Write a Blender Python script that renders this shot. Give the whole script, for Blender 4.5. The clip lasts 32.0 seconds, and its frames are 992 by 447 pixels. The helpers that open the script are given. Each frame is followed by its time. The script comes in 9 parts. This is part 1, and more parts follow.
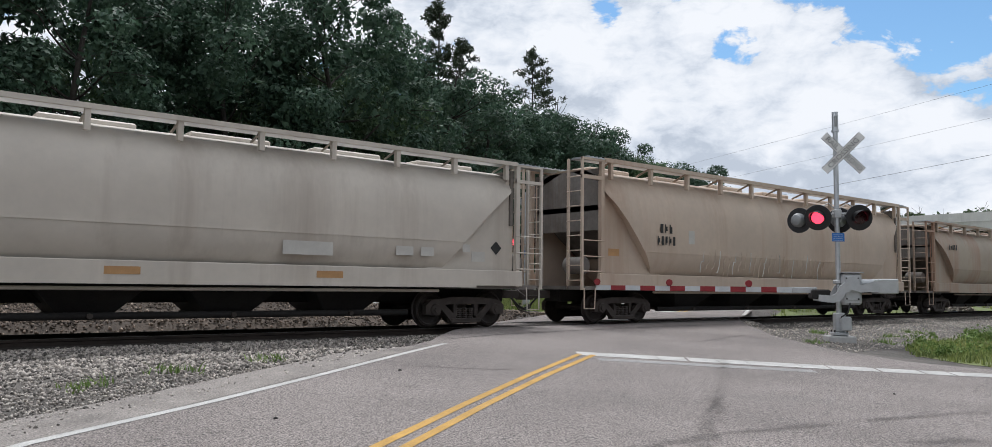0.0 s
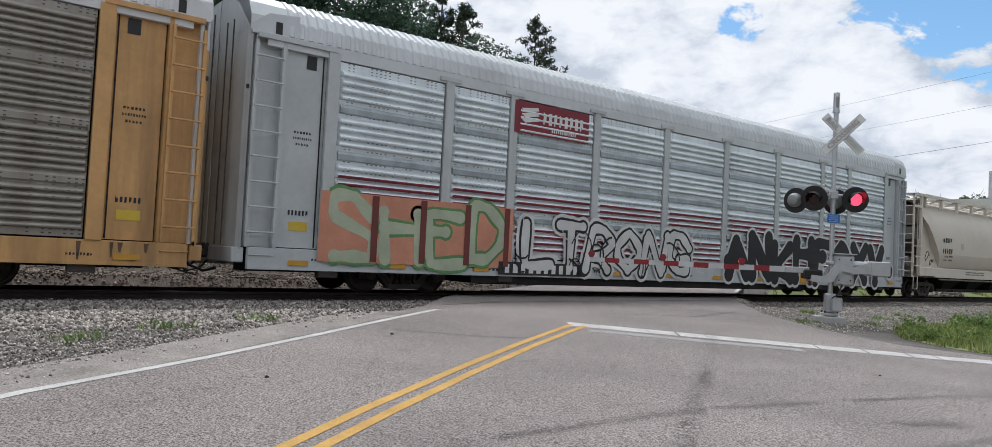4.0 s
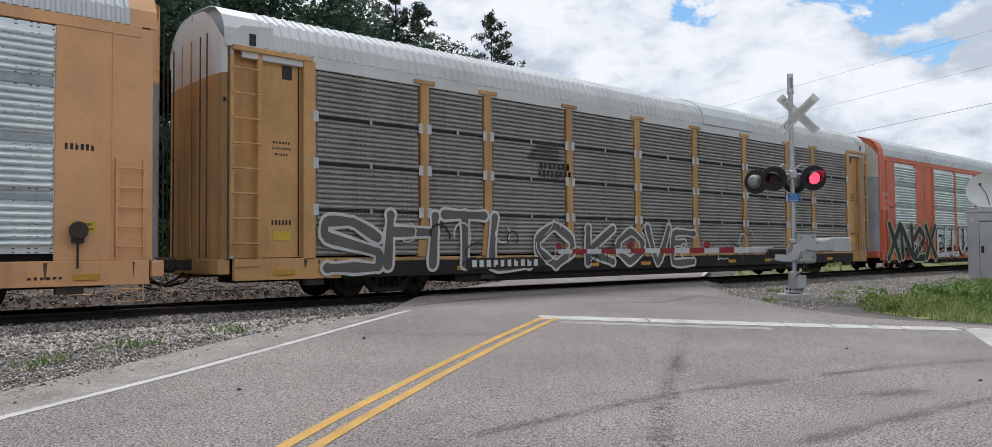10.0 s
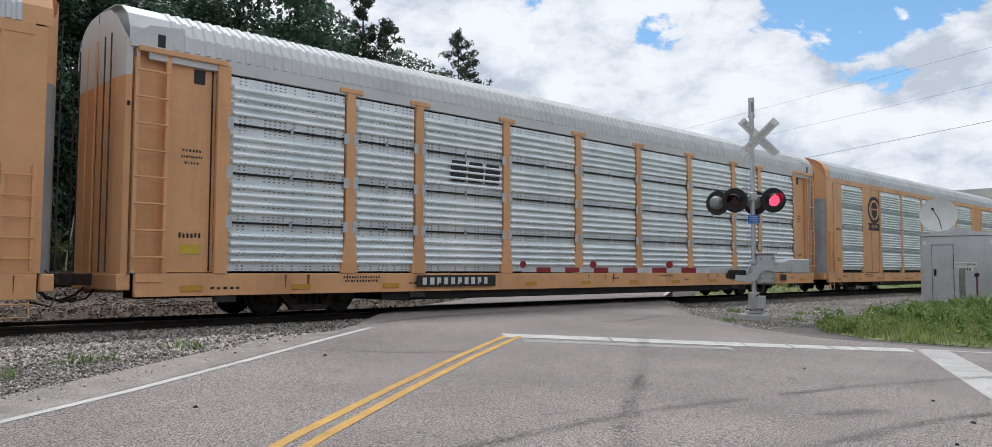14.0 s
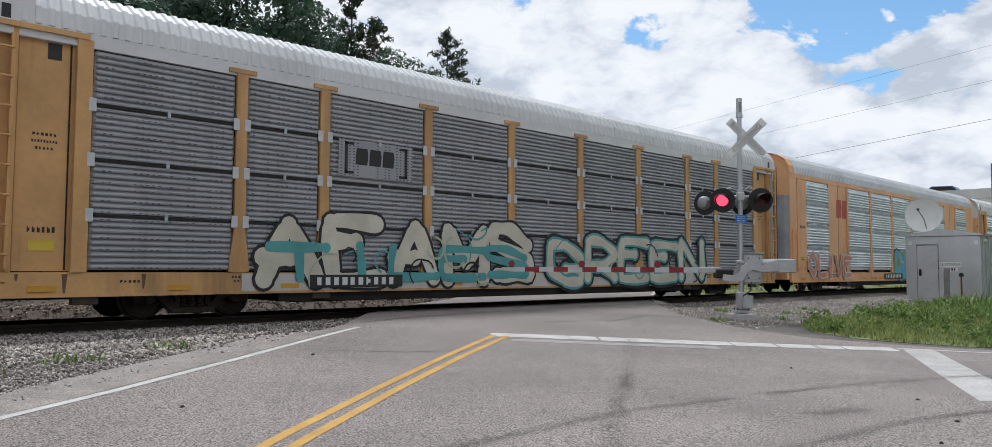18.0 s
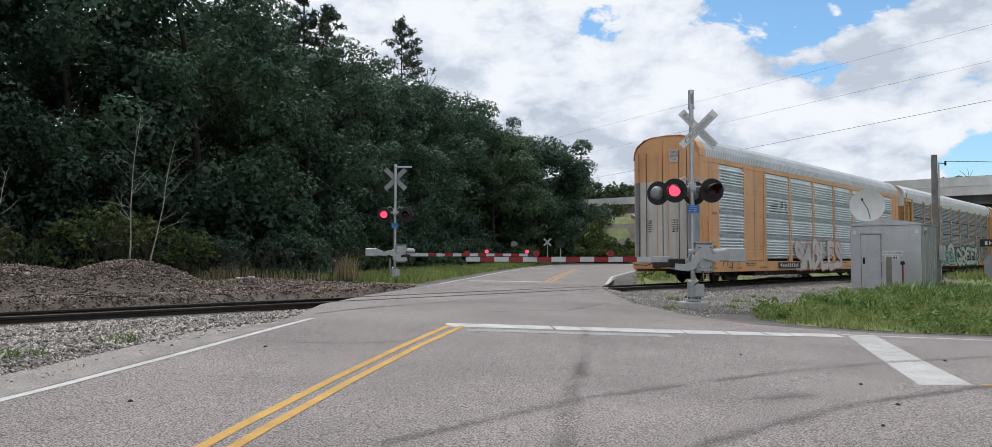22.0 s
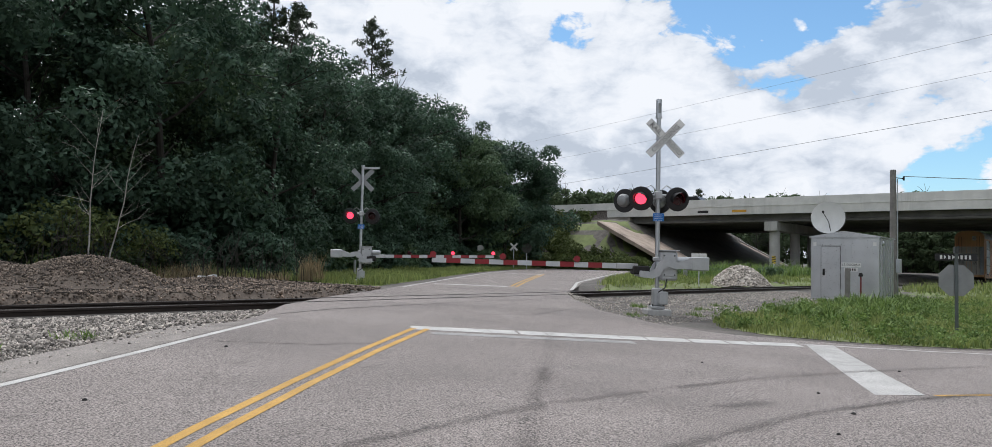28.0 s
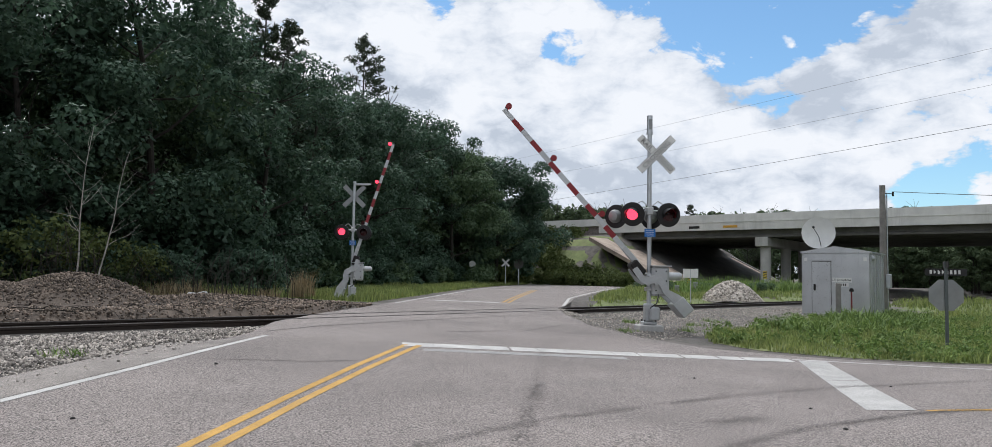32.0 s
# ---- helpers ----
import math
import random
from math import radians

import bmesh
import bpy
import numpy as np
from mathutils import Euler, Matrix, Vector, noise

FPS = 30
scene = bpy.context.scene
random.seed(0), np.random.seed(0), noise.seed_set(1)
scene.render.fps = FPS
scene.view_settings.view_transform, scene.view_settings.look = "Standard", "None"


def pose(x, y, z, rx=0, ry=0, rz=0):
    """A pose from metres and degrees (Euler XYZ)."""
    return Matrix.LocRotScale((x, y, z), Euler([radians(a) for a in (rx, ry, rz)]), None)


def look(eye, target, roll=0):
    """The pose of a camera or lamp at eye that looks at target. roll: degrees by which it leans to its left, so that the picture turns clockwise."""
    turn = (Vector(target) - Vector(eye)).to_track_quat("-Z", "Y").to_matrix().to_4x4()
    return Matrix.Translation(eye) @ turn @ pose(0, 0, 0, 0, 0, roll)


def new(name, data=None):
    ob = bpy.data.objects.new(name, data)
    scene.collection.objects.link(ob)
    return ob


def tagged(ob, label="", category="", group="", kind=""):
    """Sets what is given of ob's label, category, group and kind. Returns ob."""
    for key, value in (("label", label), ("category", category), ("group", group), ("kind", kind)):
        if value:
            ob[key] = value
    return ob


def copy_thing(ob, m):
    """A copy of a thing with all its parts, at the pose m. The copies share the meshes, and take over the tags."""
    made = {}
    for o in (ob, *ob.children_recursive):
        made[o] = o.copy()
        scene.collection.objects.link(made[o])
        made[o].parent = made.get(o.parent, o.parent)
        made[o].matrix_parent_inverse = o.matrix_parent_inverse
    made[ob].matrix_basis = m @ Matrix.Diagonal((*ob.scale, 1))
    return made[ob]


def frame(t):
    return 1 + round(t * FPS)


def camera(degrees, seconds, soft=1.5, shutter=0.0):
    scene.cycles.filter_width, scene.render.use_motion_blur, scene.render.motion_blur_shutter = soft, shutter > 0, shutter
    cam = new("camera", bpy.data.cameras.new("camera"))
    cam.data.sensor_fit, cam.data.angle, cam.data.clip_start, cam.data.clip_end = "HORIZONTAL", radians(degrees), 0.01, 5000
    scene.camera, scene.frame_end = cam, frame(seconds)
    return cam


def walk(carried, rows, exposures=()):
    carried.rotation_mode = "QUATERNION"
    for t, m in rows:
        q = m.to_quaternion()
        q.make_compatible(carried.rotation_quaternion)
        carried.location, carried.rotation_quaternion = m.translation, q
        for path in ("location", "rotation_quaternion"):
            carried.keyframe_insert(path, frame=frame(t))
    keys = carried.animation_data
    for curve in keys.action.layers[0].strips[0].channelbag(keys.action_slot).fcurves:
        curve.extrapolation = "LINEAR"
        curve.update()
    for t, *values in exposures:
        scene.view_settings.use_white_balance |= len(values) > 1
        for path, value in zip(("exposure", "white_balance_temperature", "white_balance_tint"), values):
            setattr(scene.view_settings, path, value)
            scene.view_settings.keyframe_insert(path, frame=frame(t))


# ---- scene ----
cam = camera(64.2, 32.0, soft=0.5)
EYE = (0.0, 0.0, 1.5)
# the camera stands on one spot and pans: seconds, tilt, lean, turn
TURNS = [
    (0.0, 94.50, -0.73, -38.61),
    (0.5, 94.41, -0.85, -37.57),
    (1.0, 94.23, -1.22, -37.48),
    (1.5, 94.16, -1.00, -38.12),
    (2.0, 94.19, -1.09, -37.94),
    (2.5, 93.97, -0.74, -39.89),
    (3.0, 93.71, -1.13, -39.57),
    (3.5, 92.88, -1.12, -38.99),
    (4.0, 92.22, -2.89, -39.01),
    (4.5, 93.89, -0.80, -39.11),
    (6.5, 93.42, -0.04, -39.99),
    (7.0, 93.62, -0.16, -40.78),
    (7.5, 93.89, 0.43, -42.68),
    (8.0, 93.39, 0.40, -42.36),
    (8.5, 92.72, -0.08, -42.25),
    (9.0, 92.38, -0.06, -42.64),
    (9.5, 92.51, 0.07, -42.84),
    (10.0, 92.04, 0.47, -41.33),
    (10.5, 91.99, 0.17, -42.25),
    (11.0, 92.16, 0.18, -42.62),
    (11.5, 92.41, 0.03, -42.86),
    (12.0, 92.84, 0.28, -43.17),
    (12.5, 92.73, 0.29, -42.91),
    (13.0, 92.95, 0.01, -43.11),
    (13.5, 93.20, -0.20, -44.00),
    (14.0, 93.31, -0.20, -43.93),
    (14.5, 93.51, -0.14, -43.72),
    (15.0, 93.43, 0.02, -43.73),
    (15.5, 93.18, 0.49, -43.15),
    (17.5, 93.44, -0.22, -43.47),
    (18.0, 93.27, -0.27, -44.76),
    (18.5, 92.87, -0.40, -45.78),
    (19.0, 92.36, -0.26, -45.71),
    (19.5, 92.37, -0.27, -46.11),
    (20.0, 92.42, -0.39, -46.54),
    (20.5, 92.42, -0.33, -46.82),
    (21.0, 92.39, -0.19, -47.19),
    (21.5, 92.50, 0.10, -47.71),
    (22.0, 92.56, -0.04, -48.00),
    (22.5, 92.22, 0.37, -48.22),
    (23.0, 91.39, 0.66, -46.81),
    (23.5, 91.01, 0.97, -46.18),
    (24.0, 90.74, 0.34, -46.96),
    (24.5, 91.30, -0.33, -49.12),
    (25.0, 90.82, 0.27, -49.60),
    (25.5, 91.17, 0.19, -49.76),
    (26.0, 91.23, -0.59, -50.07),
    (26.5, 92.59, -0.73, -50.11),
    (28.5, 92.91, -1.26, -50.49),
    (29.0, 92.99, -1.07, -50.52),
    (29.5, 93.28, -1.04, -50.50),
    (30.0, 93.77, -0.84, -50.56),
    (30.5, 94.13, -0.89, -50.85),
    (31.0, 94.10, -0.82, -50.99),
    (31.5, 94.21, -0.85, -50.99),
    (32.0, 94.04, -1.11, -51.04),]
walk(cam, [(t, pose(*EYE, rx, ry, rz)) for t, rx, ry, rz in TURNS], exposures=[(0.0, 0.0, 6150, 10), (32.0, 0.0, 6150, 10)])

# ---- light ----
SUN_ELEV, SUN_AZ = 66.0, 25.0
world = bpy.data.worlds.new("sky")
scene.world = world
world.use_nodes = True
wn, wl = world.node_tree.nodes, world.node_tree.links
wn.clear()


def wnode(kind, **kw):
    n = wn.new(kind)
    for k, v in kw.items():
        n.inputs[k].default_value = v
    return n


wout = wn.new("ShaderNodeOutputWorld")
bg = wn.new("ShaderNodeBackground")
sky = wn.new("ShaderNodeTexSky")
sky.sky_type = "NISHITA"
sky.sun_disc = False
sky.sun_elevation = radians(SUN_ELEV)
sky.sun_rotation = radians(SUN_AZ)
sky.dust_density = 0.4
sky.air_density = 1.0
sky.ozone_density = 0.55
coord = wn.new("ShaderNodeTexCoord")


def wmath(op, a, b=0.0):
    n = wn.new("ShaderNodeMath")
    n.operation = op
    for i, v in enumerate((a, b)):
        if hasattr(v, "is_output"):
            wl.new(v, n.inputs[i])
        else:
            n.inputs[i].default_value = v
    return n.outputs[0]


def wnoise(scale, detail, rough, dist=0.0, shift=(0, 0, 0), squash=1.9):
    mp = wn.new("ShaderNodeMapping")
    mp.inputs["Location"].default_value = shift
    mp.inputs["Scale"].default_value = (1.0, 1.0, squash)
    wl.new(coord.outputs["Generated"], mp.inputs["Vector"])
    n = wn.new("ShaderNodeTexNoise")
    n.inputs["Scale"].default_value = scale
    n.inputs["Detail"].default_value = detail
    n.inputs["Roughness"].default_value = rough
    n.inputs["Distortion"].default_value = dist
    wl.new(mp.outputs[0], n.inputs["Vector"])
    return n.outputs["Fac"]


def wramp(src, stops):
    r = wn.new("ShaderNodeValToRGB")
    e = r.color_ramp.elements
    while len(e) < len(stops):
        e.new(0.5)
    for el, (p, c) in zip(e, stops):
        el.position = p
        el.color = (*c, 1)
    wl.new(src, r.inputs[0])
    return r


def gap(az, el, inner, outer, amount):
    """A break in the clouds round one direction."""
    v = wn.new("ShaderNodeVectorMath")
    v.operation = "DOT_PRODUCT"
    a, e = radians(az), radians(el)
    wl.new(coord.outputs["Generated"], v.inputs[0])
    v.inputs[1].default_value = (math.sin(a) * math.cos(e), math.cos(a) * math.cos(e), math.sin(e))
    m = wn.new("ShaderNodeMapRange")
    m.interpolation_type = "SMOOTHSTEP"
    m.inputs["From Min"].default_value = math.cos(radians(outer))
    m.inputs["From Max"].default_value = math.cos(radians(inner))
    m.inputs["To Max"].default_value = amount
    wl.new(v.outputs["Value"], m.inputs["Value"])
    return m.outputs[0]


def wbillow(scale, detail, rough, shift, warp=0.10, squash=1.7):
    """Cauliflower heaps: rounded cells upon cells, bent by a slow noise; 1 at the middle of a heap."""
    mp = wn.new("ShaderNodeMapping")
    mp.inputs["Location"].default_value = shift
    mp.inputs["Scale"].default_value = (1.0, 1.0, squash)
    wl.new(coord.outputs["Generated"], mp.inputs["Vector"])
    nz = wn.new("ShaderNodeTexNoise")
    nz.inputs["Scale"].default_value = 6.0
    nz.inputs["Detail"].default_value = 3.0
    wl.new(mp.outputs[0], nz.inputs["Vector"])
    bend = wn.new("ShaderNodeVectorMath")
    bend.operation = "MULTIPLY_ADD"
    bend.inputs[1].default_value = (warp, warp, warp)
    wl.new(nz.outputs["Color"], bend.inputs[0])
    wl.new(mp.outputs[0], bend.inputs[2])
    v = wn.new("ShaderNodeTexVoronoi")
    v.feature = "SMOOTH_F1"
    v.normalize = True
    v.inputs["Scale"].default_value = scale
    v.inputs["Detail"].default_value = detail
    v.inputs["Roughness"].default_value = rough
    v.inputs["Lacunarity"].default_value = 2.2
    v.inputs["Smoothness"].default_value = 0.35
    wl.new(bend.outputs[0], v.inputs["Vector"])
    return wmath("SUBTRACT", 1.0, v.outputs["Distance"])


# heaps of cumulus: the same density a little higher up tells the lit tops from the grey bases
SHIFT = (4.3, 2.2, 0.7)
wide = wnoise(3.4, 3.0, 0.5, 0.2, SHIFT)
puffs = wbillow(5.2, 5.0, 0.58, SHIFT)
puffs_up = wbillow(5.2, 2.6, 0.5, (SHIFT[0] + 0.012, SHIFT[1] + 0.026, SHIFT[2] + 0.075))
fine = wnoise(26.0, 6.0, 0.6, 0.4, SHIFT)
dens = wmath("ADD", wmath("MULTIPLY", wmath("SUBTRACT", wide, 0.5), 0.45), wmath("ADD", wmath("MULTIPLY", wmath("SUBTRACT", puffs, 0.70), 1.3), wmath("ADD", wmath("MULTIPLY", wmath("SUBTRACT", fine, 0.5), 0.22), 0.5)))
for g in (gap(69.5, 19.8, 0.2, 7.5, 0.30), gap(64.5, 22.5, 0.5, 7.0, 0.26), gap(70.5, 14.5, 0.2, 4.5, 0.20), gap(75.0, 19.0, 0.2, 5.0, 0.14), gap(55.6, 16.3, 0.2, 2.6, 0.22), gap(46.5, 18.6, 0.2, 2.0, 0.12), gap(80.0, 4.6, 0.3, 3.4, 0.15), gap(73.5, 4.4, 0.2, 2.2, 0.14), gap(84.0, 24.0, 2.0, 12.0, 0.10)):
    dens = wmath("SUBTRACT", dens, g)
cover = wramp(dens, [(0.345, (0, 0, 0)), (0.395, (1, 1, 1))])
lit = wmath("ADD", wmath("MULTIPLY", wmath("SUBTRACT", puffs, puffs_up), 3.3), wmath("ADD", wmath("MULTIPLY", wmath("SUBTRACT", fine, 0.5), 1.25), wmath("ADD", 0.50, wmath("MULTIPLY", wmath("SUBTRACT", 0.5, wide), 1.3))))
tone = wramp(lit, [(0.02, (0.50, 0.54, 0.60)), (0.30, (0.655, 0.685, 0.73)), (0.52, (0.765, 0.78, 0.805)), (0.78, (0.850, 0.850, 0.855))])
skyc = wn.new("ShaderNodeVectorMath")
skyc.operation = "MULTIPLY"
skyc.inputs[1].default_value = (0.096, 0.119, 0.126)
wl.new(sky.outputs[0], skyc.inputs[0])
mixc = wn.new("ShaderNodeMix")
mixc.data_type = "RGBA"
wl.new(cover.outputs[0], mixc.inputs[0])
wl.new(skyc.outputs[0], mixc.inputs[6])
wl.new(tone.outputs[0], mixc.inputs[7])
wl.new(mixc.outputs[2], bg.inputs["Color"])
bg.inputs["Strength"].default_value = 1.1
wl.new(bg.outputs[0], wout.inputs[0])

sun_data = bpy.data.lights.new("sun", "SUN")
sun_data.energy = 2.4
sun_data.angle = radians(14)
sun_data.color = (1.0, 0.975, 0.94)
sun = new("sun", sun_data)
_a = radians(SUN_AZ)
_e = radians(SUN_ELEV)
sun.matrix_world = look((math.sin(_a) * math.cos(_e) * 60, math.cos(_a) * math.cos(_e) * 60, math.sin(_e) * 60), (0, 0, 0))

# ---- materials ----
MATS = {}


def material(name, color, rough=0.6, metal=0.0, vary=0.25, scale=3.0, fine=40.0, bump=0.0, bump_scale=60.0, stain=None, stain_amount=0.0,
             streak=False, emit=None, spec=0.5, random_tint=0.0, island=0.0, translucent=0.0, speck=0.0, speck_scale=90.0):
    """One procedural surface: colour mottled at two scales, stains or vertical streaks, fine relief."""
    if name in MATS:
        return MATS[name]
    m = bpy.data.materials.new(name)
    m.use_nodes = True
    nt = m.node_tree
    n, l = nt.nodes, nt.links
    b = n["Principled BSDF"]
    b.inputs["Roughness"].default_value = rough
    b.inputs["Metallic"].default_value = metal
    b.inputs["Specular IOR Level"].default_value = spec
    tc = n.new("ShaderNodeTexCoord")

    def tex(sc, det=4.0, ro=0.6, squash=None):
        t = n.new("ShaderNodeTexNoise")
        t.inputs["Scale"].default_value = sc
        t.inputs["Detail"].default_value = det
        t.inputs["Roughness"].default_value = ro
        src = tc.outputs["Object"]
        if squash:
            mp = n.new("ShaderNodeMapping")
            mp.inputs["Scale"].default_value = squash
            l.new(src, mp.inputs["Vector"])
            src = mp.outputs[0]
        l.new(src, t.inputs["Vector"])
        return t

    def mix(kind, fac, a, c):
        x = n.new("ShaderNodeMix")
        x.data_type = "RGBA"
        x.blend_type = kind
        for sock, v in ((0, fac), (6, a), (7, c)):
            if hasattr(v, "is_output"):
                l.new(v, x.inputs[sock])
            elif sock == 0:
                x.inputs[0].default_value = v
            else:
                x.inputs[sock].default_value = (*v, 1)
        return x.outputs[2]

    def ramp(src, lo, hi, a=0.0, c=1.0):
        r = n.new("ShaderNodeMapRange")
        r.inputs["From Min"].default_value = lo
        r.inputs["From Max"].default_value = hi
        r.inputs["To Min"].default_value = a
        r.inputs["To Max"].default_value = c
        l.new(src, r.inputs["Value"])
        return r.outputs[0]

    dark = tuple(c * (1 - vary) for c in color)
    light = tuple(min(1.0, c * (1 + vary * 0.6)) for c in color)
    t1 = tex(scale)
    col = mix("MIX", ramp(t1.outputs["Fac"], 0.3, 0.7), dark, light)
    t2 = tex(fine, 3.0)
    col = mix("MULTIPLY", 1.0, col, mix("MIX", ramp(t2.outputs["Fac"], 0.3, 0.7), (1 - vary * 0.5,) * 3, (1.0, 1.0, 1.0)))
    if stain:
        t3 = tex(scale * 0.7, 6.0, 0.7, (1.6, 1.6, 0.12) if streak else None)
        col = mix("MIX", ramp(t3.outputs["Fac"], 0.62 - 0.25 * stain_amount, 0.80 - 0.15 * stain_amount, 0, min(1.0, 0.35 + stain_amount * 0.6)), col, stain)
    if speck:
        t5 = tex(speck_scale, 2.0, 0.8)
        col = mix("MULTIPLY", 1.0, col, mix("MIX", ramp(t5.outputs["Fac"], 0.36, 0.64), (1 - speck,) * 3, (1 + speck * 0.9,) * 3))
    if random_tint:
        oi = n.new("ShaderNodeObjectInfo")
        col = mix("MULTIPLY", 1.0, col, mix("MIX", oi.outputs["Random"], (1 - random_tint,) * 3, (1 + random_tint * 0.5,) * 3))
    if island:
        ge = n.new("ShaderNodeNewGeometry")
        leafy = color[1] > color[0]
        lo, hi = ((1 - island, 1 - island * 0.8, 1 - island), (1 + island, 1 + island * 0.8, 1 + island * 0.3)) if leafy else ((1 - island,) * 3, (1 + island * 0.9, 1 + island * 0.88, 1 + island * 0.86))
        col = mix("MULTIPLY", 1.0, col, mix("MIX", ge.outputs["Random Per Island"], lo, hi))
    l.new(col, b.inputs["Base Color"])
    l.new(ramp(t2.outputs["Fac"], 0.2, 0.8, max(0.02, rough - 0.12), min(1, rough + 0.12)), b.inputs["Roughness"])
    if bump:
        t4 = tex(bump_scale, 5.0, 0.65)
        bp = n.new("ShaderNodeBump")
        bp.inputs["Strength"].default_value = 0.6
        bp.inputs["Distance"].default_value = bump
        l.new(t4.outputs["Fac"], bp.inputs["Height"])
        l.new(bp.outputs[0], b.inputs["Normal"])
    if emit:
        b.inputs["Emission Color"].default_value = (*emit[:3], 1)
        b.inputs["Emission Strength"].default_value = emit[3]
    if translucent:
        tr = n.new("ShaderNodeBsdfTranslucent")
        l.new(col, tr.inputs["Color"])
        ms = n.new("ShaderNodeMixShader")
        ms.inputs[0].default_value = translucent
        l.new(b.outputs[0], ms.inputs[1])
        l.new(tr.outputs[0], ms.inputs[2])
        l.new(ms.outputs[0], n["Material Output"].inputs["Surface"])
    MATS[name] = m
    return m


ASPHALT = material("asphalt", (0.252, 0.219, 0.203), 0.9, vary=0.22, scale=0.35, fine=14, speck=0.85, speck_scale=55, bump=0.006, bump_scale=110, stain=(0.12, 0.115, 0.11), stain_amount=0.15)
# ground kept dark to paint in the shade of gaps between stones
GRAVEL = material("gravel_ground", (0.145, 0.130, 0.116), 0.95, vary=0.45, scale=1.1, fine=16, bump=0.05, bump_scale=22, stain=(0.10, 0.085, 0.07), stain_amount=0.45)
STONE = material("ballast_stone", (0.40, 0.362, 0.325), 0.9, vary=0.35, scale=6, fine=40, bump=0.004, bump_scale=60, island=0.75)
PALESTONE = material("pale_crushed_stone", (0.49, 0.445, 0.395), 0.9, vary=0.3, scale=6, fine=40, bump=0.004, bump_scale=60, island=0.6)
SAND = material("gritty_shoulder", (0.285, 0.255, 0.232), 0.95, vary=0.3, scale=1.6, fine=30, speck=0.45, speck_scale=60, bump=0.01, bump_scale=50)
RUBBLE = material("spoil_chips", (0.27, 0.215, 0.172), 0.95, vary=0.5, scale=0.5, fine=30, island=0.8, stain=(0.06, 0.042, 0.032), stain_amount=0.6)
DIRT = material("bare_dirt", (0.115, 0.088, 0.068), 0.95, vary=0.5, scale=0.8, fine=14, bump=0.05, bump_scale=12, stain=(0.05, 0.038, 0.030), stain_amount=0.5)
SOIL = material("woodland_floor", (0.085, 0.075, 0.045), 0.95, vary=0.4, scale=0.6, fine=12, bump=0.03, bump_scale=14)
GRASSGROUND = material("grass_ground", (0.17, 0.205, 0.075), 0.95, vary=0.4, scale=0.5, fine=18, bump=0.03, bump_scale=25, stain=(0.25, 0.21, 0.11), stain_amount=0.35)
GRASS = material("grass_blades", (0.27, 0.325, 0.12), 0.75, vary=0.35, scale=0.6, fine=9, island=0.4, translucent=0.3, stain=(0.34, 0.29, 0.14), stain_amount=0.3)
DRYGRASS = material("dry_grass", (0.36, 0.29, 0.17), 0.85, vary=0.3, scale=2, fine=9, island=0.35, translucent=0.2)
WEED = material("weed_leaves", (0.185, 0.275, 0.085), 0.7, vary=0.35, scale=1.2, fine=9, island=0.4, translucent=0.25)
BANKLEAF = material("bank_leaves", (0.105, 0.135, 0.052), 0.7, spec=0.2, vary=0.3, scale=0.3, fine=3, island=0.45, translucent=0.25)
# blue raised to put the haze in the wood's shadows into the leaves
LEAF = material("leaves", (0.074, 0.132, 0.098), 0.6, spec=0.3, vary=0.4, scale=0.35, fine=3, island=0.45, translucent=0.25)
LEAF2 = material("leaves_light", (0.106, 0.168, 0.098), 0.6, spec=0.3, vary=0.4, scale=0.35, fine=3, island=0.45, translucent=0.3)
FARLEAF = material("far_leaves", (0.098, 0.140, 0.080), 0.7, spec=0.2, vary=0.3, scale=0.25, fine=3, island=0.4, translucent=0.25)
NEEDLE = material("pine_needles", (0.042, 0.062, 0.035), 0.65, vary=0.25, scale=0.3, fine=4, island=0.35, translucent=0.1)
BARK = material("bark", (0.04, 0.034, 0.028), 0.95, vary=0.35, scale=4, fine=20, bump=0.02, bump_scale=20)
PALEBARK = material("pale_bark", (0.42, 0.39, 0.35), 0.9, vary=0.3, scale=4, fine=25, bump=0.005, bump_scale=30)
YELLOWLINE = material("yellow_road_paint", (0.54, 0.315, 0.075), 0.8, speck=0.25, speck_scale=95, vary=0.2, scale=2.0, fine=60, stain=(0.27, 0.22, 0.15), stain_amount=0.25, bump=0.003, bump_scale=110)
WHITELINE = material("white_road_paint", (0.54, 0.525, 0.50), 0.8, speck=0.25, speck_scale=95, vary=0.2, scale=2.0, fine=60, stain=(0.28, 0.265, 0.25), stain_amount=0.4, bump=0.003, bump_scale=110)
DULLWHITE = material("traffic_worn_white_paint", (0.47, 0.455, 0.435), 0.85, vary=0.2, scale=1.4, fine=40, speck=0.3, speck_scale=70, stain=(0.27, 0.25, 0.235), stain_amount=0.45)
FADEDLINE = material("worn_road_paint", (0.34, 0.33, 0.32), 0.85, speck=0.3, speck_scale=95, vary=0.2, scale=2.5, fine=50, stain=(0.22, 0.21, 0.2), stain_amount=0.6)
TARMARK = material("tyre_mark", (0.168, 0.150, 0.140), 0.9, speck=0.4, speck_scale=95, vary=0.35, scale=1.5, fine=30, stain=(0.2, 0.19, 0.18), stain_amount=0.5, bump=0.004, bump_scale=110)
CRACK = material("road_seam", (0.06, 0.055, 0.05), 0.95, vary=0.4, scale=3, fine=30)
RAILSIDE = material("rusty_rail_side", (0.035, 0.025, 0.020), 0.85, vary=0.35, scale=3, fine=40, bump=0.003)
DARKBALLAST = material("fouled_ballast", (0.05, 0.042, 0.036), 0.95, vary=0.4, scale=4, fine=22, bump=0.02, bump_scale=18)
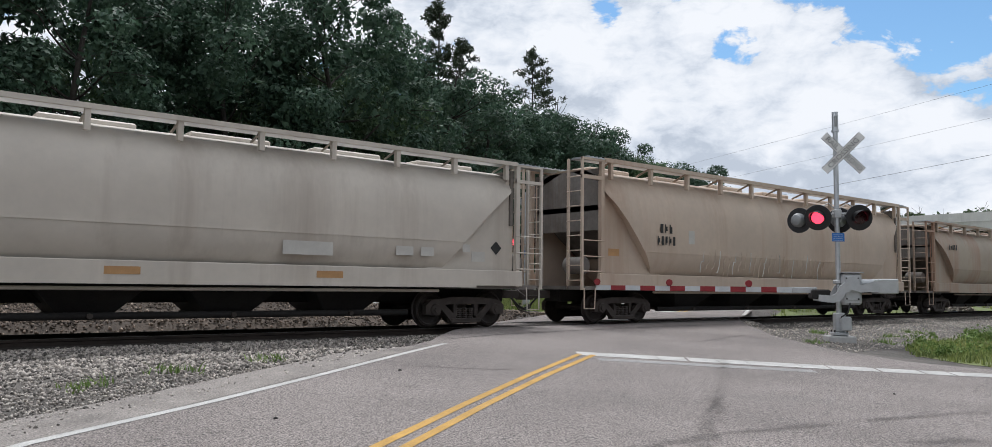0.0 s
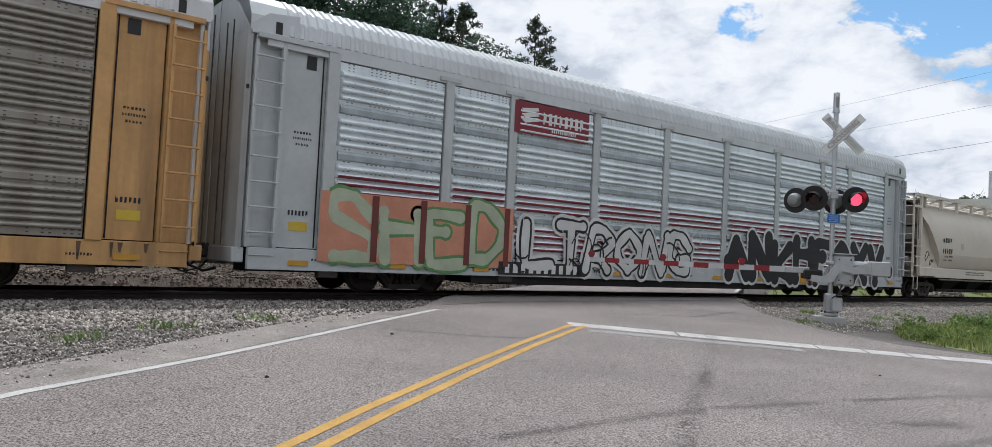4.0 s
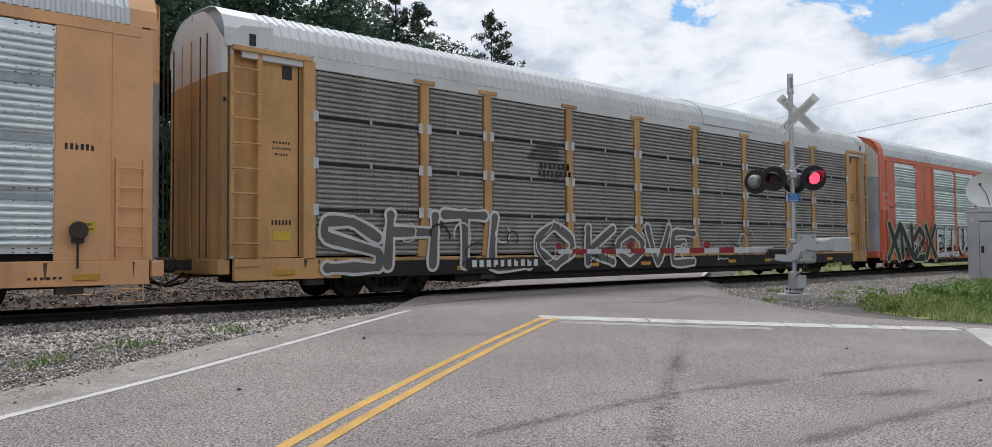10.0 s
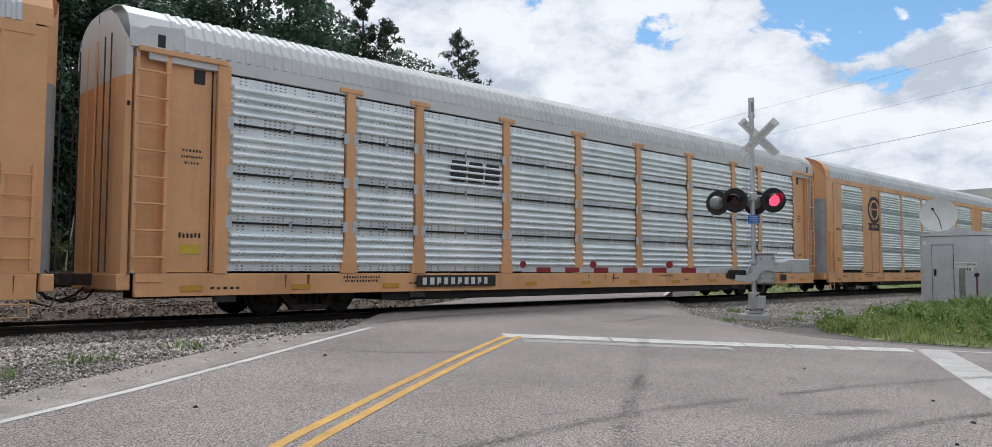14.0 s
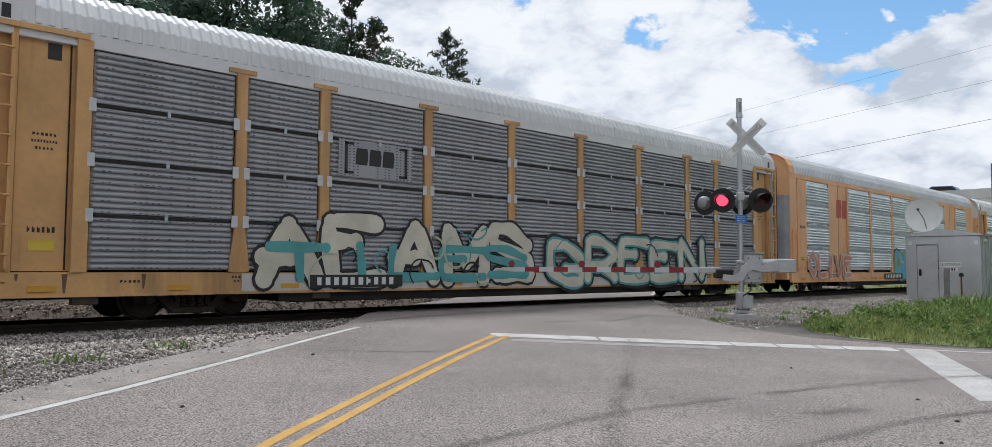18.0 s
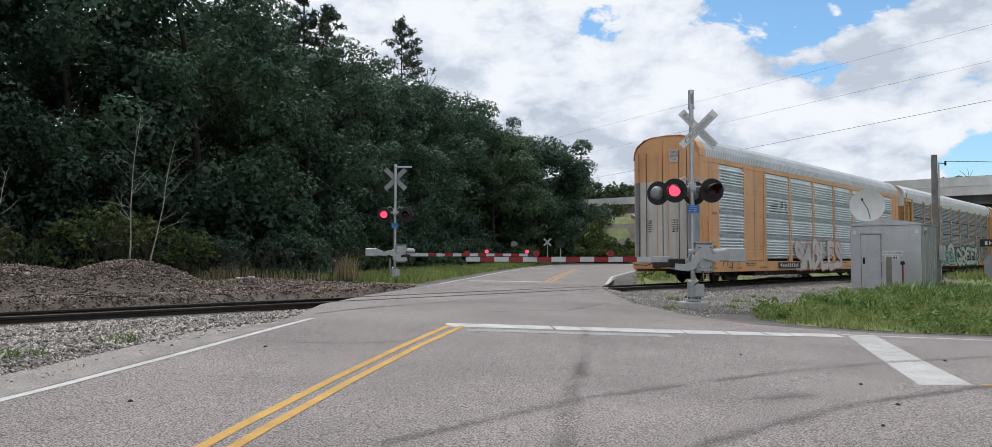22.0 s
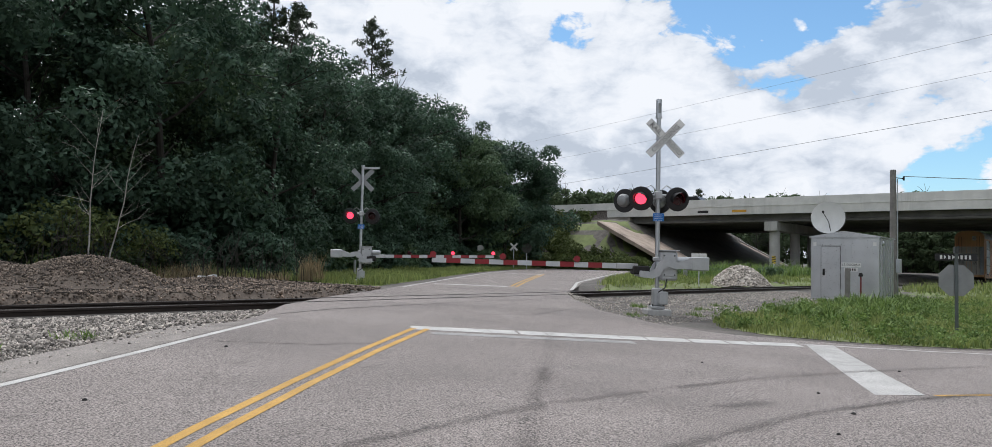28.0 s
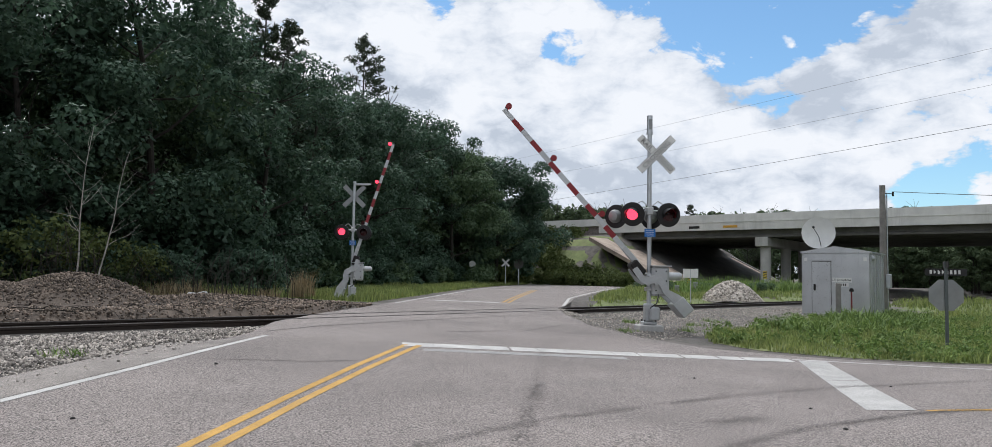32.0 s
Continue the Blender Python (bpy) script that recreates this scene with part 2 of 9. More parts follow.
RAILTOP = material("polished_rail_head", (0.16, 0.15, 0.14), 0.4, metal=0.6, vary=0.15)
TIE = material("creosoted_timber", (0.075, 0.06, 0.05), 0.95, vary=0.4, scale=3, fine=25, bump=0.006)
GALV = material("galvanised_steel", (0.58, 0.60, 0.62), 0.42, metal=0.75, vary=0.15, scale=3, fine=25)
ALU = material("cast_aluminium", (0.52, 0.53, 0.54), 0.5, metal=0.5, vary=0.12, scale=4, fine=40, stain=(0.35, 0.34, 0.33), stain_amount=0.2)
BRUSHED = material("brushed_aluminium_sheet", (0.60, 0.615, 0.63), 0.34, metal=0.8, vary=0.12, scale=1.2, fine=30, stain=(0.46, 0.47, 0.48), stain_amount=0.25, streak=True)
BLACK = material("black_paint", (0.014, 0.014, 0.015), 0.45, vary=0.3)
SIGNWHITE = material("sign_white", (0.78, 0.78, 0.76), 0.5, vary=0.06)
SIGNBLACK = material("sign_black", (0.012, 0.012, 0.012), 0.5, vary=0.1)
SIGNBACK = material("sign_back_aluminium", (0.30, 0.31, 0.31), 0.5, metal=0.5, vary=0.15)
BLUE = material("sign_blue", (0.02, 0.16, 0.50), 0.45, vary=0.08)
REDPAINT = material("reflective_red", (0.26, 0.022, 0.028), 0.4, vary=0.15)
ARMWHITE = material("reflective_silver", (0.55, 0.57, 0.58), 0.4, vary=0.12)
LENSDARK = material("unlit_red_lens", (0.035, 0.004, 0.006), 0.2, vary=0.2)
LENSLIT = material("lit_red_lens", (0.6, 0.02, 0.05), 0.3, vary=0.1, emit=(1.0, 0.045, 0.085, 2.5))
CONCRETE = material("concrete", (0.47, 0.46, 0.45), 0.9, vary=0.2, scale=0.6, fine=14, bump=0.006, bump_scale=30, stain=(0.20, 0.19, 0.17), stain_amount=0.35, streak=True)
DARKCONCRETE = material("weathered_concrete", (0.36, 0.33, 0.29), 0.92, vary=0.3, scale=0.5, fine=9, stain=(0.13, 0.12, 0.10), stain_amount=0.5)
# concrete under the bridge, with the deck's shade put into its colour
UNDERDECK = material("deck_shaded_concrete", (0.13, 0.125, 0.115), 0.95, vary=0.35, scale=0.5, fine=9, stain=(0.06, 0.06, 0.055), stain_amount=0.5)
PALECONCRETE = material("pale_concrete", (0.66, 0.645, 0.62), 0.85, vary=0.15, scale=0.6, fine=14, stain=(0.34, 0.33, 0.31), stain_amount=0.3, streak=True)
BEIGECONCRETE = material("beige_slope_concrete", (0.46, 0.37, 0.30), 0.92, vary=0.3, scale=0.5, fine=9, stain=(0.12, 0.10, 0.08), stain_amount=0.6)
WOODPOLE = material("weathered_pole", (0.25, 0.235, 0.22), 0.95, vary=0.3, scale=3, fine=25, bump=0.006)
DISHWHITE = material("dish_white", (0.74, 0.74, 0.72), 0.5, vary=0.08)
WIRE = material("cable", (0.16, 0.16, 0.17), 0.7, vary=0.2)
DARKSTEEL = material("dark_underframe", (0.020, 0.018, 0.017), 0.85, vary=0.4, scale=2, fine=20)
TRUCKSTEEL = material("grimy_cast_steel", (0.062, 0.050, 0.044), 0.85, vary=0.35, scale=4, fine=30, bump=0.004)
WHEELSTEEL = material("wheel_steel", (0.045, 0.036, 0.032), 0.7, vary=0.3, scale=4, fine=30)
GALVROOF = material("galvanised_roof", (0.60, 0.62, 0.63), 0.48, metal=0.35, vary=0.12, scale=0.8, fine=12, stain=(0.42, 0.42, 0.41), stain_amount=0.25)
WHITEROOF = material("white_roof", (0.66, 0.67, 0.67), 0.55, vary=0.10, scale=0.8, fine=12, stain=(0.45, 0.45, 0.43), stain_amount=0.25)
YELLOW = material("yellow_car_paint", (0.78, 0.425, 0.205), 0.5, vary=0.14, scale=0.7, fine=9, stain=(0.42, 0.21, 0.105), stain_amount=0.4, streak=True)
OLDYELLOW = material("faded_yellow_car_paint", (0.63, 0.365, 0.145), 0.65, vary=0.2, scale=0.8, fine=9, stain=(0.15, 0.09, 0.05), stain_amount=0.6, streak=True)
ORANGE = material("orange_red_car_paint", (0.68, 0.165, 0.088), 0.55, vary=0.16, scale=0.8, fine=9, stain=(0.30, 0.085, 0.055), stain_amount=0.35, streak=True)
GREYPAINT = material("grey_car_paint", (0.52, 0.55, 0.555), 0.55, vary=0.14, scale=0.8, fine=9, stain=(0.24, 0.23, 0.22), stain_amount=0.4, streak=True)
TANSTAIN = (0.22, 0.15, 0.10)
BOXWHITE = material("white_end_panel", (0.62, 0.59, 0.54), 0.6, vary=0.14, scale=0.8, fine=9, stain=(0.30, 0.22, 0.15), stain_amount=0.4, streak=True)
DOORSILVER = material("galvanised_door_facet", (0.36, 0.385, 0.41), 0.5, metal=0.4, vary=0.25, scale=1.0, fine=12, stain=(0.16, 0.16, 0.16), stain_amount=0.4, streak=True)
# hopper ends: grime, and the shade they stand in, both in the colour
HOPPERENDSHADE = material("grimy_shaded_hopper_end", (0.22, 0.20, 0.18), 0.85, vary=0.3, scale=1.5, fine=12, stain=(0.10, 0.07, 0.05), stain_amount=0.5, streak=True)
HOPPERGREY = material("pale_grey_hopper_paint", (0.60, 0.545, 0.475), 0.6, vary=0.12, scale=0.5, fine=6, stain=(0.30, 0.24, 0.19), stain_amount=0.45, streak=True)
HOPPERTAN = material("tan_stained_hopper_paint", (0.57, 0.46, 0.365), 0.65, vary=0.14, scale=0.5, fine=6, stain=(0.36, 0.23, 0.155), stain_amount=0.5, streak=True)
HOPPERRUST = material("rust_stained_hopper_paint", (0.42, 0.35, 0.28), 0.65, vary=0.16, scale=0.5, fine=6, stain=(0.32, 0.13, 0.06), stain_amount=0.7, streak=True)
HOPPERCLEAN = material("cream_hopper_paint", (0.70, 0.635, 0.545), 0.55, vary=0.08, scale=0.5, fine=6, stain=(0.46, 0.39, 0.32), stain_amount=0.3, streak=True)
PATCH = material("paint_patch", (0.55, 0.53, 0.49), 0.6, vary=0.12)
ORANGEPATCH = material("orange_reflector", (0.50, 0.28, 0.12), 0.5, vary=0.2)
AMBER = material("amber_reflector", (0.62, 0.33, 0.04), 0.45, vary=0.15)
LABELYELLOW = material("yellow_label", (0.65, 0.47, 0.05), 0.5, vary=0.1)
INK = material("black_lettering", (0.02, 0.02, 0.02), 0.6, vary=0.2)
INKWHITE = material("white_lettering", (0.68, 0.68, 0.66), 0.6, vary=0.1)
MAROON = material("maroon_panel", (0.21, 0.015, 0.03), 0.5, vary=0.15, stain=(0.12, 0.02, 0.02), stain_amount=0.3)
GRIME = material("sooty_rust_run", (0.17, 0.105, 0.065), 0.9, vary=0.4, scale=4, fine=20)
LOGORED = material("logo_red", (0.45, 0.08, 0.04), 0.55, vary=0.15)


def screen_material(name, color, rough, metal, stain, amount):
    """Perforated corrugated sheet: rows of short dark slots punched in the metal."""
    m = material(name, color, rough, metal, vary=0.14, scale=0.9, fine=14, stain=stain, stain_amount=amount, streak=True)
    n, l = m.node_tree.nodes, m.node_tree.links
    b = n["Principled BSDF"]
    tc = n.new("ShaderNodeTexCoord")
    sp = n.new("ShaderNodeSeparateXYZ")
    l.new(tc.outputs["Object"], sp.inputs[0])

    def calc(op, a, c):
        k = n.new("ShaderNodeMath")
        k.operation = op
        for i, v in enumerate((a, c)):
            if hasattr(v, "is_output"):
                l.new(v, k.inputs[i])
            else:
                k.inputs[i].default_value = v
        return k.outputs[0]

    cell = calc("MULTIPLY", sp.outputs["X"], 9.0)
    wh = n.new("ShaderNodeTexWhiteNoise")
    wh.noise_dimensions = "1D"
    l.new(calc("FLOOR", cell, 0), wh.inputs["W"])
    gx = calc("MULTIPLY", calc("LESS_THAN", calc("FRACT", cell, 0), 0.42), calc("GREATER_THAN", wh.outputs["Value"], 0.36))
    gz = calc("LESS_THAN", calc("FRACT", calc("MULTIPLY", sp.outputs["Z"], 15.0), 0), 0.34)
    # slots sit only on the flats between ribs; their density also paints in shade
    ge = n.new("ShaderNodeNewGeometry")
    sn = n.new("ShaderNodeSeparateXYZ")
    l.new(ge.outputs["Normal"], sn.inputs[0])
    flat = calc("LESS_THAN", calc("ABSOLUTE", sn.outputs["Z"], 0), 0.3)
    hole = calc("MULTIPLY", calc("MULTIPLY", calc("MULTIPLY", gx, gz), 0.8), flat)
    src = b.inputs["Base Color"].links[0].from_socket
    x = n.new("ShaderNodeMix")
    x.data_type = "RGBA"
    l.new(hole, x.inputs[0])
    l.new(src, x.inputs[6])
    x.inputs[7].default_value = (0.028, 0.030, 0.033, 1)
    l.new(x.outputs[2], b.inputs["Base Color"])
    return m


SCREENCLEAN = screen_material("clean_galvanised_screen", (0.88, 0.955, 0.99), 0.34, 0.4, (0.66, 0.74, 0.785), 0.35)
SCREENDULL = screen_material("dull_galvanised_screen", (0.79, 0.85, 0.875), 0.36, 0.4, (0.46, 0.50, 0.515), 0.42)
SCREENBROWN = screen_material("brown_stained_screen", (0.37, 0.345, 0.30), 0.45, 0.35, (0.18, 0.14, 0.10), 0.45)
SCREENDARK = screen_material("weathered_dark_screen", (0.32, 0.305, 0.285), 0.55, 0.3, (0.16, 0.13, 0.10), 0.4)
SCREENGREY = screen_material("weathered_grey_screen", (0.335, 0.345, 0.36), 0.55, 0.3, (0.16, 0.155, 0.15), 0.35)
PLAINGALV = material("plain_galvanised_band", (0.46, 0.51, 0.535), 0.42, 0.5, vary=0.25, scale=2.5, fine=20)


class Build:
    """Collects faces of simple solids into one mesh."""

    def __init__(self):
        self.v, self.f, self.m = [], [], []

    def add(self, verts, faces, mat=0):
        o = len(self.v)
        self.v.extend(verts)
        self.f.extend(tuple(i + o for i in f) for f in faces)
        self.m.extend([mat] * len(faces))
        return self

    def box(self, x0, x1, y0, y1, z0, z1, mat=0, chamfer=0.0):
        if chamfer:
            c = min(chamfer, (x1 - x0) * 0.4, (y1 - y0) * 0.4, (z1 - z0) * 0.4)
            return self.cbox(x0, x1, y0, y1, z0, z1, c, mat)
        p = [(x, y, z) for z in (z0, z1) for y in (y0, y1) for x in (x0, x1)]
        return self.add(p, [(0, 2, 3, 1), (4, 5, 7, 6), (0, 1, 5, 4), (2, 6, 7, 3), (0, 4, 6, 2), (1, 3, 7, 5)], mat)

    def cbox(self, x0, x1, y0, y1, z0, z1, c, mat=0):
        """A box whose twelve edges are chamfered."""
        lo, hi = (x0, y0, z0), (x1, y1, z1)
        p, idx = [], {}
        for s in range(8):
            sg = [(s >> k) & 1 for k in range(3)]
            for ax in range(3):
                q = [(hi[k] if sg[k] else lo[k]) for k in range(3)]
                for k in range(3):
                    if k != ax:
                        q[k] += -c if sg[k] else c
                idx[s, ax] = len(p)
                p.append(tuple(q))
        f = []
        for ax in range(3):
            a, b = [k for k in range(3) if k != ax]
            for side in (0, 1):
                base = side << ax
                ring = [idx[base | (i << a) | (j << b), ax] for i, j in ((0, 0), (1, 0), (1, 1), (0, 1))]
                f.append(tuple(ring))
        for ax in range(3):
            a, b = [k for k in range(3) if k != ax]
            for i in (0, 1):
                for j in (0, 1):
                    s0 = (i << a) | (j << b)
                    s1 = s0 | (1 << ax)
                    f.append((idx[s0, a], idx[s1, a], idx[s1, b], idx[s0, b]))
        for s in range(8):
            f.append((idx[s, 0], idx[s, 1], idx[s, 2]))
        return self.add(p, f, mat)

    def tube(self, a, b, r, n=8, mat=0, r2=None):
        a, b = Vector(a), Vector(b)
        d = (b - a)
        if d.length < 1e-6:
            return self
        d.normalize()
        s = d.orthogonal().normalized()
        t = d.cross(s)
        r2 = r if r2 is None else r2
        p = []
        for c, rr in ((a, r), (b, r2)):
            for i in range(n):
                k = 2 * math.pi * i / n
                p.append(tuple(c + s * math.cos(k) * rr + t * math.sin(k) * rr))
        f = [(i, (i + 1) % n, n + (i + 1) % n, n + i) for i in range(n)]
        f += [tuple(range(n - 1, -1, -1)), tuple(range(n, 2 * n))]
        return self.add(p, f, mat)

    def path(self, pts, r, n=6, mat=0):
        """One unbroken bent tube."""
        pts = [Vector(p) for p in pts]
        v, s = [], None
        for i, p in enumerate(pts):
            d = (pts[min(i + 1, len(pts) - 1)] - pts[max(i - 1, 0)]).normalized()
            s = d.orthogonal().normalized() if s is None else (s - d * s.dot(d)).normalized()
            t = d.cross(s)
            v += [tuple(p + (s * math.cos(2 * math.pi * k / n) + t * math.sin(2 * math.pi * k / n)) * r) for k in range(n)]
        f = [(i * n + k, i * n + (k + 1) % n, (i + 1) * n + (k + 1) % n, (i + 1) * n + k) for i in range(len(pts) - 1) for k in range(n)]
        f += [tuple(range(n - 1, -1, -1)), tuple((len(pts) - 1) * n + k for k in range(n))]
        return self.add(v, f, mat)

    def prism(self, prof, axis, lo, hi, mat=0, cap=True):
        """A closed outline in the plane across axis, pushed from lo to hi."""
        n = len(prof)

        def at(p, w):
            if axis == "x":
                return (w, p[0], p[1])
            if axis == "y":
                return (p[0], w, p[1])
            return (p[0], p[1], w)

        v = [at(p, lo) for p in prof] + [at(p, hi) for p in prof]
        f = [(i, (i + 1) % n, n + (i + 1) % n, n + i) for i in range(n)]
        if cap:
            f += [tuple(range(n - 1, -1, -1)), tuple(range(n, 2 * n))]
        return self.add(v, f, mat)

    def lathe(self, prof, center, axis="y", n=24, mat=0):
        """Turns (radius, along) pairs round an axis through center."""
        v, f = [], []
        for r, w in prof:
            for i in range(n):
                k = 2 * math.pi * i / n
                c, s = r * math.cos(k), r * math.sin(k)
                q = {"y": (c, w, s), "x": (w, c, s), "z": (c, s, w)}[axis]
                v.append(tuple(q[j] + center[j] for j in range(3)))
        for a in range(len(prof) - 1):
            for i in range(n):
                j = (i + 1) % n
                f.append((a * n + i, a * n + j, (a + 1) * n + j, (a + 1) * n + i))
        f.append(tuple(range(n - 1, -1, -1)))
        f.append(tuple((len(prof) - 1) * n + i for i in range(n)))
        return self.add(v, f, mat)

    def sheet(self, grid, mat=0, thick=0.0, normal=(0, 1, 0)):
        """Rows of points joined into a sheet; thick pushes a second skin along normal."""
        r, c = len(grid), len(grid[0])
        v = [p for row in grid for p in row]
        f = [(i * c + j, i * c + j + 1, (i + 1) * c + j + 1, (i + 1) * c + j) for i in range(r - 1) for j in range(c - 1)]
        if thick:
            o = len(v)
            v = v + [tuple(p[k] + normal[k] * thick for k in range(3)) for p in v]
            f = f + [tuple(o + i for i in reversed(q)) for q in f]
            edge = [i for i in range(c)] + [(i + 1) * c - 1 for i in range(1, r)] + [(r - 1) * c + j for j in range(c - 2, -1, -1)] + [i * c for i in range(r - 2, 0, -1)]
            for a, b in zip(edge, edge[1:] + edge[:1]):
                f.append((b, a, a + o, b + o))
        return self.add(v, f, mat)

    def mesh(self, name, mats, smooth=False):
        me = bpy.data.meshes.new(name)
        me.from_pydata(self.v, [], self.f)
        for mt in (mats if isinstance(mats, (list, tuple)) else [mats]):
            me.materials.append(mt)
        if any(self.m):
            me.polygons.foreach_set("material_index", self.m)
        if smooth:
            me.polygons.foreach_set("use_smooth", [True] * len(self.f))
            me.set_sharp_from_angle(angle=radians(38))
        me.update()
        bm = bmesh.new()
        bm.from_mesh(me)
        bmesh.ops.recalc_face_normals(bm, faces=bm.faces)
        bm.to_mesh(me)
        bm.free()
        return me


def part(name, build, mats, parent=None, label="", smooth=False, at=None):
    """Links a mesh, or a Build, as one object under its thing."""
    data = build if isinstance(build, bpy.types.Mesh) else build.mesh(name, mats, smooth)
    ob = new(name, data)
    if parent is not None:
        ob.parent = parent
    if at is not None:
        ob.matrix_basis = at
    if label:
        ob["label"] = label
    return ob


def thing(name, label, category, m=None, group="", kind=""):
    ob = new(name)
    ob.empty_display_size = 0.3
    if m is not None:
        ob.matrix_basis = m
    return tagged(ob, label, category, group, kind)


def letters(text, size, depth=0.004, stretch=1.0, heavy=0.0, slant=0.0, align="CENTER"):
    """Flat lettering as a mesh in the x-z plane, facing -y."""
    cu = bpy.data.curves.new("lettering", "FONT")
    cu.body = text
    cu.size = size
    cu.extrude = depth / 2
    cu.offset = heavy
    cu.shear = slant
    cu.align_x = align
    cu.align_y = "CENTER"
    cu.resolution_u = 2
    tmp = bpy.data.objects.new("lettering", cu)
    me = bpy.data.meshes.new_from_object(tmp)
    bpy.data.objects.remove(tmp)
    bpy.data.curves.remove(cu)
    me.transform(Matrix.Diagonal((stretch, 1, 1, 1)))
    me.transform(Matrix.Rotation(radians(90), 4, "X"))
    return me


def lettering(name, text, size, mat, parent, at, label="", **kw):
    me = letters(text, size, **kw)
    me.materials.clear()
    me.materials.append(mat)
    return part(name, me, None, parent, label, at=at)


def bars(n_chars, height, width, thick=0.004, seed=0):
    """Unreadable characters: a row of small upright bars in the x-z plane."""
    rnd = random.Random(seed)
    b = Build()
    step = width / n_chars
    for i in range(n_chars):
        x = -width / 2 + i * step
        w = step * rnd.uniform(0.5, 0.62)
        if rnd.random() < 0.5:
            b.box(x, x + w, -thick, 0, -height / 2, height / 2)
        else:
            b.box(x, x + w * 0.42, -thick, 0, -height / 2, height / 2)
            b.box(x + w * 0.42, x + w, -thick, 0, -height / 2 + height * rnd.choice((0, 0.24)), height * 0.5 - height * rnd.choice((0, 0.24)))
    return b


def smooth01(v):
    v = max(0.0, min(1.0, v))
    return v * v * (3 - 2 * v)


# ---- the lie of the land: the track runs along x at y = 16.5 ----
RAIL_Z, TRACK_Y = 0.47, 16.5


def level(x, y):
    z = 0.45 * smooth01((y - 2.5) / 11.5)
    if y > 18:
        z += 0.008 * max(0.0, math.hypot(x, y) - 25) * smooth01((y - 18) / 6)
    return z


def mound(x, y):
    """Spoil heaped on the far side of the track, and the motorway bank."""
    z = 0.0
    for cx, cy, rx, ry, h in MOUNDS:
        d = ((x - cx) / rx) ** 2 + ((y - cy) / ry) ** 2
        if d < 1:
            z = max(z, h * (1 - d) ** 1.3)
    return z


MOUNDS = [(10.9, 25.6, 2.6, 3.0, 0.92), (7.0, 26.0, 5.0, 3.2, 0.80), (-2.0, 25.5, 6.5, 3.2, 0.78), (15.5, 25.8, 3.2, 2.0, 0.22), (-15.0, 25.0, 9.0, 3.2, 0.9), (-31.0, 25.0, 10, 3.2, 0.9)]


def road_side(x, y):
    """How far a place lies off the left edge of the road, negative on the road."""
    return (y - 7.4) * 0.816 - (x - 1.12) * 0.578


def ground_z(x, y):
    z = level(x, y)
    # ballast shoulder and the dip beside it, left of the crossing and right of it
    off = abs(y - TRACK_Y)
    on_road = smooth01((9.3 + (y - 12.5) * 1.15 - x) / 1.2) + smooth01((x - (19.0 + (y - 12.5) * 1.25)) / 1.5)
    on_road = min(1.0, on_road)
    if off < 4.5:
        bed = 0.30 - 0.28 * smooth01((off - 1.5) / 2.6)
        z = z + (min(z, bed) - z) * on_road * smooth01((4.5 - off) / 0.8) if off > 1.5 else z + (0.30 - z) * max(on_road, 0.0)
    if y > 19:
        z += mound(x, y)
    # the embankment that carries the upper road to the bridge
    if x > 60 and (y > 36 or y < -40):
        top = smooth01((x - 78) / 12.0) * smooth01((136 - x) / 14.0)
        z = max(z, z + (7.6 - z) * top * smooth01(((y if y > 0 else -y - 8) - 44) / 9.5))
    return z


def terrain(name, xs, ys, fz, mat, label, category):
    b = Build()
    v = [(x, y, fz(x, y)) for y in ys for x in xs]
    c = len(xs)
    f = [(j * c + i, j * c + i + 1, (j + 1) * c + i + 1, (j + 1) * c + i) for j in range(len(ys) - 1) for i in range(c - 1)]
    b.add(v, f)
    me = bpy.data.meshes.new(name)
    me.from_pydata(b.v, [], b.f)
    me.materials.append(mat)
    me.polygons.foreach_set("use_smooth", [True] * len(f))
    ob = new(name, me)
    return tagged(ob, label, category, kind="structure")


def steps(*spans):
    out = []
    for a, b, d in spans:
        n = max(1, round((b - a) / d))
        out += [a + (b - a) * i / n for i in range(n)]
    return out + [spans[-1][1]]


gx = steps((-3000, -200, 350), (-200, -40, 16), (-40, -8, 2.0), (-8, 34, 0.6), (34, 70, 2.0), (70, 130, 2.0), (130, 260, 18), (260, 3000, 390))
gy = steps((-3000, -200, 350), (-200, -20, 18), (-20, 0, 2.5), (0, 32, 0.6), (32, 75, 1.6), (75, 130, 6), (130, 260, 18), (260, 3000, 390))
ground = terrain("ground", gx, gy, ground_z, GRAVEL, "grey gravelly ground with patches of soil", "ground")


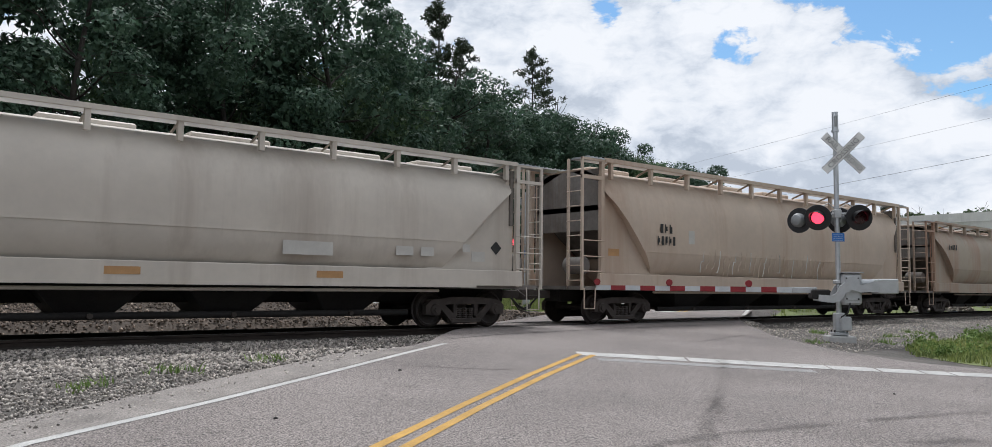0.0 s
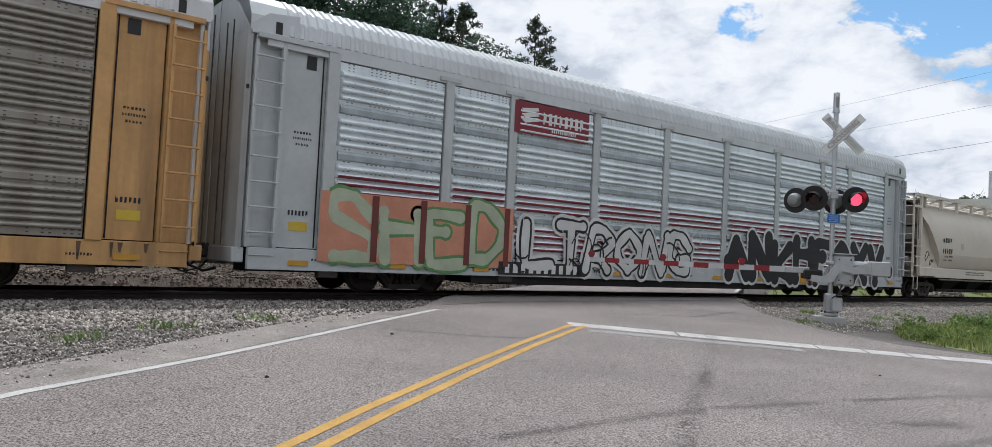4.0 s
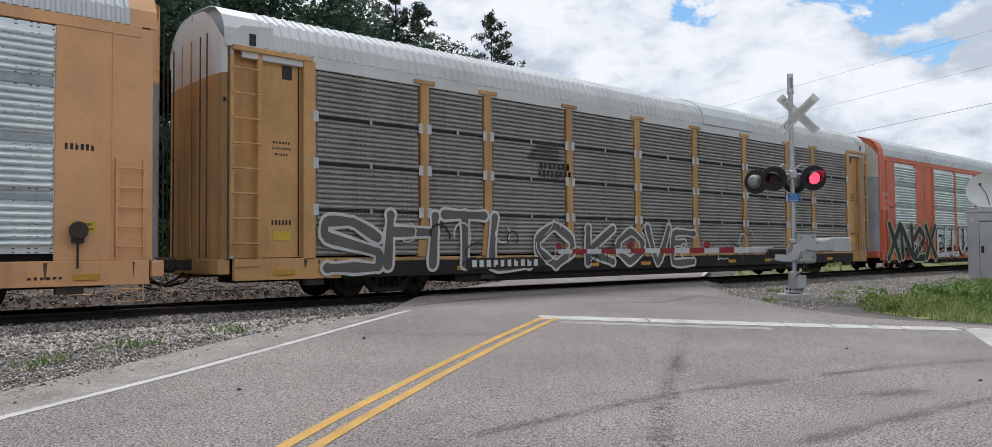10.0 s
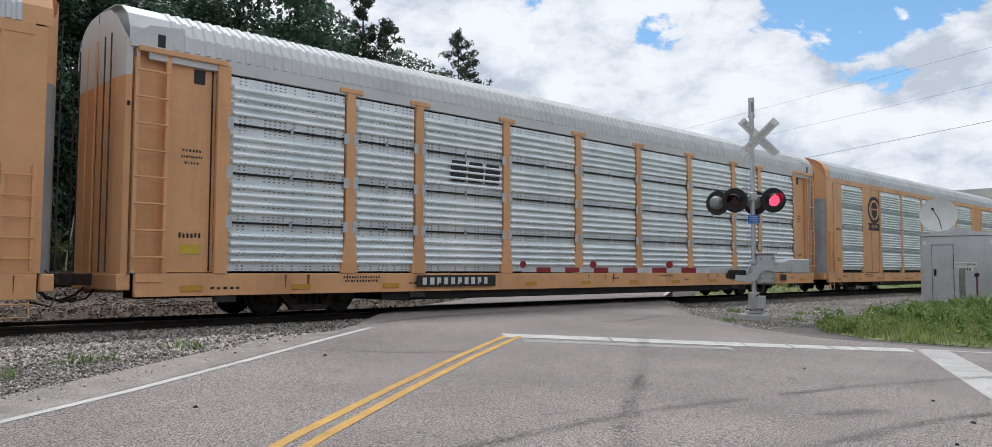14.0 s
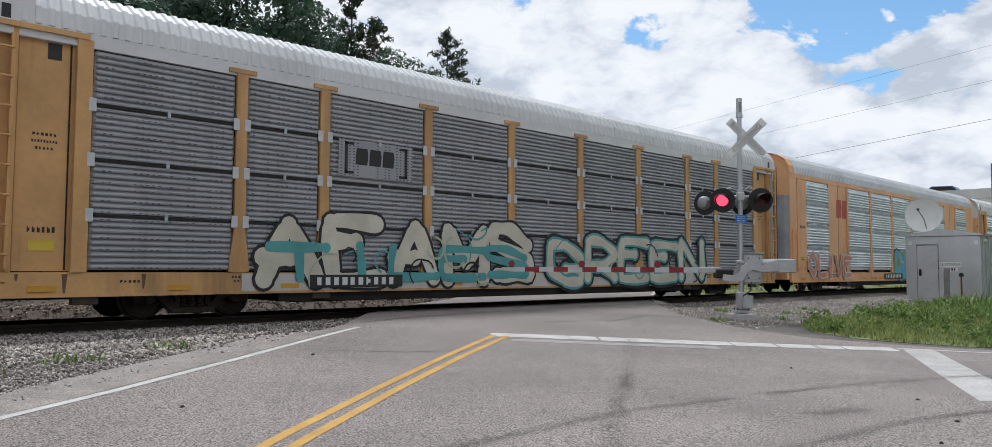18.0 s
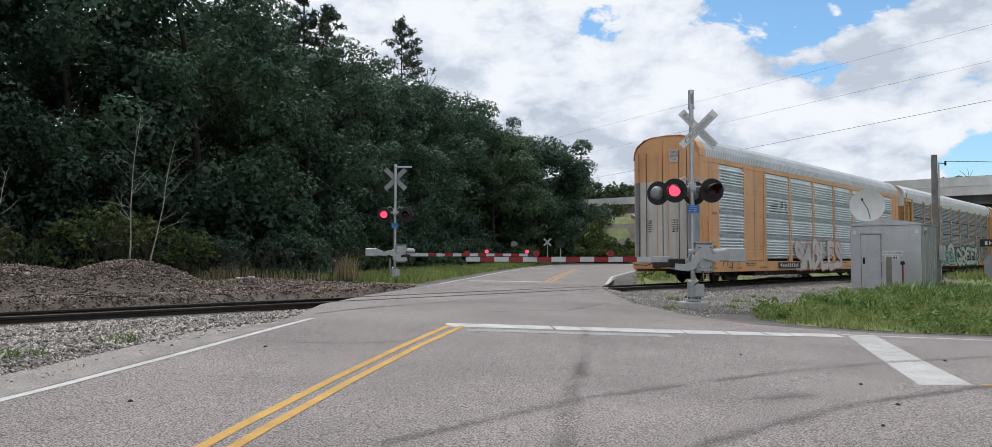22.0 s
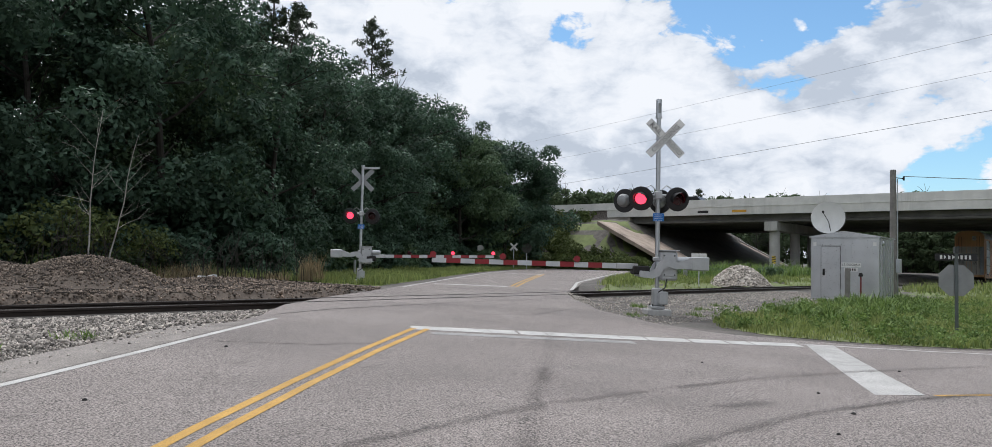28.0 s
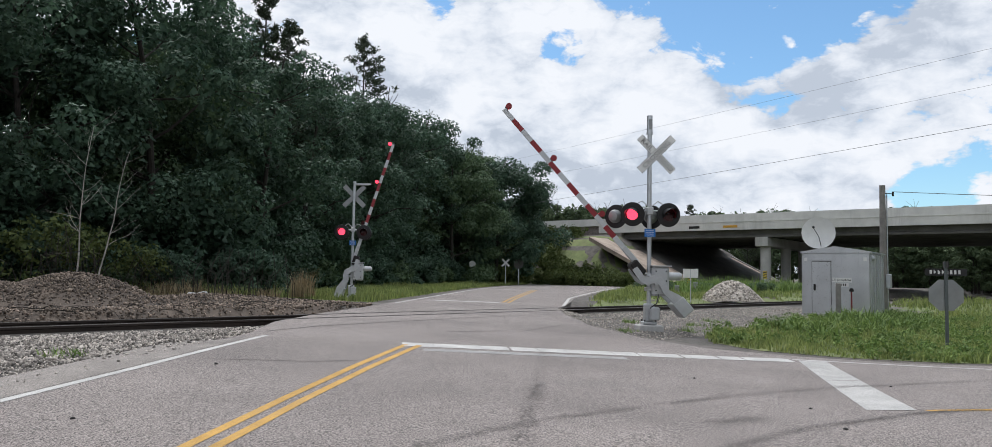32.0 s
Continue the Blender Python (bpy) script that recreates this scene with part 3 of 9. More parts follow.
def patch(name, outline, mat, label, category, lift, step=0.8, fz=None, kind="structure", parent=None):
    """A surface laid on the ground inside an outline (convex or not), as a fine grid cut to it."""
    fz = fz or ground_z
    bm = bmesh.new()
    face = bm.faces.new([bm.verts.new((x, y, 0)) for x, y in outline])
    bmesh.ops.triangulate(bm, faces=[face])
    lox, hix = min(p[0] for p in outline), max(p[0] for p in outline)
    loy, hiy = min(p[1] for p in outline), max(p[1] for p in outline)
    for k in range(1, int((hix - lox) / step) + 1):
        bmesh.ops.bisect_plane(bm, geom=bm.verts[:] + bm.edges[:] + bm.faces[:], plane_co=(lox + k * step, 0, 0), plane_no=(1, 0, 0))
    for k in range(1, int((hiy - loy) / step) + 1):
        bmesh.ops.bisect_plane(bm, geom=bm.verts[:] + bm.edges[:] + bm.faces[:], plane_co=(0, loy + k * step, 0), plane_no=(0, 1, 0))
    for v in bm.verts:
        v.co.z = fz(v.co.x, v.co.y) + lift
    bmesh.ops.recalc_face_normals(bm, faces=bm.faces)
    if sum(f.normal.z for f in bm.faces) < 0:
        bmesh.ops.reverse_faces(bm, faces=bm.faces)
    me = bpy.data.meshes.new(name)
    bm.to_mesh(me)
    bm.free()
    me.materials.append(mat)
    me.polygons.foreach_set("use_smooth", [True] * len(me.polygons))
    ob = new(name, me)
    if parent:
        ob.parent = parent
        ob["label"] = label
        return ob
    return tagged(ob, label, category, kind=kind)


def line_strip(pts, width):
    """The outline of a painted stripe that follows pts."""
    left, right = [], []
    for i, p in enumerate(pts):
        a, b = pts[max(0, i - 1)], pts[min(len(pts) - 1, i + 1)]
        d = Vector((b[0] - a[0], b[1] - a[1])).normalized()
        n = Vector((-d.y, d.x)) * width / 2
        left.append((p[0] + n.x, p[1] + n.y))
        right.append((p[0] - n.x, p[1] - n.y))
    return left + right[::-1]


# ---- road: it comes from behind the camera, climbs to the crossing and bends on beyond ----
ROAD = [(-14.2, -3.9), (-6.2, 2.15), (0.9, 7.6), (4.65, 9.95), (8.4, 12.5), (10.8, 15.1), (14.5, 18.0), (20.4, 22.0), (28.0, 27.0), (36.0, 32.6), (47.5, 40.2), (62.0, 48.5), (76.0, 55.0), (84.0, 52.0),
        (80.0, 46.0), (66.0, 38.4), (55.0, 33.0), (44.2, 27.6), (34.0, 22.4), (27.0, 18.2), (24.5, 16.8), (20.2, 13.6), (17.2, 10.8), (15.9, 8.6), (15.6, 7.0), (16.1, 5.6), (17.2, 3.4), (19.0, 1.0), (26.0, -6.5), (17.0, -17.0), (6.0, -9.0), (-6.0, -17.0)]


def road_z(x, y):
    return level(x, y)


road = patch("road", ROAD, ASPHALT, "worn light-grey asphalt road over the level crossing", "road", 0.012, 0.9, road_z)


def stripe(name, pts, width, mat, label, lift=0.017, step=1.0, kind="structure"):
    return patch(name, line_strip(pts, width), mat, label, "road marking", lift, step, road_z, kind)


stripe("yellow_line", [(-8.4, -2.6), (-2.0, 2.1), (3.52, 6.02), (5.32, 7.2), (7.4, 8.5), (9.83, 9.94)], 0.105, YELLOWLINE, "solid yellow centre line painted on the asphalt")
stripe("yellow_line", [(-8.28, -2.78), (-1.9, 1.92), (3.66, 5.84), (5.48, 7.05), (7.55, 8.34), (9.98, 9.76)], 0.105, YELLOWLINE, "solid yellow centre line painted on the asphalt")
stripe("edge_line", [(-6.0, 2.1), (1.12, 7.4), (2.98, 8.46), (4.85, 9.64), (8.44, 12.04)], 0.11, WHITELINE, "white edge line along the road")
STOP = [(9.97, 10.21), (9.66, 9.82), (15.12, 4.98), (15.5, 5.3)]
rnd = random.Random(31)
cuts = [0.0, 0.075, 0.19, 0.26, 0.33, 0.40, 0.52, 0.585, 0.70, 0.80, 0.865, 1.0]
for a, c in zip(cuts, cuts[1:]):
    a2, c2 = a + rnd.uniform(0.001, 0.005), c - rnd.uniform(0.0, 0.003)
    q = [[STOP[i][k] + (STOP[j][k] - STOP[i][k]) * u for k in (0, 1)] for i, j, u in ((0, 3, a2), (1, 2, a2 + rnd.uniform(-0.003, 0.003)), (1, 2, c2 + rnd.uniform(-0.003, 0.003)), (0, 3, c2))]
    patch("stop_line", [tuple(p) for p in q], WHITELINE, "broad white stop line, cracked across by traffic", "road marking", 0.017, 0.7, road_z)
patch("old_stop_line", [(9.72, 9.44), (9.55, 9.22), (12.2, 6.86), (12.4, 7.1)], FADEDLINE, "faded ghost of an older stop line", "road marking", 0.0165, 0.7, road_z)
patch("side_road_stop_line", [(15.42, 5.05), (15.95, 4.72), (13.42, 3.44), (12.93, 3.84)], DULLWHITE, "broad worn white stop line of the side road", "road marking", 0.0172, 0.7, road_z)
patch("side_road_stop_line", [(12.90, 3.82), (13.39, 3.425), (10.78, 2.12), (10.34, 2.58)], DULLWHITE, "broad worn white stop line of the side road", "road marking", 0.0172, 0.7, road_z)
stripe("edge_line", [(15.5, 5.2), (16.47, 3.76), (17.3, 2.1), (18.4, 0.2)], 0.10, WHITELINE, "white edge line beside the grass")
stripe("orange_side_line", [(10.85, 2.02), (11.35, 1.62), (13.5, -0.5), (16.5, -3.6)], 0.10, YELLOWLINE, "worn yellow line of the side road")
stripe("far_stop_line", [(25.0, 24.1), (26.6, 21.3)], 0.5, WHITELINE, "white stop line beyond the track")
stripe("far_yellow_line", [(26.9, 21.35), (36.0, 27.4), (48.2, 35.4)], 0.11, YELLOWLINE, "yellow centre line beyond the track")
stripe("far_yellow_line", [(26.9, 21.05), (36.1, 27.15), (48.3, 35.15)], 0.11, YELLOWLINE, "yellow centre line beyond the track")
stripe("far_cross_line", [(47.4, 38.9), (47.1, 34.6)], 0.5, WHITELINE, "white line across the road beyond the track")
stripe("far_edge_line", [(27.2, 18.4), (34.2, 22.8), (44.3, 28.0), (55.2, 33.5), (66.0, 38.8)], 0.14, WHITELINE, "white edge line beyond the track")
stripe("far_edge_line", [(21.5, 22.4), (36.0, 32.2), (47.5, 39.8), (62.0, 48.0)], 0.12, WHITELINE, "white edge line beside the far verge")
# tyre marks, patches of scuffed surface and seams
def specks(name, pts, n, spread, lo, hi, seed, label, thin=None):
    """Worn-in rubber: small dark specks strewn along a line."""
    rnd = random.Random(seed)
    seg = [math.dist(p, q) for p, q in zip(pts, pts[1:])]
    b = Build()
    for k in range(n):
        d = rnd.uniform(0, sum(seg))
        i = 0
        while d > seg[i] and i < len(seg) - 1:
            d -= seg[i]
            i += 1
        u = d / seg[i]
        cx = pts[i][0] + (pts[i + 1][0] - pts[i][0]) * u + rnd.gauss(0, spread)
        cy = pts[i][1] + (pts[i + 1][1] - pts[i][1]) * u + rnd.gauss(0, spread)
        if noise.noise(Vector((cx * 1.7, cy * 1.7, seed))) < rnd.uniform(-0.7, 0.2):
            continue
        rr = rnd.uniform(lo, hi)
        b.add([(cx + rr * rnd.uniform(0.6, 1.6) * math.cos(a), cy + rr * rnd.uniform(0.5, 1.2) * math.sin(a), level(cx, cy) + 0.0195) for a in [i * math.pi / 3 for i in range(6)]], [(0, 1, 2, 3, 4, 5)])
    return tagged(part(name, b, TARMARK), label, "road wear", kind="stuff")


specks("tyre_mark", [(3.24, 4.67), (4.09, 4.82), (5.14, 4.84), (6.71, 4.83), (8.3, 4.55), (10.11, 4.15), (12.02, 3.53), (13.8, 2.69), (16.0, 1.4)], 7000, 0.06, 0.004, 0.010, 1, "dark curving tyre mark on the asphalt")
specks("tyre_mark", [(4.3, 3.08), (5.36, 3.08), (6.57, 2.99), (8.37, 2.78), (10.42, 2.11), (12.4, 1.1)], 5600, 0.06, 0.004, 0.010, 2, "dark curving tyre mark on the asphalt")
specks("tyre_mark", [(7.9, 3.5), (8.3, 3.45), (8.8, 3.25)], 1100, 0.11, 0.004, 0.011, 5, "dark scuff on the asphalt")
specks("scuffed_surface", [(12.4, 8.8), (11.54, 8.22), (9.55, 6.83), (7.9, 5.75)], 900, 0.06, 0.004, 0.011, 3, "dark scuffed specks along the wheel path")
specks("scuffed_surface", [(8.6, 6.2), (6.28, 4.68), (4.68, 3.57), (3.9, 3.0)], 2600, 0.065, 0.004, 0.012, 4, "dark scuffed specks along the wheel path")
for pts, w in (([(9.0, 12.75), (10.6, 13.3), (13.0, 13.6), (16.5, 13.9), (20.0, 14.0)], 0.05),
               ([(12.2, 11.2), (14.2, 10.6), (16.6, 11.2)], 0.03), ([(6.0, 10.0), (7.2, 9.1), (7.9, 8.9)], 0.02)):
    stripe("road_seam", pts, w, CRACK, "dark seam in the asphalt", 0.0158)
for x, y, r in ((3.2, 7.4, 0.026), (5.9, 9.5, 0.03), (9.9, 3.1, 0.024), (13.0, 2.9, 0.026), (8.8, 2.4, 0.03), (7.6, 2.2, 0.02), (11.2, 5.2, 0.02)):
    b = Build().lathe([(r, 0), (r * 0.8, 0.012), (r * 0.3, 0.02)], (x, y, level(x, y) + 0.012), "z", 7)
    tagged(part("road_debris", b, DARKSTEEL), "small dark scrap lying on the asphalt", "debris")

# ---- track ----
track = thing("railway_track", "single railway track of brown rails on grey ballast", "railway track", kind="structure")
RAILPROF = [(-0.07, 0.0), (0.07, 0.0), (0.07, 0.012), (0.012, 0.035), (0.012, 0.115), (0.035, 0.13), (0.035, 0.165), (0.026, 0.172), (-0.026, 0.172), (-0.035, 0.165), (-0.035, 0.13), (-0.012, 0.115), (-0.012, 0.035), (-0.07, 0.012)]
for y in (15.78, 17.22):
    b = Build().prism([(y + p, RAIL_Z - 0.172 + q) for p, q in RAILPROF], "x", -600, 900)
    rail = part("rail", b, RAILSIDE, track, "rusty brown steel rail")
    b = Build().box(-600, 900, y - 0.027, y + 0.027, RAIL_Z - 0.002, RAIL_Z + 0.003)
    part("rail_head", b, RAILTOP, rail, "polished running surface")
tie_mesh = Build().box(-0.115, 0.115, -1.3, 1.3, -0.12, 0.0, chamfer=0.012).mesh("tie", TIE)
for k in range(170):
    x = -40 + k * 0.54
    if 10.2 < x < 23.5:
        continue
    part("tie", tie_mesh, None, track, at=pose(x, TRACK_Y, RAIL_Z - 0.165, 0, 0, random.Random(k).uniform(-1, 1)))
for xa, xb in ((-80, 9.6), (24.2, 300)):
    part("fouled_ballast", Build().box(xa, xb, 15.87, 17.13, RAIL_Z - 0.30, RAIL_Z - 0.075), DARKBALLAST, track, "near-black ballast packed between the rails")
    part("fouled_shoulder", Build().prism([(15.72, RAIL_Z - 0.12), (15.30, RAIL_Z - 0.20), (15.30, RAIL_Z - 0.4), (15.72, RAIL_Z - 0.4)], "x", xa, xb), DARKBALLAST, track, "dark ballast under the rail")
# flangeways let into the crossing
for y in (15.69, 15.87, 17.13, 17.31):
    stripe("flangeway", [(10.6, y), (24.5, y)], 0.06, CRACK, "dark flange gap beside the rail in the crossing", 0.0145, 2.0)


def stones(name, places, mat, label):
    """Loose stones, each an uneven six-faced lump, joined into one."""
    rng = np.random.default_rng(len(places) + 3)
    n = len(places)
    base = np.array([(x, y, z) for z in (-1, 1) for y in (-1, 1) for x in (-1, 1)], float) * 0.62
    quad = np.array([(0, 2, 3, 1), (4, 5, 7, 6), (0, 1, 5, 4), (2, 6, 7, 3), (0, 4, 6, 2), (1, 3, 7, 5)])
    P = np.array(places)
    v = base[None] * (rng.uniform(0.55, 1.25, (n, 1, 3)) * P[:, None, 3:4])
    v = v + rng.normal(0, 0.17, (n, 8, 3)) * P[:, None, 3:4]
    # each lies at a tilt of its own
    q = rng.normal(0, 1, (n, 4)) * np.array([1, 0.35, 0.35, 1])
    q /= np.linalg.norm(q, axis=1, keepdims=True)
    u = q[:, None, 1:]
    c1 = np.cross(np.broadcast_to(u, v.shape), v) + q[:, None, :1] * v
    v = v + 2 * np.cross(np.broadcast_to(u, v.shape), c1)
    v = v + P[:, None, :3]
    f = (quad[None] + (np.arange(n) * 8)[:, None, None]).reshape(-1, 4)
    me = bpy.data.meshes.new(name)
    me.vertices.add(n * 8)
    me.vertices.foreach_set("co", np.asarray(v, np.float32).ravel())
    me.loops.add(f.size)
    me.loops.foreach_set("vertex_index", f.astype(np.int32).ravel())
    me.polygons.add(len(f))
    me.polygons.foreach_set("loop_start", np.arange(0, f.size, 4, dtype=np.int32))
    me.update(calc_edges=True)
    me.materials.append(mat)
    ob = new(name, me)
    return tagged(ob, label, "gravel", kind="stuff")


def on_road(x, y):
    inside = False
    for (x0, y0), (x1, y1) in zip(ROAD, ROAD[1:] + ROAD[:1]):
        if (y0 > y) != (y1 > y) and x < (x1 - x0) * (y - y0) / (y1 - y0) + x0:
            inside = not inside
    return inside


rng = random.Random(11)
spots = []
while len(spots) < 60000:
    x = rng.uniform(-2.5, 12)
    y = rng.uniform(7.0, 15.6) if rng.random() < 0.9 else rng.uniform(17.3, 20.5)
    if on_road(x, y):
        continue
    if road_side(x, y) < 0.55 and rng.random() < 0.82:
        continue
    spots.append((x, y, ground_z(x, y) + rng.uniform(-0.01, 0.02), rng.uniform(0.009, 0.021) if y < 10.5 else rng.uniform(0.012, 0.034)))
patch("gritty_shoulder", line_strip([(-6.3, 2.45), (0.85, 7.75), (2.7, 8.82), (4.55, 10.0), (8.1, 12.4)], 0.75), SAND, "sandy gritty shoulder beside the white line", "shoulder", 0.016, 0.8)
stones("ballast", spots, STONE, "loose grey crushed-stone ballast beside the track")
spots = []
while len(spots) < 30000:
    x = rng.uniform(15.5, 44)
    y = rng.uniform(8.2, 20.0)
    if on_road(x, y) or (y < 10.5 and x > 26 and rng.random() < 0.6):
        continue
    spots.append((x, y, ground_z(x, y) + rng.uniform(-0.01, 0.02), rng.uniform(0.009, 0.024)))
stones("ballast", spots, PALESTONE, "loose grey gravel around the signal mast")
spots = []
while len(spots) < 30000:
    x = rng.uniform(-4, 19.5)
    y = rng.uniform(19.5, 27.5)
    if on_road(x, y) or rng.random() > 0.4 + 1.0 * mound(x, y):
        continue
    spots.append((x, y, ground_z(x, y) + 0.045 + rng.uniform(-0.01, 0.03), rng.uniform(0.015, 0.045) if rng.random() < 0.97 else rng.uniform(0.05, 0.09)))
stones("spoil_rubble", spots, RUBBLE, "brown rubble and clods on the spoil heap")
patch("spoil_bank", [(-60, 19.4), (15.6, 19.4), (19.2, 22.2), (19.0, 28.0), (-60, 28.0)], DIRT, "bare brown spoil heaped beside the track", "spoil heap", 0.045, 0.55)
sticks = Build()
for k in range(300):
    x, y = rng.uniform(-10, 19.5), rng.uniform(20.5, 27.5)
    if on_road(x, y):
        continue
    a, q = rng.uniform(0, 3.14), rng.uniform(0.15, 0.5)
    z = ground_z(x, y) + 0.09
    sticks.path([(x - q * math.cos(a), y - q * math.sin(a), ground_z(x - q * math.cos(a), y - q * math.sin(a)) + 0.07), (x, y, z + rng.uniform(0, 0.07)), (x + q * math.cos(a), y + q * math.sin(a), ground_z(x + q * math.cos(a), y + q * math.sin(a)) + 0.08)], rng.uniform(0.006, 0.015), 4)
tagged(part("dead_wood", sticks, BARK), "dark broken sticks lying on the spoil", "dead wood", kind="stuff")
# heap of crushed stone in front of the bridge
b = Build()
prof = [(0.0, 1.0), (0.25, 0.93), (0.5, 0.72), (0.75, 0.40), (1.0, 0.0)]
rows = []
for r, h in prof:
    rows.append([(47.5 + 2.0 * r * math.cos(a), 19.6 + 1.9 * r * math.sin(a), 0.42 + 1.25 * h + (0.06 * math.sin(5 * a + r * 9) if r else 0)) for a in [i * math.pi / 16 for i in range(33)]])
b.sheet(rows)
tagged(part("stone_heap", b, PALESTONE, smooth=True), "grey conical heap of crushed stone on the grass", "gravel heap")
hs = []
for k in range(2600):
    a, r = rng.uniform(0, 6.283), math.sqrt(rng.random())
    h = np.interp(r, [p[0] for p in prof], [p[1] for p in prof])
    hs.append((47.5 + 2.0 * r * math.cos(a), 19.6 + 1.9 * r * math.sin(a), 0.44 + 1.25 * h, rng.uniform(0.03, 0.07)))
stones("heap_stones", hs, PALESTONE, "loose stones on the gravel heap")


# ---- crossing signals ----
def light_unit(parent, at, lit, face=1):
    """A flashing light: black backing disc, hood, lens; its front faces -y."""
    unit = part("light_unit", Build().lathe([(0.30, 0.02), (0.305, 0.0), (0.30, -0.02), (0.16, -0.03)], (0, 0, 0), "y", 32), BLACK, parent, "round black backing plate", True, at)
    hood = Build()
    n = 20
    g = []
    for i in range(n + 1):
        k = radians(-30 + 240 * i / n)
        g.append([(0.165 * math.cos(k), -0.02, 0.165 * math.sin(k)), (0.165 * math.cos(k), -0.16 - 0.30 * max(0, math.sin(k)), 0.165 * math.sin(k))])
    hood.sheet(g, 0, 0.006, (0, 0, 0.7))
    part("hood", hood, BLACK, unit, "black sheet-metal hood", True)
    # silver bowl given a darker aluminium to paint in its shading
    part("housing", Build().lathe([(0.17, 0.02), (0.17, 0.10), (0.12, 0.20), (0.05, 0.22)], (0, 0, 0), "y", 20), SIGNBACK, unit, "cast housing behind the lens", True)
    part("lens", Build().lathe([(0.145, -0.028), (0.14, -0.045), (0.09, -0.06), (0.0, -0.065)], (0, 0, 0), "y", 24), LENSLIT, unit, "round red lens", True)
    # made-up cover: slides before the ever-glowing lens to make it look unlit
    cover = part("shutter", Build().lathe([(0.150, -0.006), (0.147, -0.016), (0.10, -0.030), (0.0, -0.036)], (0, 0, 0), "y", 24), LENSDARK, unit, "dark red disc added to hide the glowing lens", True)
    return cover


def crossbuck(parent, z, y, facing_text=True, x=0.0):
    cb = []
    for sgn, word in ((1, ("CROSSING",)), (-1, ("RAIL", "ROAD"))):
        m = pose(x, y - (0.012 if sgn > 0 else 0.0), z, 0, -45 * sgn, 0)
        bl = part("crossbuck_blade", Build().box(-0.61, 0.61, -0.003, 0.003, -0.10, 0.10, chamfer=0.002), SIGNWHITE if facing_text else SIGNBACK, parent, "white blade with black capitals" if facing_text else "bare grey back of a sign blade", at=m)
        cb.append(bl)
        if not facing_text:
            continue
        if len(word) == 1:
            lettering("lettering", word[0], 0.17, SIGNBLACK, bl, pose(0, -0.006, -0.005), "black capitals", stretch=1.16, heavy=0.001)
        else:
            lettering("lettering", word[0], 0.17, SIGNBLACK, bl, pose(-0.34, -0.006, -0.005), "black capitals", stretch=1.08, heavy=0.001)
            lettering("lettering", word[1], 0.17, SIGNBLACK, bl, pose(0.34, -0.006, -0.005), "black capitals", stretch=1.0, heavy=0.001)
        for z0 in (-0.094, 0.094):
            part("border", Build().box(-0.60, 0.60, -0.0055, -0.0035, z0 - 0.004, z0 + 0.004), SIGNBLACK, bl)
    return cb


def gate_arm(parent, at, length, lamps, label):
    """A tapered gate arm along +x with red and silver stripes and three lamps."""
    arm = part("gate_arm", Build().cbox(0.0, 0.55, -0.05, 0.05, -0.07, 0.07, 0.01), ALU, parent, label, at=at)
    n = max(3, round(length / 0.405))
    for i in range(n):
        x0, x1 = 0.55 + (length - 0.55) * i / n, 0.55 + (length - 0.55) * (i + 1) / n
        h0 = 0.066 - 0.010 * i / n
        red = i % 2 == 1
        part("arm_stripe", Build().box(x0, x1, -0.022, 0.022, -h0, h0), REDPAINT if red else ARMWHITE, arm, "reflective red band" if red else "reflective silver band")
    for fx, lit in lamps:
        x = length * fx
        lamp = part("arm_lamp", Build().box(x - 0.05, x + 0.05, -0.035, 0.035, 0.055, 0.10, chamfer=0.008), BLACK, arm, "small lamp on top of the arm")
        part("lamp_lens", Build().lathe([(0.075, 0.0), (0.075, 0.03), (0.04, 0.05)], (x - 0.0, -0.05, 0.14), "y", 12), LENSLIT if lit else LENSDARK, lamp, "red lamp lens", True)
        part("lamp_body", Build().lathe([(0.08, 0.0), (0.08, 0.07)], (x, -0.01, 0.14), "y", 12), REDPAINT, lamp, "red lamp body", True)
    return arm


SHUTTERS = []


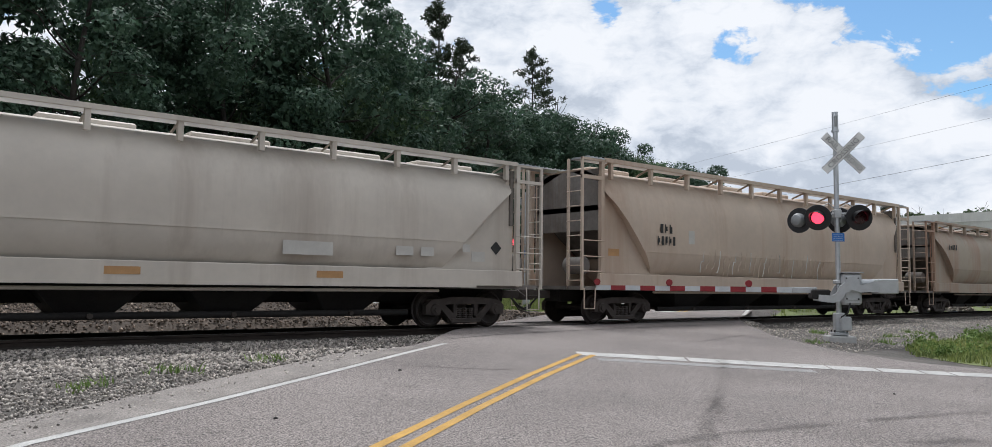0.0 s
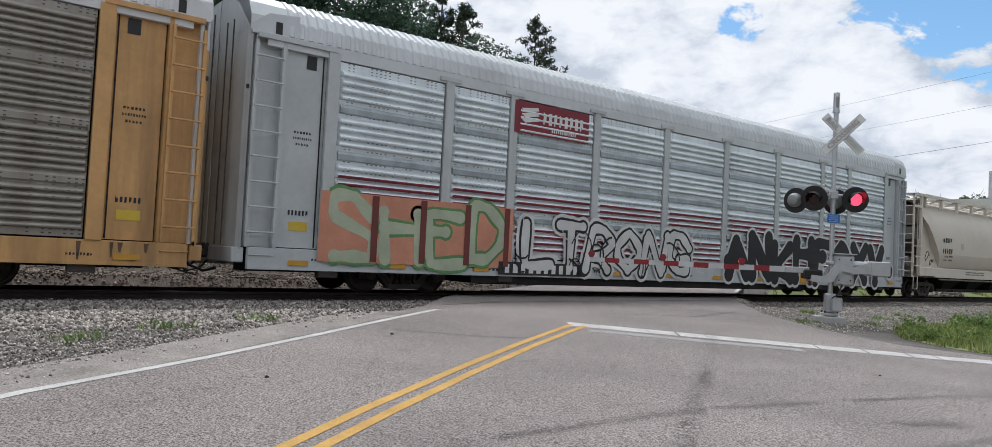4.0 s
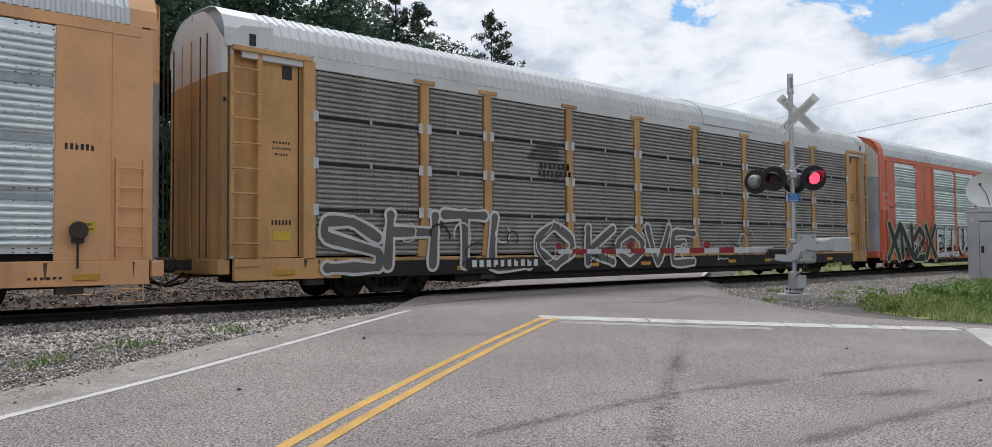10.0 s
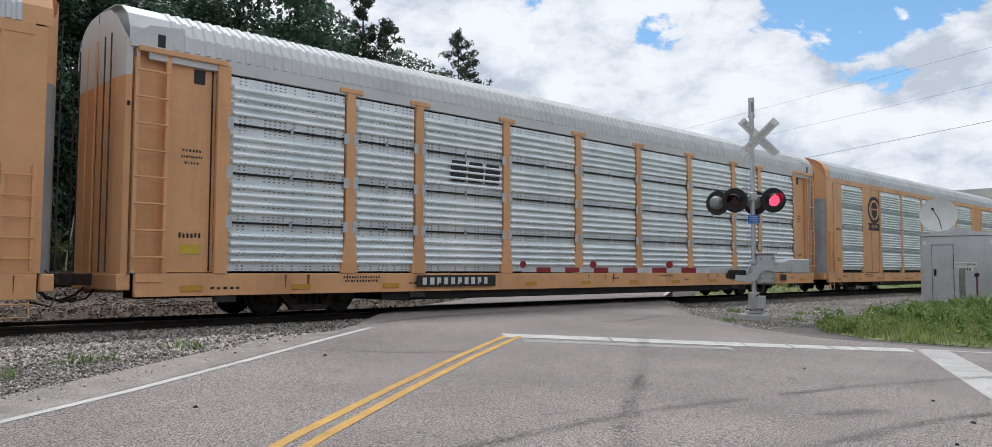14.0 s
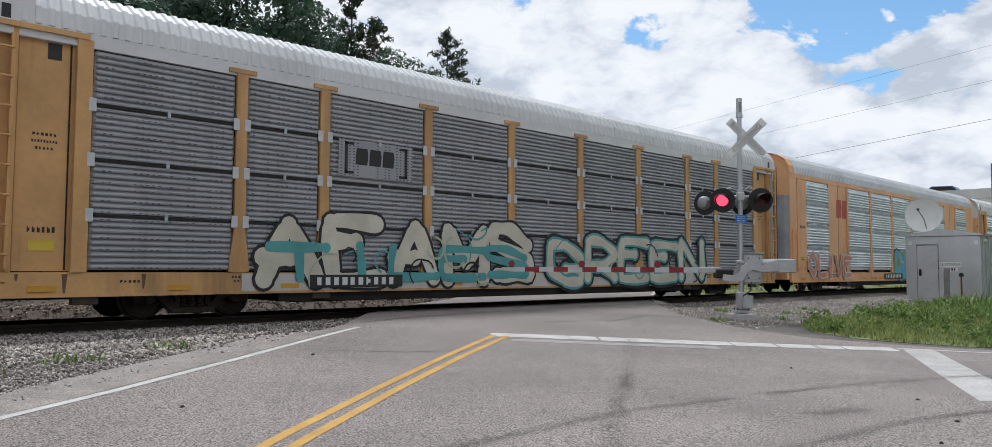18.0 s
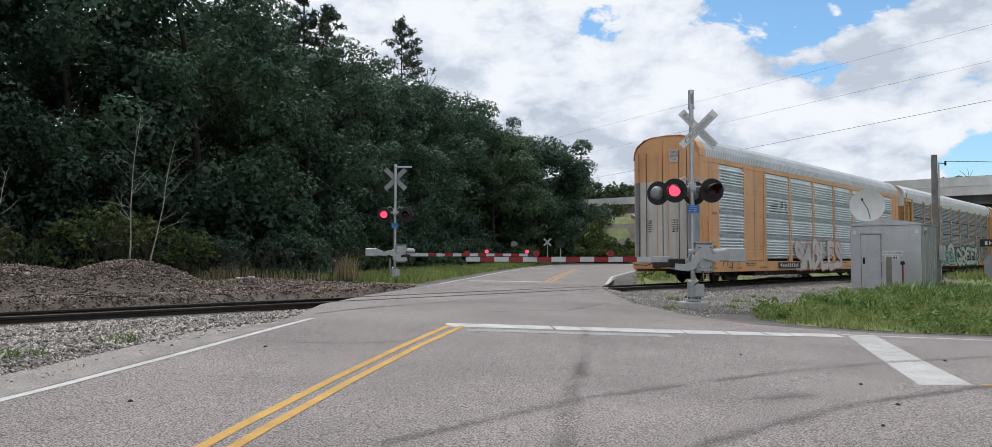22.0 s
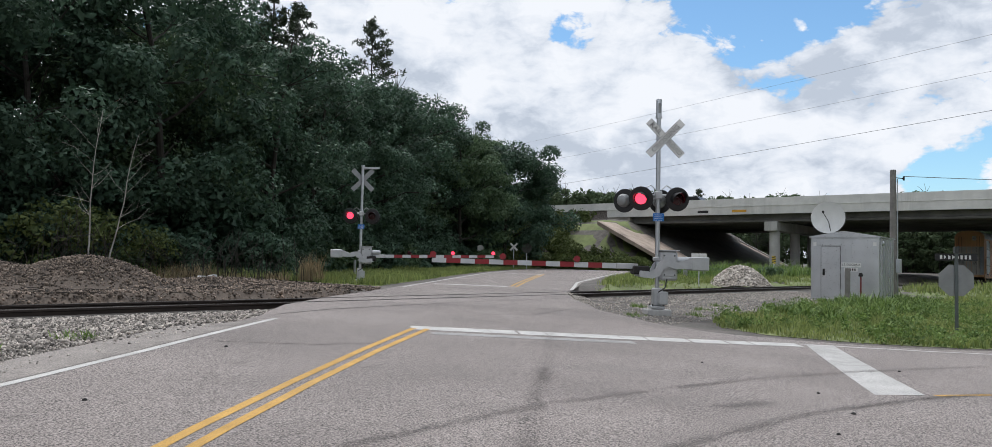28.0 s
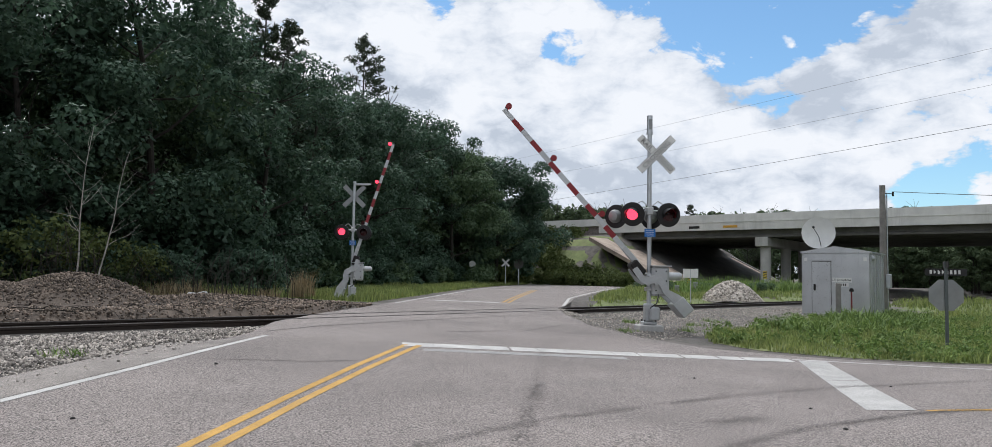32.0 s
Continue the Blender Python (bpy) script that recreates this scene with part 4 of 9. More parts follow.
def signal(name, label, base, turn, arm_len, front, text, arm_z, lamps, z_found=0.0):
    """A mast with crossbuck, two pairs of lights and a gate; its front faces -y before turning."""
    s = thing(name, label, "crossing signal", pose(*base, 0, 0, turn))
    part("foundation", Build().box(-0.30, 0.30, -0.30, 0.30, -0.25, 0.015 + z_found, chamfer=0.02), CONCRETE, s, "square concrete footing")
    part("base_casting", Build().box(-0.17, 0.17, -0.17, 0.17, 0.03, 0.10, chamfer=0.015).box(-0.12, 0.12, -0.12, 0.12, 0.10, 0.55, chamfer=0.03), ALU, s, "cast aluminium mast base")
    part("junction_box", Build().box(-0.02, 0.22, -0.26, -0.06, 0.14, 0.46, chamfer=0.025), ALU, s, "junction box on the mast base")
    for bx, by in ((-0.14, -0.14), (0.14, -0.14), (-0.14, 0.14), (0.14, 0.14)):
        part("bolt", Build().tube((bx, by, 0.08), (bx, by, 0.15), 0.018, 6), DARKSTEEL, s)
    part("mast", Build().tube((0, 0, 0.5), (0, 0, 4.9), 0.057, 20), GALV, s, "tall galvanised steel mast", True)
    if text:
        top = part("mast_top", Build().tube((0, 0, 4.86), (0, 0, 5.32), 0.072, 16).tube((0, 0, 4.84), (0, 0, 4.89), 0.085, 16), GALV, s, "wider capped pipe on top of the mast", True)
        part("decal", Build().box(-0.035, 0.035, -0.0765, -0.0735, 4.96, 5.22), SIGNBACK, top, "small dark sticker")
    else:
        part("mast_top", Build().tube((0, 0, 4.86), (0, 0, 4.94), 0.07, 12).tube((0, 0, 4.80), (0.62, 0, 4.82), 0.03, 8).box(0.05, 0.7, -0.04, 0.04, 4.81, 4.87), GALV, s, "short bell bracket at the mast head")
    crossbuck(s, 4.32, -0.08 if text else 0.09, text, 0.15 if text else 0.0)
    part("cross_arm", Build().tube((-0.62, 0, 2.88), (0.62, 0, 2.88), 0.03, 10).box(-0.09, 0.09, -0.09, 0.09, 2.78, 2.98, chamfer=0.02), ALU, s, "arm that carries the lights", True)
    for sx in (-1, 1):
        part("cable_conduit", Build().path([(sx * 0.06, -0.05, 3.0), (sx * 0.2, -0.05, 3.13), (sx * 0.40, 0, 3.02), (sx * 0.43, 0, 2.9)], 0.014), ALU, s, "flexible conduit")
        SHUTTERS.append((text, sx, light_unit(s, pose(sx * 0.46, -0.12, 2.78, 9 if sx < 0 and text else 3, 0, (-24 if sx < 0 else 4) if text else 0), False)))
        back = light_unit(s, pose(sx * 0.46 - (0.34 if text else 0.0), 0.12 + 0.10, 2.74, 0, 0, 180 + (-38 if text else 0)), False)
        SHUTTERS.append((text, -sx, back))
    sign = part("blue_notice", Build().box(-0.14, 0.14, -0.075, -0.069, 2.22, 2.42, chamfer=0.002), BLUE, s, "small blue notice plate")
    for k in range(4):
        part("notice_line", bars(9, 0.016, 0.2, 0.002, k), INKWHITE, sign, at=pose(0, -0.0755, 2.38 - 0.045 * k))
    mech = part("gate_mechanism", Build().cbox(0.04, 0.48, -0.18, 0.18, arm_z - 0.34, arm_z + 0.40, 0.05), ALU, s, "grey cast gate mechanism box with rivets")
    for k in range(7):
        a = k * 0.9
        part("rivet", Build().lathe([(0.016, -0.183), (0.010, -0.190)], (0.25 + 0.07 * math.cos(a), 0, arm_z + 0.12 + 0.07 * math.sin(a)), "y", 8), DARKSTEEL, mech)
    part("drive_motor", Build().lathe([(0.05, 0.46), (0.10, 0.48), (0.10, 0.80), (0.07, 0.84)], (0, 0.02, arm_z + 0.16), "x", 16), ALU, mech, "round motor cover on the mechanism", True)
    part("mechanism_door", Build().box(0.10, 0.42, -0.196, -0.181, arm_z - 0.24, arm_z + 0.32, chamfer=0.01), ALU, mech, "bolted cover plate")
    for bx in (0.13, 0.39):
        for bz in (-0.20, 0.04, 0.28):
            part("cover_bolt", Build().lathe([(0.020, -0.197), (0.014, -0.212)], (bx, 0, arm_z + bz), "y", 8), DARKSTEEL, mech)
    part("drip_shield", Build().box(0.02, 0.52, -0.21, 0.20, arm_z + 0.40, arm_z + 0.425), ALU, mech, "sheet shield on top of the mechanism")
    part("flexible_cable", Build().path([(0.2, -0.19, arm_z - 0.30), (0.12, -0.30, arm_z - 0.52), (-0.02, -0.26, arm_z - 0.62), (0.0, -0.16, 0.40)], 0.016), BLACK, s, "black flexible cable down to the base")
    for q in (-0.22, 0.14):
        part("mast_clamp", Build().box(-0.10, 0.10, -0.10, 0.10, arm_z + q, arm_z + q + 0.10, chamfer=0.02), ALU, s, "clamp round the mast")
    return s


NEAR = (17.93, 9.55, 0.42)
near_sig = signal("crossing_signal", "galvanised crossing signal with crossbuck, red flashers and a gate", NEAR, -47.0, 5.2, True, True, 1.08, None, 0.0)
FAR = (22.2, 25.8, 0.60)
far_sig = signal("crossing_signal", "far crossing signal seen from behind, gate across the road", FAR, -47.0 + 0, 5.2, True, False, 1.08, None, 0.0)
# gates: a yoke with counterweights turns about a level axle; the arm is bolted to it
def gate(parent, pivot, turn, length, lamps, label):
    yoke = part("gate_yoke", Build().tube((0, -0.26, 0), (0, 0.26, 0), 0.06, 12), ALU, parent, "cast yoke that lifts the gate", True, pose(*pivot, 0, 0, turn))
    for sy in (-0.24, 0.24):
        b = Build().prism([(-1.0, 0.02), (-1.0, 0.22), (-0.62, 0.24), (-0.34, 0.12), (-0.16, 0.19), (0.04, 0.20), (0.16, 0.10), (0.24, -0.06), (0.34, -0.12), (0.62, -0.10), (0.64, -0.24), (0.30, -0.29), (0.12, -0.22), (0.02, -0.02), (-0.10, 0.02), (-0.30, -0.04), (-0.62, -0.02)], "y", sy - 0.022, sy + 0.022)
        part("counterweight_arm", b, ALU, yoke, "flat cast arm")
    part("counterweight", Build().cbox(-1.12, -0.68, -0.27, 0.27, -0.06, 0.28, 0.02), ALU, yoke, "grey slab counterweight")
    part("arm_socket", Build().cbox(0.36, 0.76, -0.22, 0.22, -0.20, 0.02, 0.03), DARKSTEEL, yoke, "dark bracket that holds the arm")
    gate_arm(yoke, pose(0.62, 0, 0), length - 0.6, lamps, label)
    return yoke


near_gate = gate(near_sig, (0.12, -0.02, 1.07), 180.0, 5.75, ((0.995, 1), (0.66, 0), (0.30, 1)), "gate arm striped red and silver")
far_gate = gate(far_sig, (-0.10, 0.02, 1.07), 0.0, 5.75, ((0.995, 1), (0.66, 1), (0.30, 0)), "gate arm striped red and silver")

# ---- instrument shelter with dish ----
BX, BY = 32.1, 10.35
sh = thing("instrument_shelter", "brushed-aluminium railway instrument shelter on gravel", "equipment shelter", pose(BX, BY, 0.36, 0, 0, -88.0))
W, D, H = 2.5, 2.55, 2.42
part("body", Build().box(0, W, 0, D, 0.0, H, chamfer=0.02), BRUSHED, sh, "shiny sheet-metal walls")
part("plinth", Build().box(-0.04, W + 0.04, -0.04, D + 0.04, -0.15, 0.05, chamfer=0.01), CONCRETE, sh, "low concrete base")
part("roof", Build().prism([(-0.05, H), (W + 0.05, H), (W + 0.05, H + 0.05), (W / 2, H + 0.26), (-0.05, H + 0.05)], "y", -0.06, D + 0.06), BRUSHED, sh, "low pitched metal roof")
door = part("door", Build().box(0.40, 1.10, -0.022, -0.003, 0.12, 2.08, chamfer=0.006), BRUSHED, sh, "flush metal door")
part("door_gap", Build().box(0.385, 0.40, -0.012, -0.001, 0.1, 2.095).box(1.10, 1.115, -0.012, -0.001, 0.1, 2.095).box(0.385, 1.115, -0.012, -0.001, 2.08, 2.095), DARKSTEEL, sh, "shadow gap round the door")
part("drip_cap", Build().box(0.34, 1.16, -0.06, -0.002, 2.13, 2.16), BRUSHED, sh, "drip cap over the door")
part("handle", Build().box(0.46, 0.54, -0.06, -0.022, 0.95, 1.2, chamfer=0.01).tube((0.50, -0.06, 1.16), (0.50, -0.10, 1.02), 0.014), DARKSTEEL, door, "latch handle with padlock")
for z in (0.35, 1.1, 1.85):
    part("hinge", Build().tube((1.105, -0.026, z - 0.06), (1.105, -0.026, z + 0.06), 0.014, 8), GALV, door)
for x in (0.16, 2.34):
    part("corner_plate", Build().box(x - 0.06, x + 0.06, -0.01, -0.002, 2.1, 2.24), SIGNWHITE, sh, "small white vent plate")
for x in (1.5, 2.1):
    part("wall_seam", Build().box(x - 0.006, x + 0.006, -0.008, -0.001, 0.05, H - 0.05), GALV, sh, "upright seam in the sheet")
for k in range(6):
    part("side_rib", Build().box(W + 0.001, W + 0.03, 0.25 + 0.4 * k, 0.29 + 0.4 * k, 0.05, H - 0.03), BRUSHED, sh, "upright rib on the side wall")
part("vent_hood", Build().lathe([(0.10, 0), (0.10, 0.05), (0.06, 0.09)], (W + 0.03, 0.3, 2.2), "x", 14), GALV, sh, "round vent hood", True)
nb = part("name_board", Build().box(1.14, 1.86, -0.035, -0.025, 1.28, 1.46), SIGNWHITE, sh, "white station name board")
lettering("lettering", "S.E. DOGIANA", 0.13, SIGNBLACK, nb, pose(1.5, -0.038, 1.37), "black capitals", stretch=0.82)
mb = part("milepost_board", Build().box(1.25, 1.75, -0.035, -0.025, 1.12, 1.26), SIGNWHITE, sh, "small white number board")
part("number_bars", bars(5, 0.09, 0.4, 0.003, 4), SIGNBLACK, mb, at=pose(1.5, -0.036, 1.19))
dish = thing("satellite_dish", "white satellite dish on the shelter roof", "satellite dish", pose(33.0, 9.95, 0.36 + H + 0.1, 0, 0, -78))
dg = []
for i in range(9):
    r = i / 8
    dg.append([(0.64 * r * math.cos(a), -0.02 - 0.16 * (1 - r * r) * -1 - 0.16, 0.74 + 0.64 * r * math.sin(a)) for a in [j * math.pi / 16 for j in range(33)]])
part("reflector", Build().sheet(dg, 0, 0.015, (0, 1, 0)), DISHWHITE, dish, "round white reflector", True)
part("mount", Build().tube((0, 0.12, -0.1), (0, 0.12, 0.9), 0.04, 10).box(-0.12, 0.12, -0.02, 0.16, 0.7, 1.0), GALV, dish, "pipe mount")
part("feed_arm", Build().path([(0.1, -0.05, 0.14), (0.05, -0.55, 0.55), (-0.15, -0.62, 0.92)], 0.016).lathe([(0.04, 0), (0.05, 0.1)], (-0.15, -0.66, 0.94), "y", 10), DARKSTEEL, dish, "thin dark feed arm")
# weathered timber post and red pipe marker before the shelter
tagged(part("timber_post", Build().box(-0.10, 0.10, -0.09, 0.09, -0.2, 1.32, chamfer=0.02), WOODPOLE, at=pose(30.6, 8.55, 0.28, 0, 1, 12)), "weathered grey timber post in the grass", "post")
rp = thing("pipe_marker", "thin red pipe marker with a dark cap", "marker post", pose(31.0, 8.2, 0.27))
part("pipe", Build().tube((0, 0, -0.1), (0, 0, 1.05), 0.03, 10), material("dull_red_pipe", (0.20, 0.03, 0.03), 0.6), rp, "red pipe", True)
part("cap", Build().lathe([(0.075, 1.03), (0.085, 1.08), (0.05, 1.16)], (0, 0, 0), "z", 12), DARKSTEEL, rp, "dark cap", True)
# utility pole behind the shelter
pole = thing("utility_pole", "weathered wooden utility pole behind the shelter", "utility pole", pose(37.1, 8.5, 0.3))
part("shaft", Build().tube((0, 0, -0.2), (0, 0, 5.6), 0.15, 14, 0, 0.12), WOODPOLE, pole, "tapered wooden shaft", True)
part("bracket", Build().tube((0, -0.12, 5.25), (0, -0.45, 5.2), 0.02).tube((0, -0.42, 5.12), (0, -0.42, 5.3), 0.04), DARKSTEEL, pole, "small bracket with an insulator")
part("meter_box", Build().box(-0.16, 0.16, -0.30, -0.13, 1.15, 1.75, chamfer=0.02), GALV, pole, "grey meter box")
part("conduit", Build().tube((0.05, -0.16, 0.0), (0.05, -0.16, 5.2), 0.025, 8), GALV, pole, "conduit up the pole", True)


def wire(pts, r, label, sag=0.0):
    b = Build()
    (x0, y0, z0), (x1, y1, z1) = pts
    p = [(x0 + (x1 - x0) * t, y0 + (y1 - y0) * t, z0 + (z1 - z0) * t - 4 * sag * t * (1 - t)) for t in [i / 24 for i in range(25)]]
    b.path(p, r, 5)
    return tagged(part("overhead_wire", b, WIRE), label, "wire")


wire([(40.2, -10.0, 10.2), (93.0, 101.0, 10.2)], 0.013, "thin overhead wire slung between distant poles", 0.35)
wire([(45.3, -10.0, 13.2), (90.0, 99.0, 13.2)], 0.008, "thin overhead wire slung between distant poles", 0.3)
wire([(45.5, -10.0, 15.2), (86.0, 98.0, 15.2)], 0.008, "thin overhead wire slung between distant poles", 0.3)
wire([(37.1, 8.1, 5.6), (62.0, -14.0, 6.6)], 0.014, "service wire from the wooden pole", 0.25)
for px, py, h in ((42.5, -11.5, 15.8), (90.5, 100.5, 15.8)):
    p = thing("utility_pole", "tall wooden pole that carries the overhead wires", "utility pole", pose(px, py, 0.3))
    part("shaft", Build().tube((0, 0, -0.3), (0, 0, h), 0.17, 12, 0, 0.12), WOODPOLE, p, "tapered wooden shaft", True)
    part("crossarm", Build().box(-2.6, 2.9, -0.06, 0.06, h - 0.9, h - 0.76).box(-2.6, 2.9, -0.06, 0.06, 9.75, 9.9), WOODPOLE, p, "timber crossarms")

# ---- signs ----
stop = thing("stop_sign", "grey back of an octagonal stop sign on a post", "stop sign", pose(20.4, 3.37, 0.0, 0, 0, -70))
part("post", Build().box(-0.035, 0.035, -0.02, 0.02, -0.2, 2.1, chamfer=0.004), material("green_grey_post", (0.10, 0.115, 0.115), 0.6), stop, "dark steel channel post")
octo = [(0.38 * math.cos(radians(22.5 + 45 * k)), 1.34 + 0.38 * math.sin(radians(22.5 + 45 * k))) for k in range(8)]
part("plate", Build().prism(octo, "y", 0.021, 0.025), SIGNBACK, stop, "bare aluminium back of the octagonal plate")
part("street_name_plate", Build().box(-0.42, 0.42, -0.006, 0.006, 1.78, 1.94), SIGNBLACK, stop, "dark street name plate")
part("name_bars", bars(8, 0.09, 0.66, 0.003, 2), INKWHITE, stop, at=pose(0, -0.007, 1.86))
part("street_name_plate", Build().box(-0.006, 0.006, -0.3, 0.3, 1.96, 2.1), SIGNBLACK, stop, "dark street name plate")
for x, y, z, h, kind in ((41.7, 19.6, 0.55, 1.75, "white"), (67.8, 32.0, 0.75, 1.3, "hazard"), (82.5, 30.4, 1.0, 1.9, "hazard"), (53.9, 26.4, 0.62, 0.7, "stub"), (54.4, 25.2, 0.62, 0.95, "stub")):
    s = thing("roadside_sign", "small roadside sign on a post in the grass", "road sign", pose(x, y, z, 0, 0, -60))
    part("post", Build().box(-0.03, 0.03, -0.03, 0.03, -0.2, h), GALV, s, "steel post")
    if kind == "stub":
        part("marker_box", Build().box(-0.16, 0.16, -0.12, 0.12, h - 0.55, h, chamfer=0.02), SIGNBACK, s, "grey cable marker box")
    elif kind == "white":
        part("plate", Build().box(-0.42, -0.02, -0.05, -0.04, h - 0.5, h), SIGNWHITE, s, "white square plate")
        part("plate", Build().box(0.02, 0.42, -0.05, -0.04, h - 0.5, h), SIGNWHITE, s, "white square plate")
    else:
        pl = part("plate", Build().box(-0.2, 0.2, -0.05, -0.04, h - 0.8, h), LABELYELLOW, s, "yellow plate with black slanting bars")
        for k in range(3):
            part("slant_bar", Build().prism([(-0.2, h - 0.75 + 0.25 * k), (-0.2, h - 0.64 + 0.25 * k), (0.2, h - 0.52 + 0.25 * k), (0.2, h - 0.63 + 0.25 * k)], "y", -0.053, -0.0505), INK, pl)


# ---- motorway bridge over track and road ----
br = thing("overpass_bridge", "concrete motorway bridge over the railway", "bridge", kind="structure")
X0, X1 = 91.0, 121.0
part("deck", Build().box(X0 + 0.3, X1 - 0.3, -70, 55, 8.55, 8.9), UNDERDECK, br, "concrete bridge deck")
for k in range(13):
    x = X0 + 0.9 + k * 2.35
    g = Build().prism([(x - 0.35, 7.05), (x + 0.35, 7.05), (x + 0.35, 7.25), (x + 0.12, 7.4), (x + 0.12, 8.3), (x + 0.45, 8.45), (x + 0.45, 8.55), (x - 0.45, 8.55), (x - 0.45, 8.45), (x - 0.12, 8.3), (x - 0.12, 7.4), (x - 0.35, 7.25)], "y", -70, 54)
    part("girder", g, UNDERDECK, br, "concrete I-girder")
part("fascia", Build().box(X0, X0 + 0.3, -70, 56, 7.95, 8.9), PALECONCRETE, br, "pale fascia beam of the bridge")
for x in (X0 - 0.06, X1 - 0.3):
    part("barrier", Build().prism([(x, 8.9), (x + 0.42, 8.9), (x + 0.36, 9.15), (x + 0.24, 9.85), (x + 0.08, 9.85), (x + 0.02, 9.0)], "y", -70, 66), PALECONCRETE, br, "concrete parapet barrier")
for y in (34.0, -2.5, -34.0):
    bent = part("pier_cap", Build().box(X0 + 0.2, X1 - 0.2, y - 0.75, y + 0.75, 5.95, 7.05, chamfer=0.05), CONCRETE, br, "concrete pier cap")
    for x in (X0 + 1.6, X0 + 8.5, X0 + 15.0, X0 + 21.5, X1 - 1.6):
        part("pier_column", Build().tube((x, y, 0.2), (x, y, 5.95), 0.6, 20), CONCRETE, bent, "round concrete column", True)
part("abutment", Build().box(X0 + 0.1, X1 - 0.1, 52.6, 56.0, 4.5, 8.55), DARKCONCRETE, br, "concrete abutment wall")
# near-black colour carries the shade that the deck throws on the slope
part("slope_paving", Build().prism([(52.8, 7.0), (41.5, 1.35), (41.5, 0.9), (52.8, 6.5)], "x", X0 + 0.35, X1 - 0.3), UNDERDECK, br, "sloping concrete below the abutment, the deck's shade in its colour")
# lit copy of the slope paving, where the deck's shade isn't painted in
for xa, xb in ((X0 - 7.5, X0 + 0.35), (X1 - 0.3, X1 + 1.0)):
    part("slope_edge", Build().prism([(52.8, 7.0), (41.5, 1.35), (41.5, 0.9), (52.8, 6.5)], "x", xa, xb), BEIGECONCRETE, br, "beige sloping concrete apron, lit copy of the slope paving")
    if xa > X0:
        part("apron_curb", Build().prism([(52.8, 7.2), (41.5, 1.55), (41.5, 1.3), (52.8, 6.9)], "x", xb - 0.2, xb + 0.2), CONCRETE, br, "pale kerb along the apron")
part("bridge_plate", Build().box(X0 - 0.01, X0 - 0.003, 41.6, 43.0, 8.2, 8.5), SIGNBLACK, br, "small dark plate on the fascia")
part("bridge_plate", Build().box(X0 - 0.01, X0 - 0.003, 36.8, 38.6, 8.22, 8.5), AMBER, br, "small orange plate on the fascia")
# guard rail on the bank
gr = thing("guard_rail", "galvanised guard rail along the top of the bank", "guard rail", kind="structure")
part("beam", Build().box(X0 + 0.5, X0 + 0.58, 66, 104, 8.35, 8.66), GALV, gr, "steel beam")
for k in range(16):
    part("post", Build().box(X0 + 0.6, X0 + 0.75, 66.5 + k * 2.4, 66.65 + k * 2.4, 7.2, 8.66), WOODPOLE, gr)
# the upper road runs on along its bank
for ya, yb in ((56.0, 1100.0), (-1100.0, -70.0)):
    tagged(part("upper_road", Build().box(X0 + 0.3, X1 - 0.3, ya, yb, 7.3, 8.9), ASPHALT), "motorway on top of the bank", "road", kind="structure")


def lorry():
    """A dark tractor with a long white box trailer, heading along -y."""
    t = thing("lorry", "dark tractor pulling a long white box trailer over the bridge", "lorry")
    white, dark = material("trailer_white", (0.66, 0.66, 0.66), 0.5, vary=0.06), material("tractor_blue_black", (0.02, 0.022, 0.03), 0.35, vary=0.2)
    part("trailer", Build().box(-1.28, 1.28, 0, 13.6, 1.15, 4.05, chamfer=0.03), white, t, "plain white box trailer")
    part("cab", Build().prism([(-0.9, 0.6), (-0.9, 4.0), (-2.2, 3.9), (-2.9, 3.2), (-3.3, 2.2), (-5.3, 1.9), (-5.6, 0.6)], "x", -1.22, 1.22), dark, t, "dark sleeper cab with bonnet")
    part("windscreen", Build().box(-1.05, 1.05, -3.2, -3.0, 2.35, 3.1), BLACK, t, "dark windscreen")
    part("side_window", Build().box(-1.24, -1.22, -2.9, -2.1, 2.2, 3.0), SIGNBACK, t, "side window")
    for y in (-4.6, -1.6, -0.6, 11.0, 12.2):
        for x in (-1.0, 1.0):
            part("wheel", Build().lathe([(0.5, -0.2), (0.52, 0.0), (0.5, 0.2)], (x, y, 0.52), "x", 18), BLACK, t, "black tyre", True)
    return t


def car_on_bridge(color, label):
    t = thing("passing_car", label, "car")
    m = material("car_paint_" + color, {"blue": (0.06, 0.13, 0.26), "dark": (0.05, 0.055, 0.06)}[color], 0.3, vary=0.1)
    part("body", Build().prism([(-2.3, 0.35), (-2.35, 0.85), (-1.2, 1.02), (-0.5, 1.62), (1.5, 1.68), (2.3, 1.1), (2.35, 0.35)], "x", -0.92, 0.92), m, t, "rounded body")
    part("windows", Build().prism([(-1.05, 1.06), (-0.42, 1.54), (1.4, 1.58), (1.9, 1.1)], "x", -0.935, 0.935), BLACK, t, "dark side glass")
    for y in (-1.45, 1.45):
        for x in (-0.85, 0.85):
            part("wheel", Build().lathe([(0.32, -0.1), (0.34, 0.0), (0.32, 0.1)], (x, y, 0.34), "x", 16), BLACK, t, "black tyre", True)
    return t


truck_up = lorry()
suv_a = car_on_bridge("blue", "blue car driving over the bridge")
suv_b = car_on_bridge("dark", "dark car driving over the bridge")


# ---- the train ----
PITCH, SIDE = 29.04, 1.5


def train_at(t):
    """Where the middle of the last car stands along the track."""
    return -272.85 + 15.1855 * t - 0.0390 * t * t


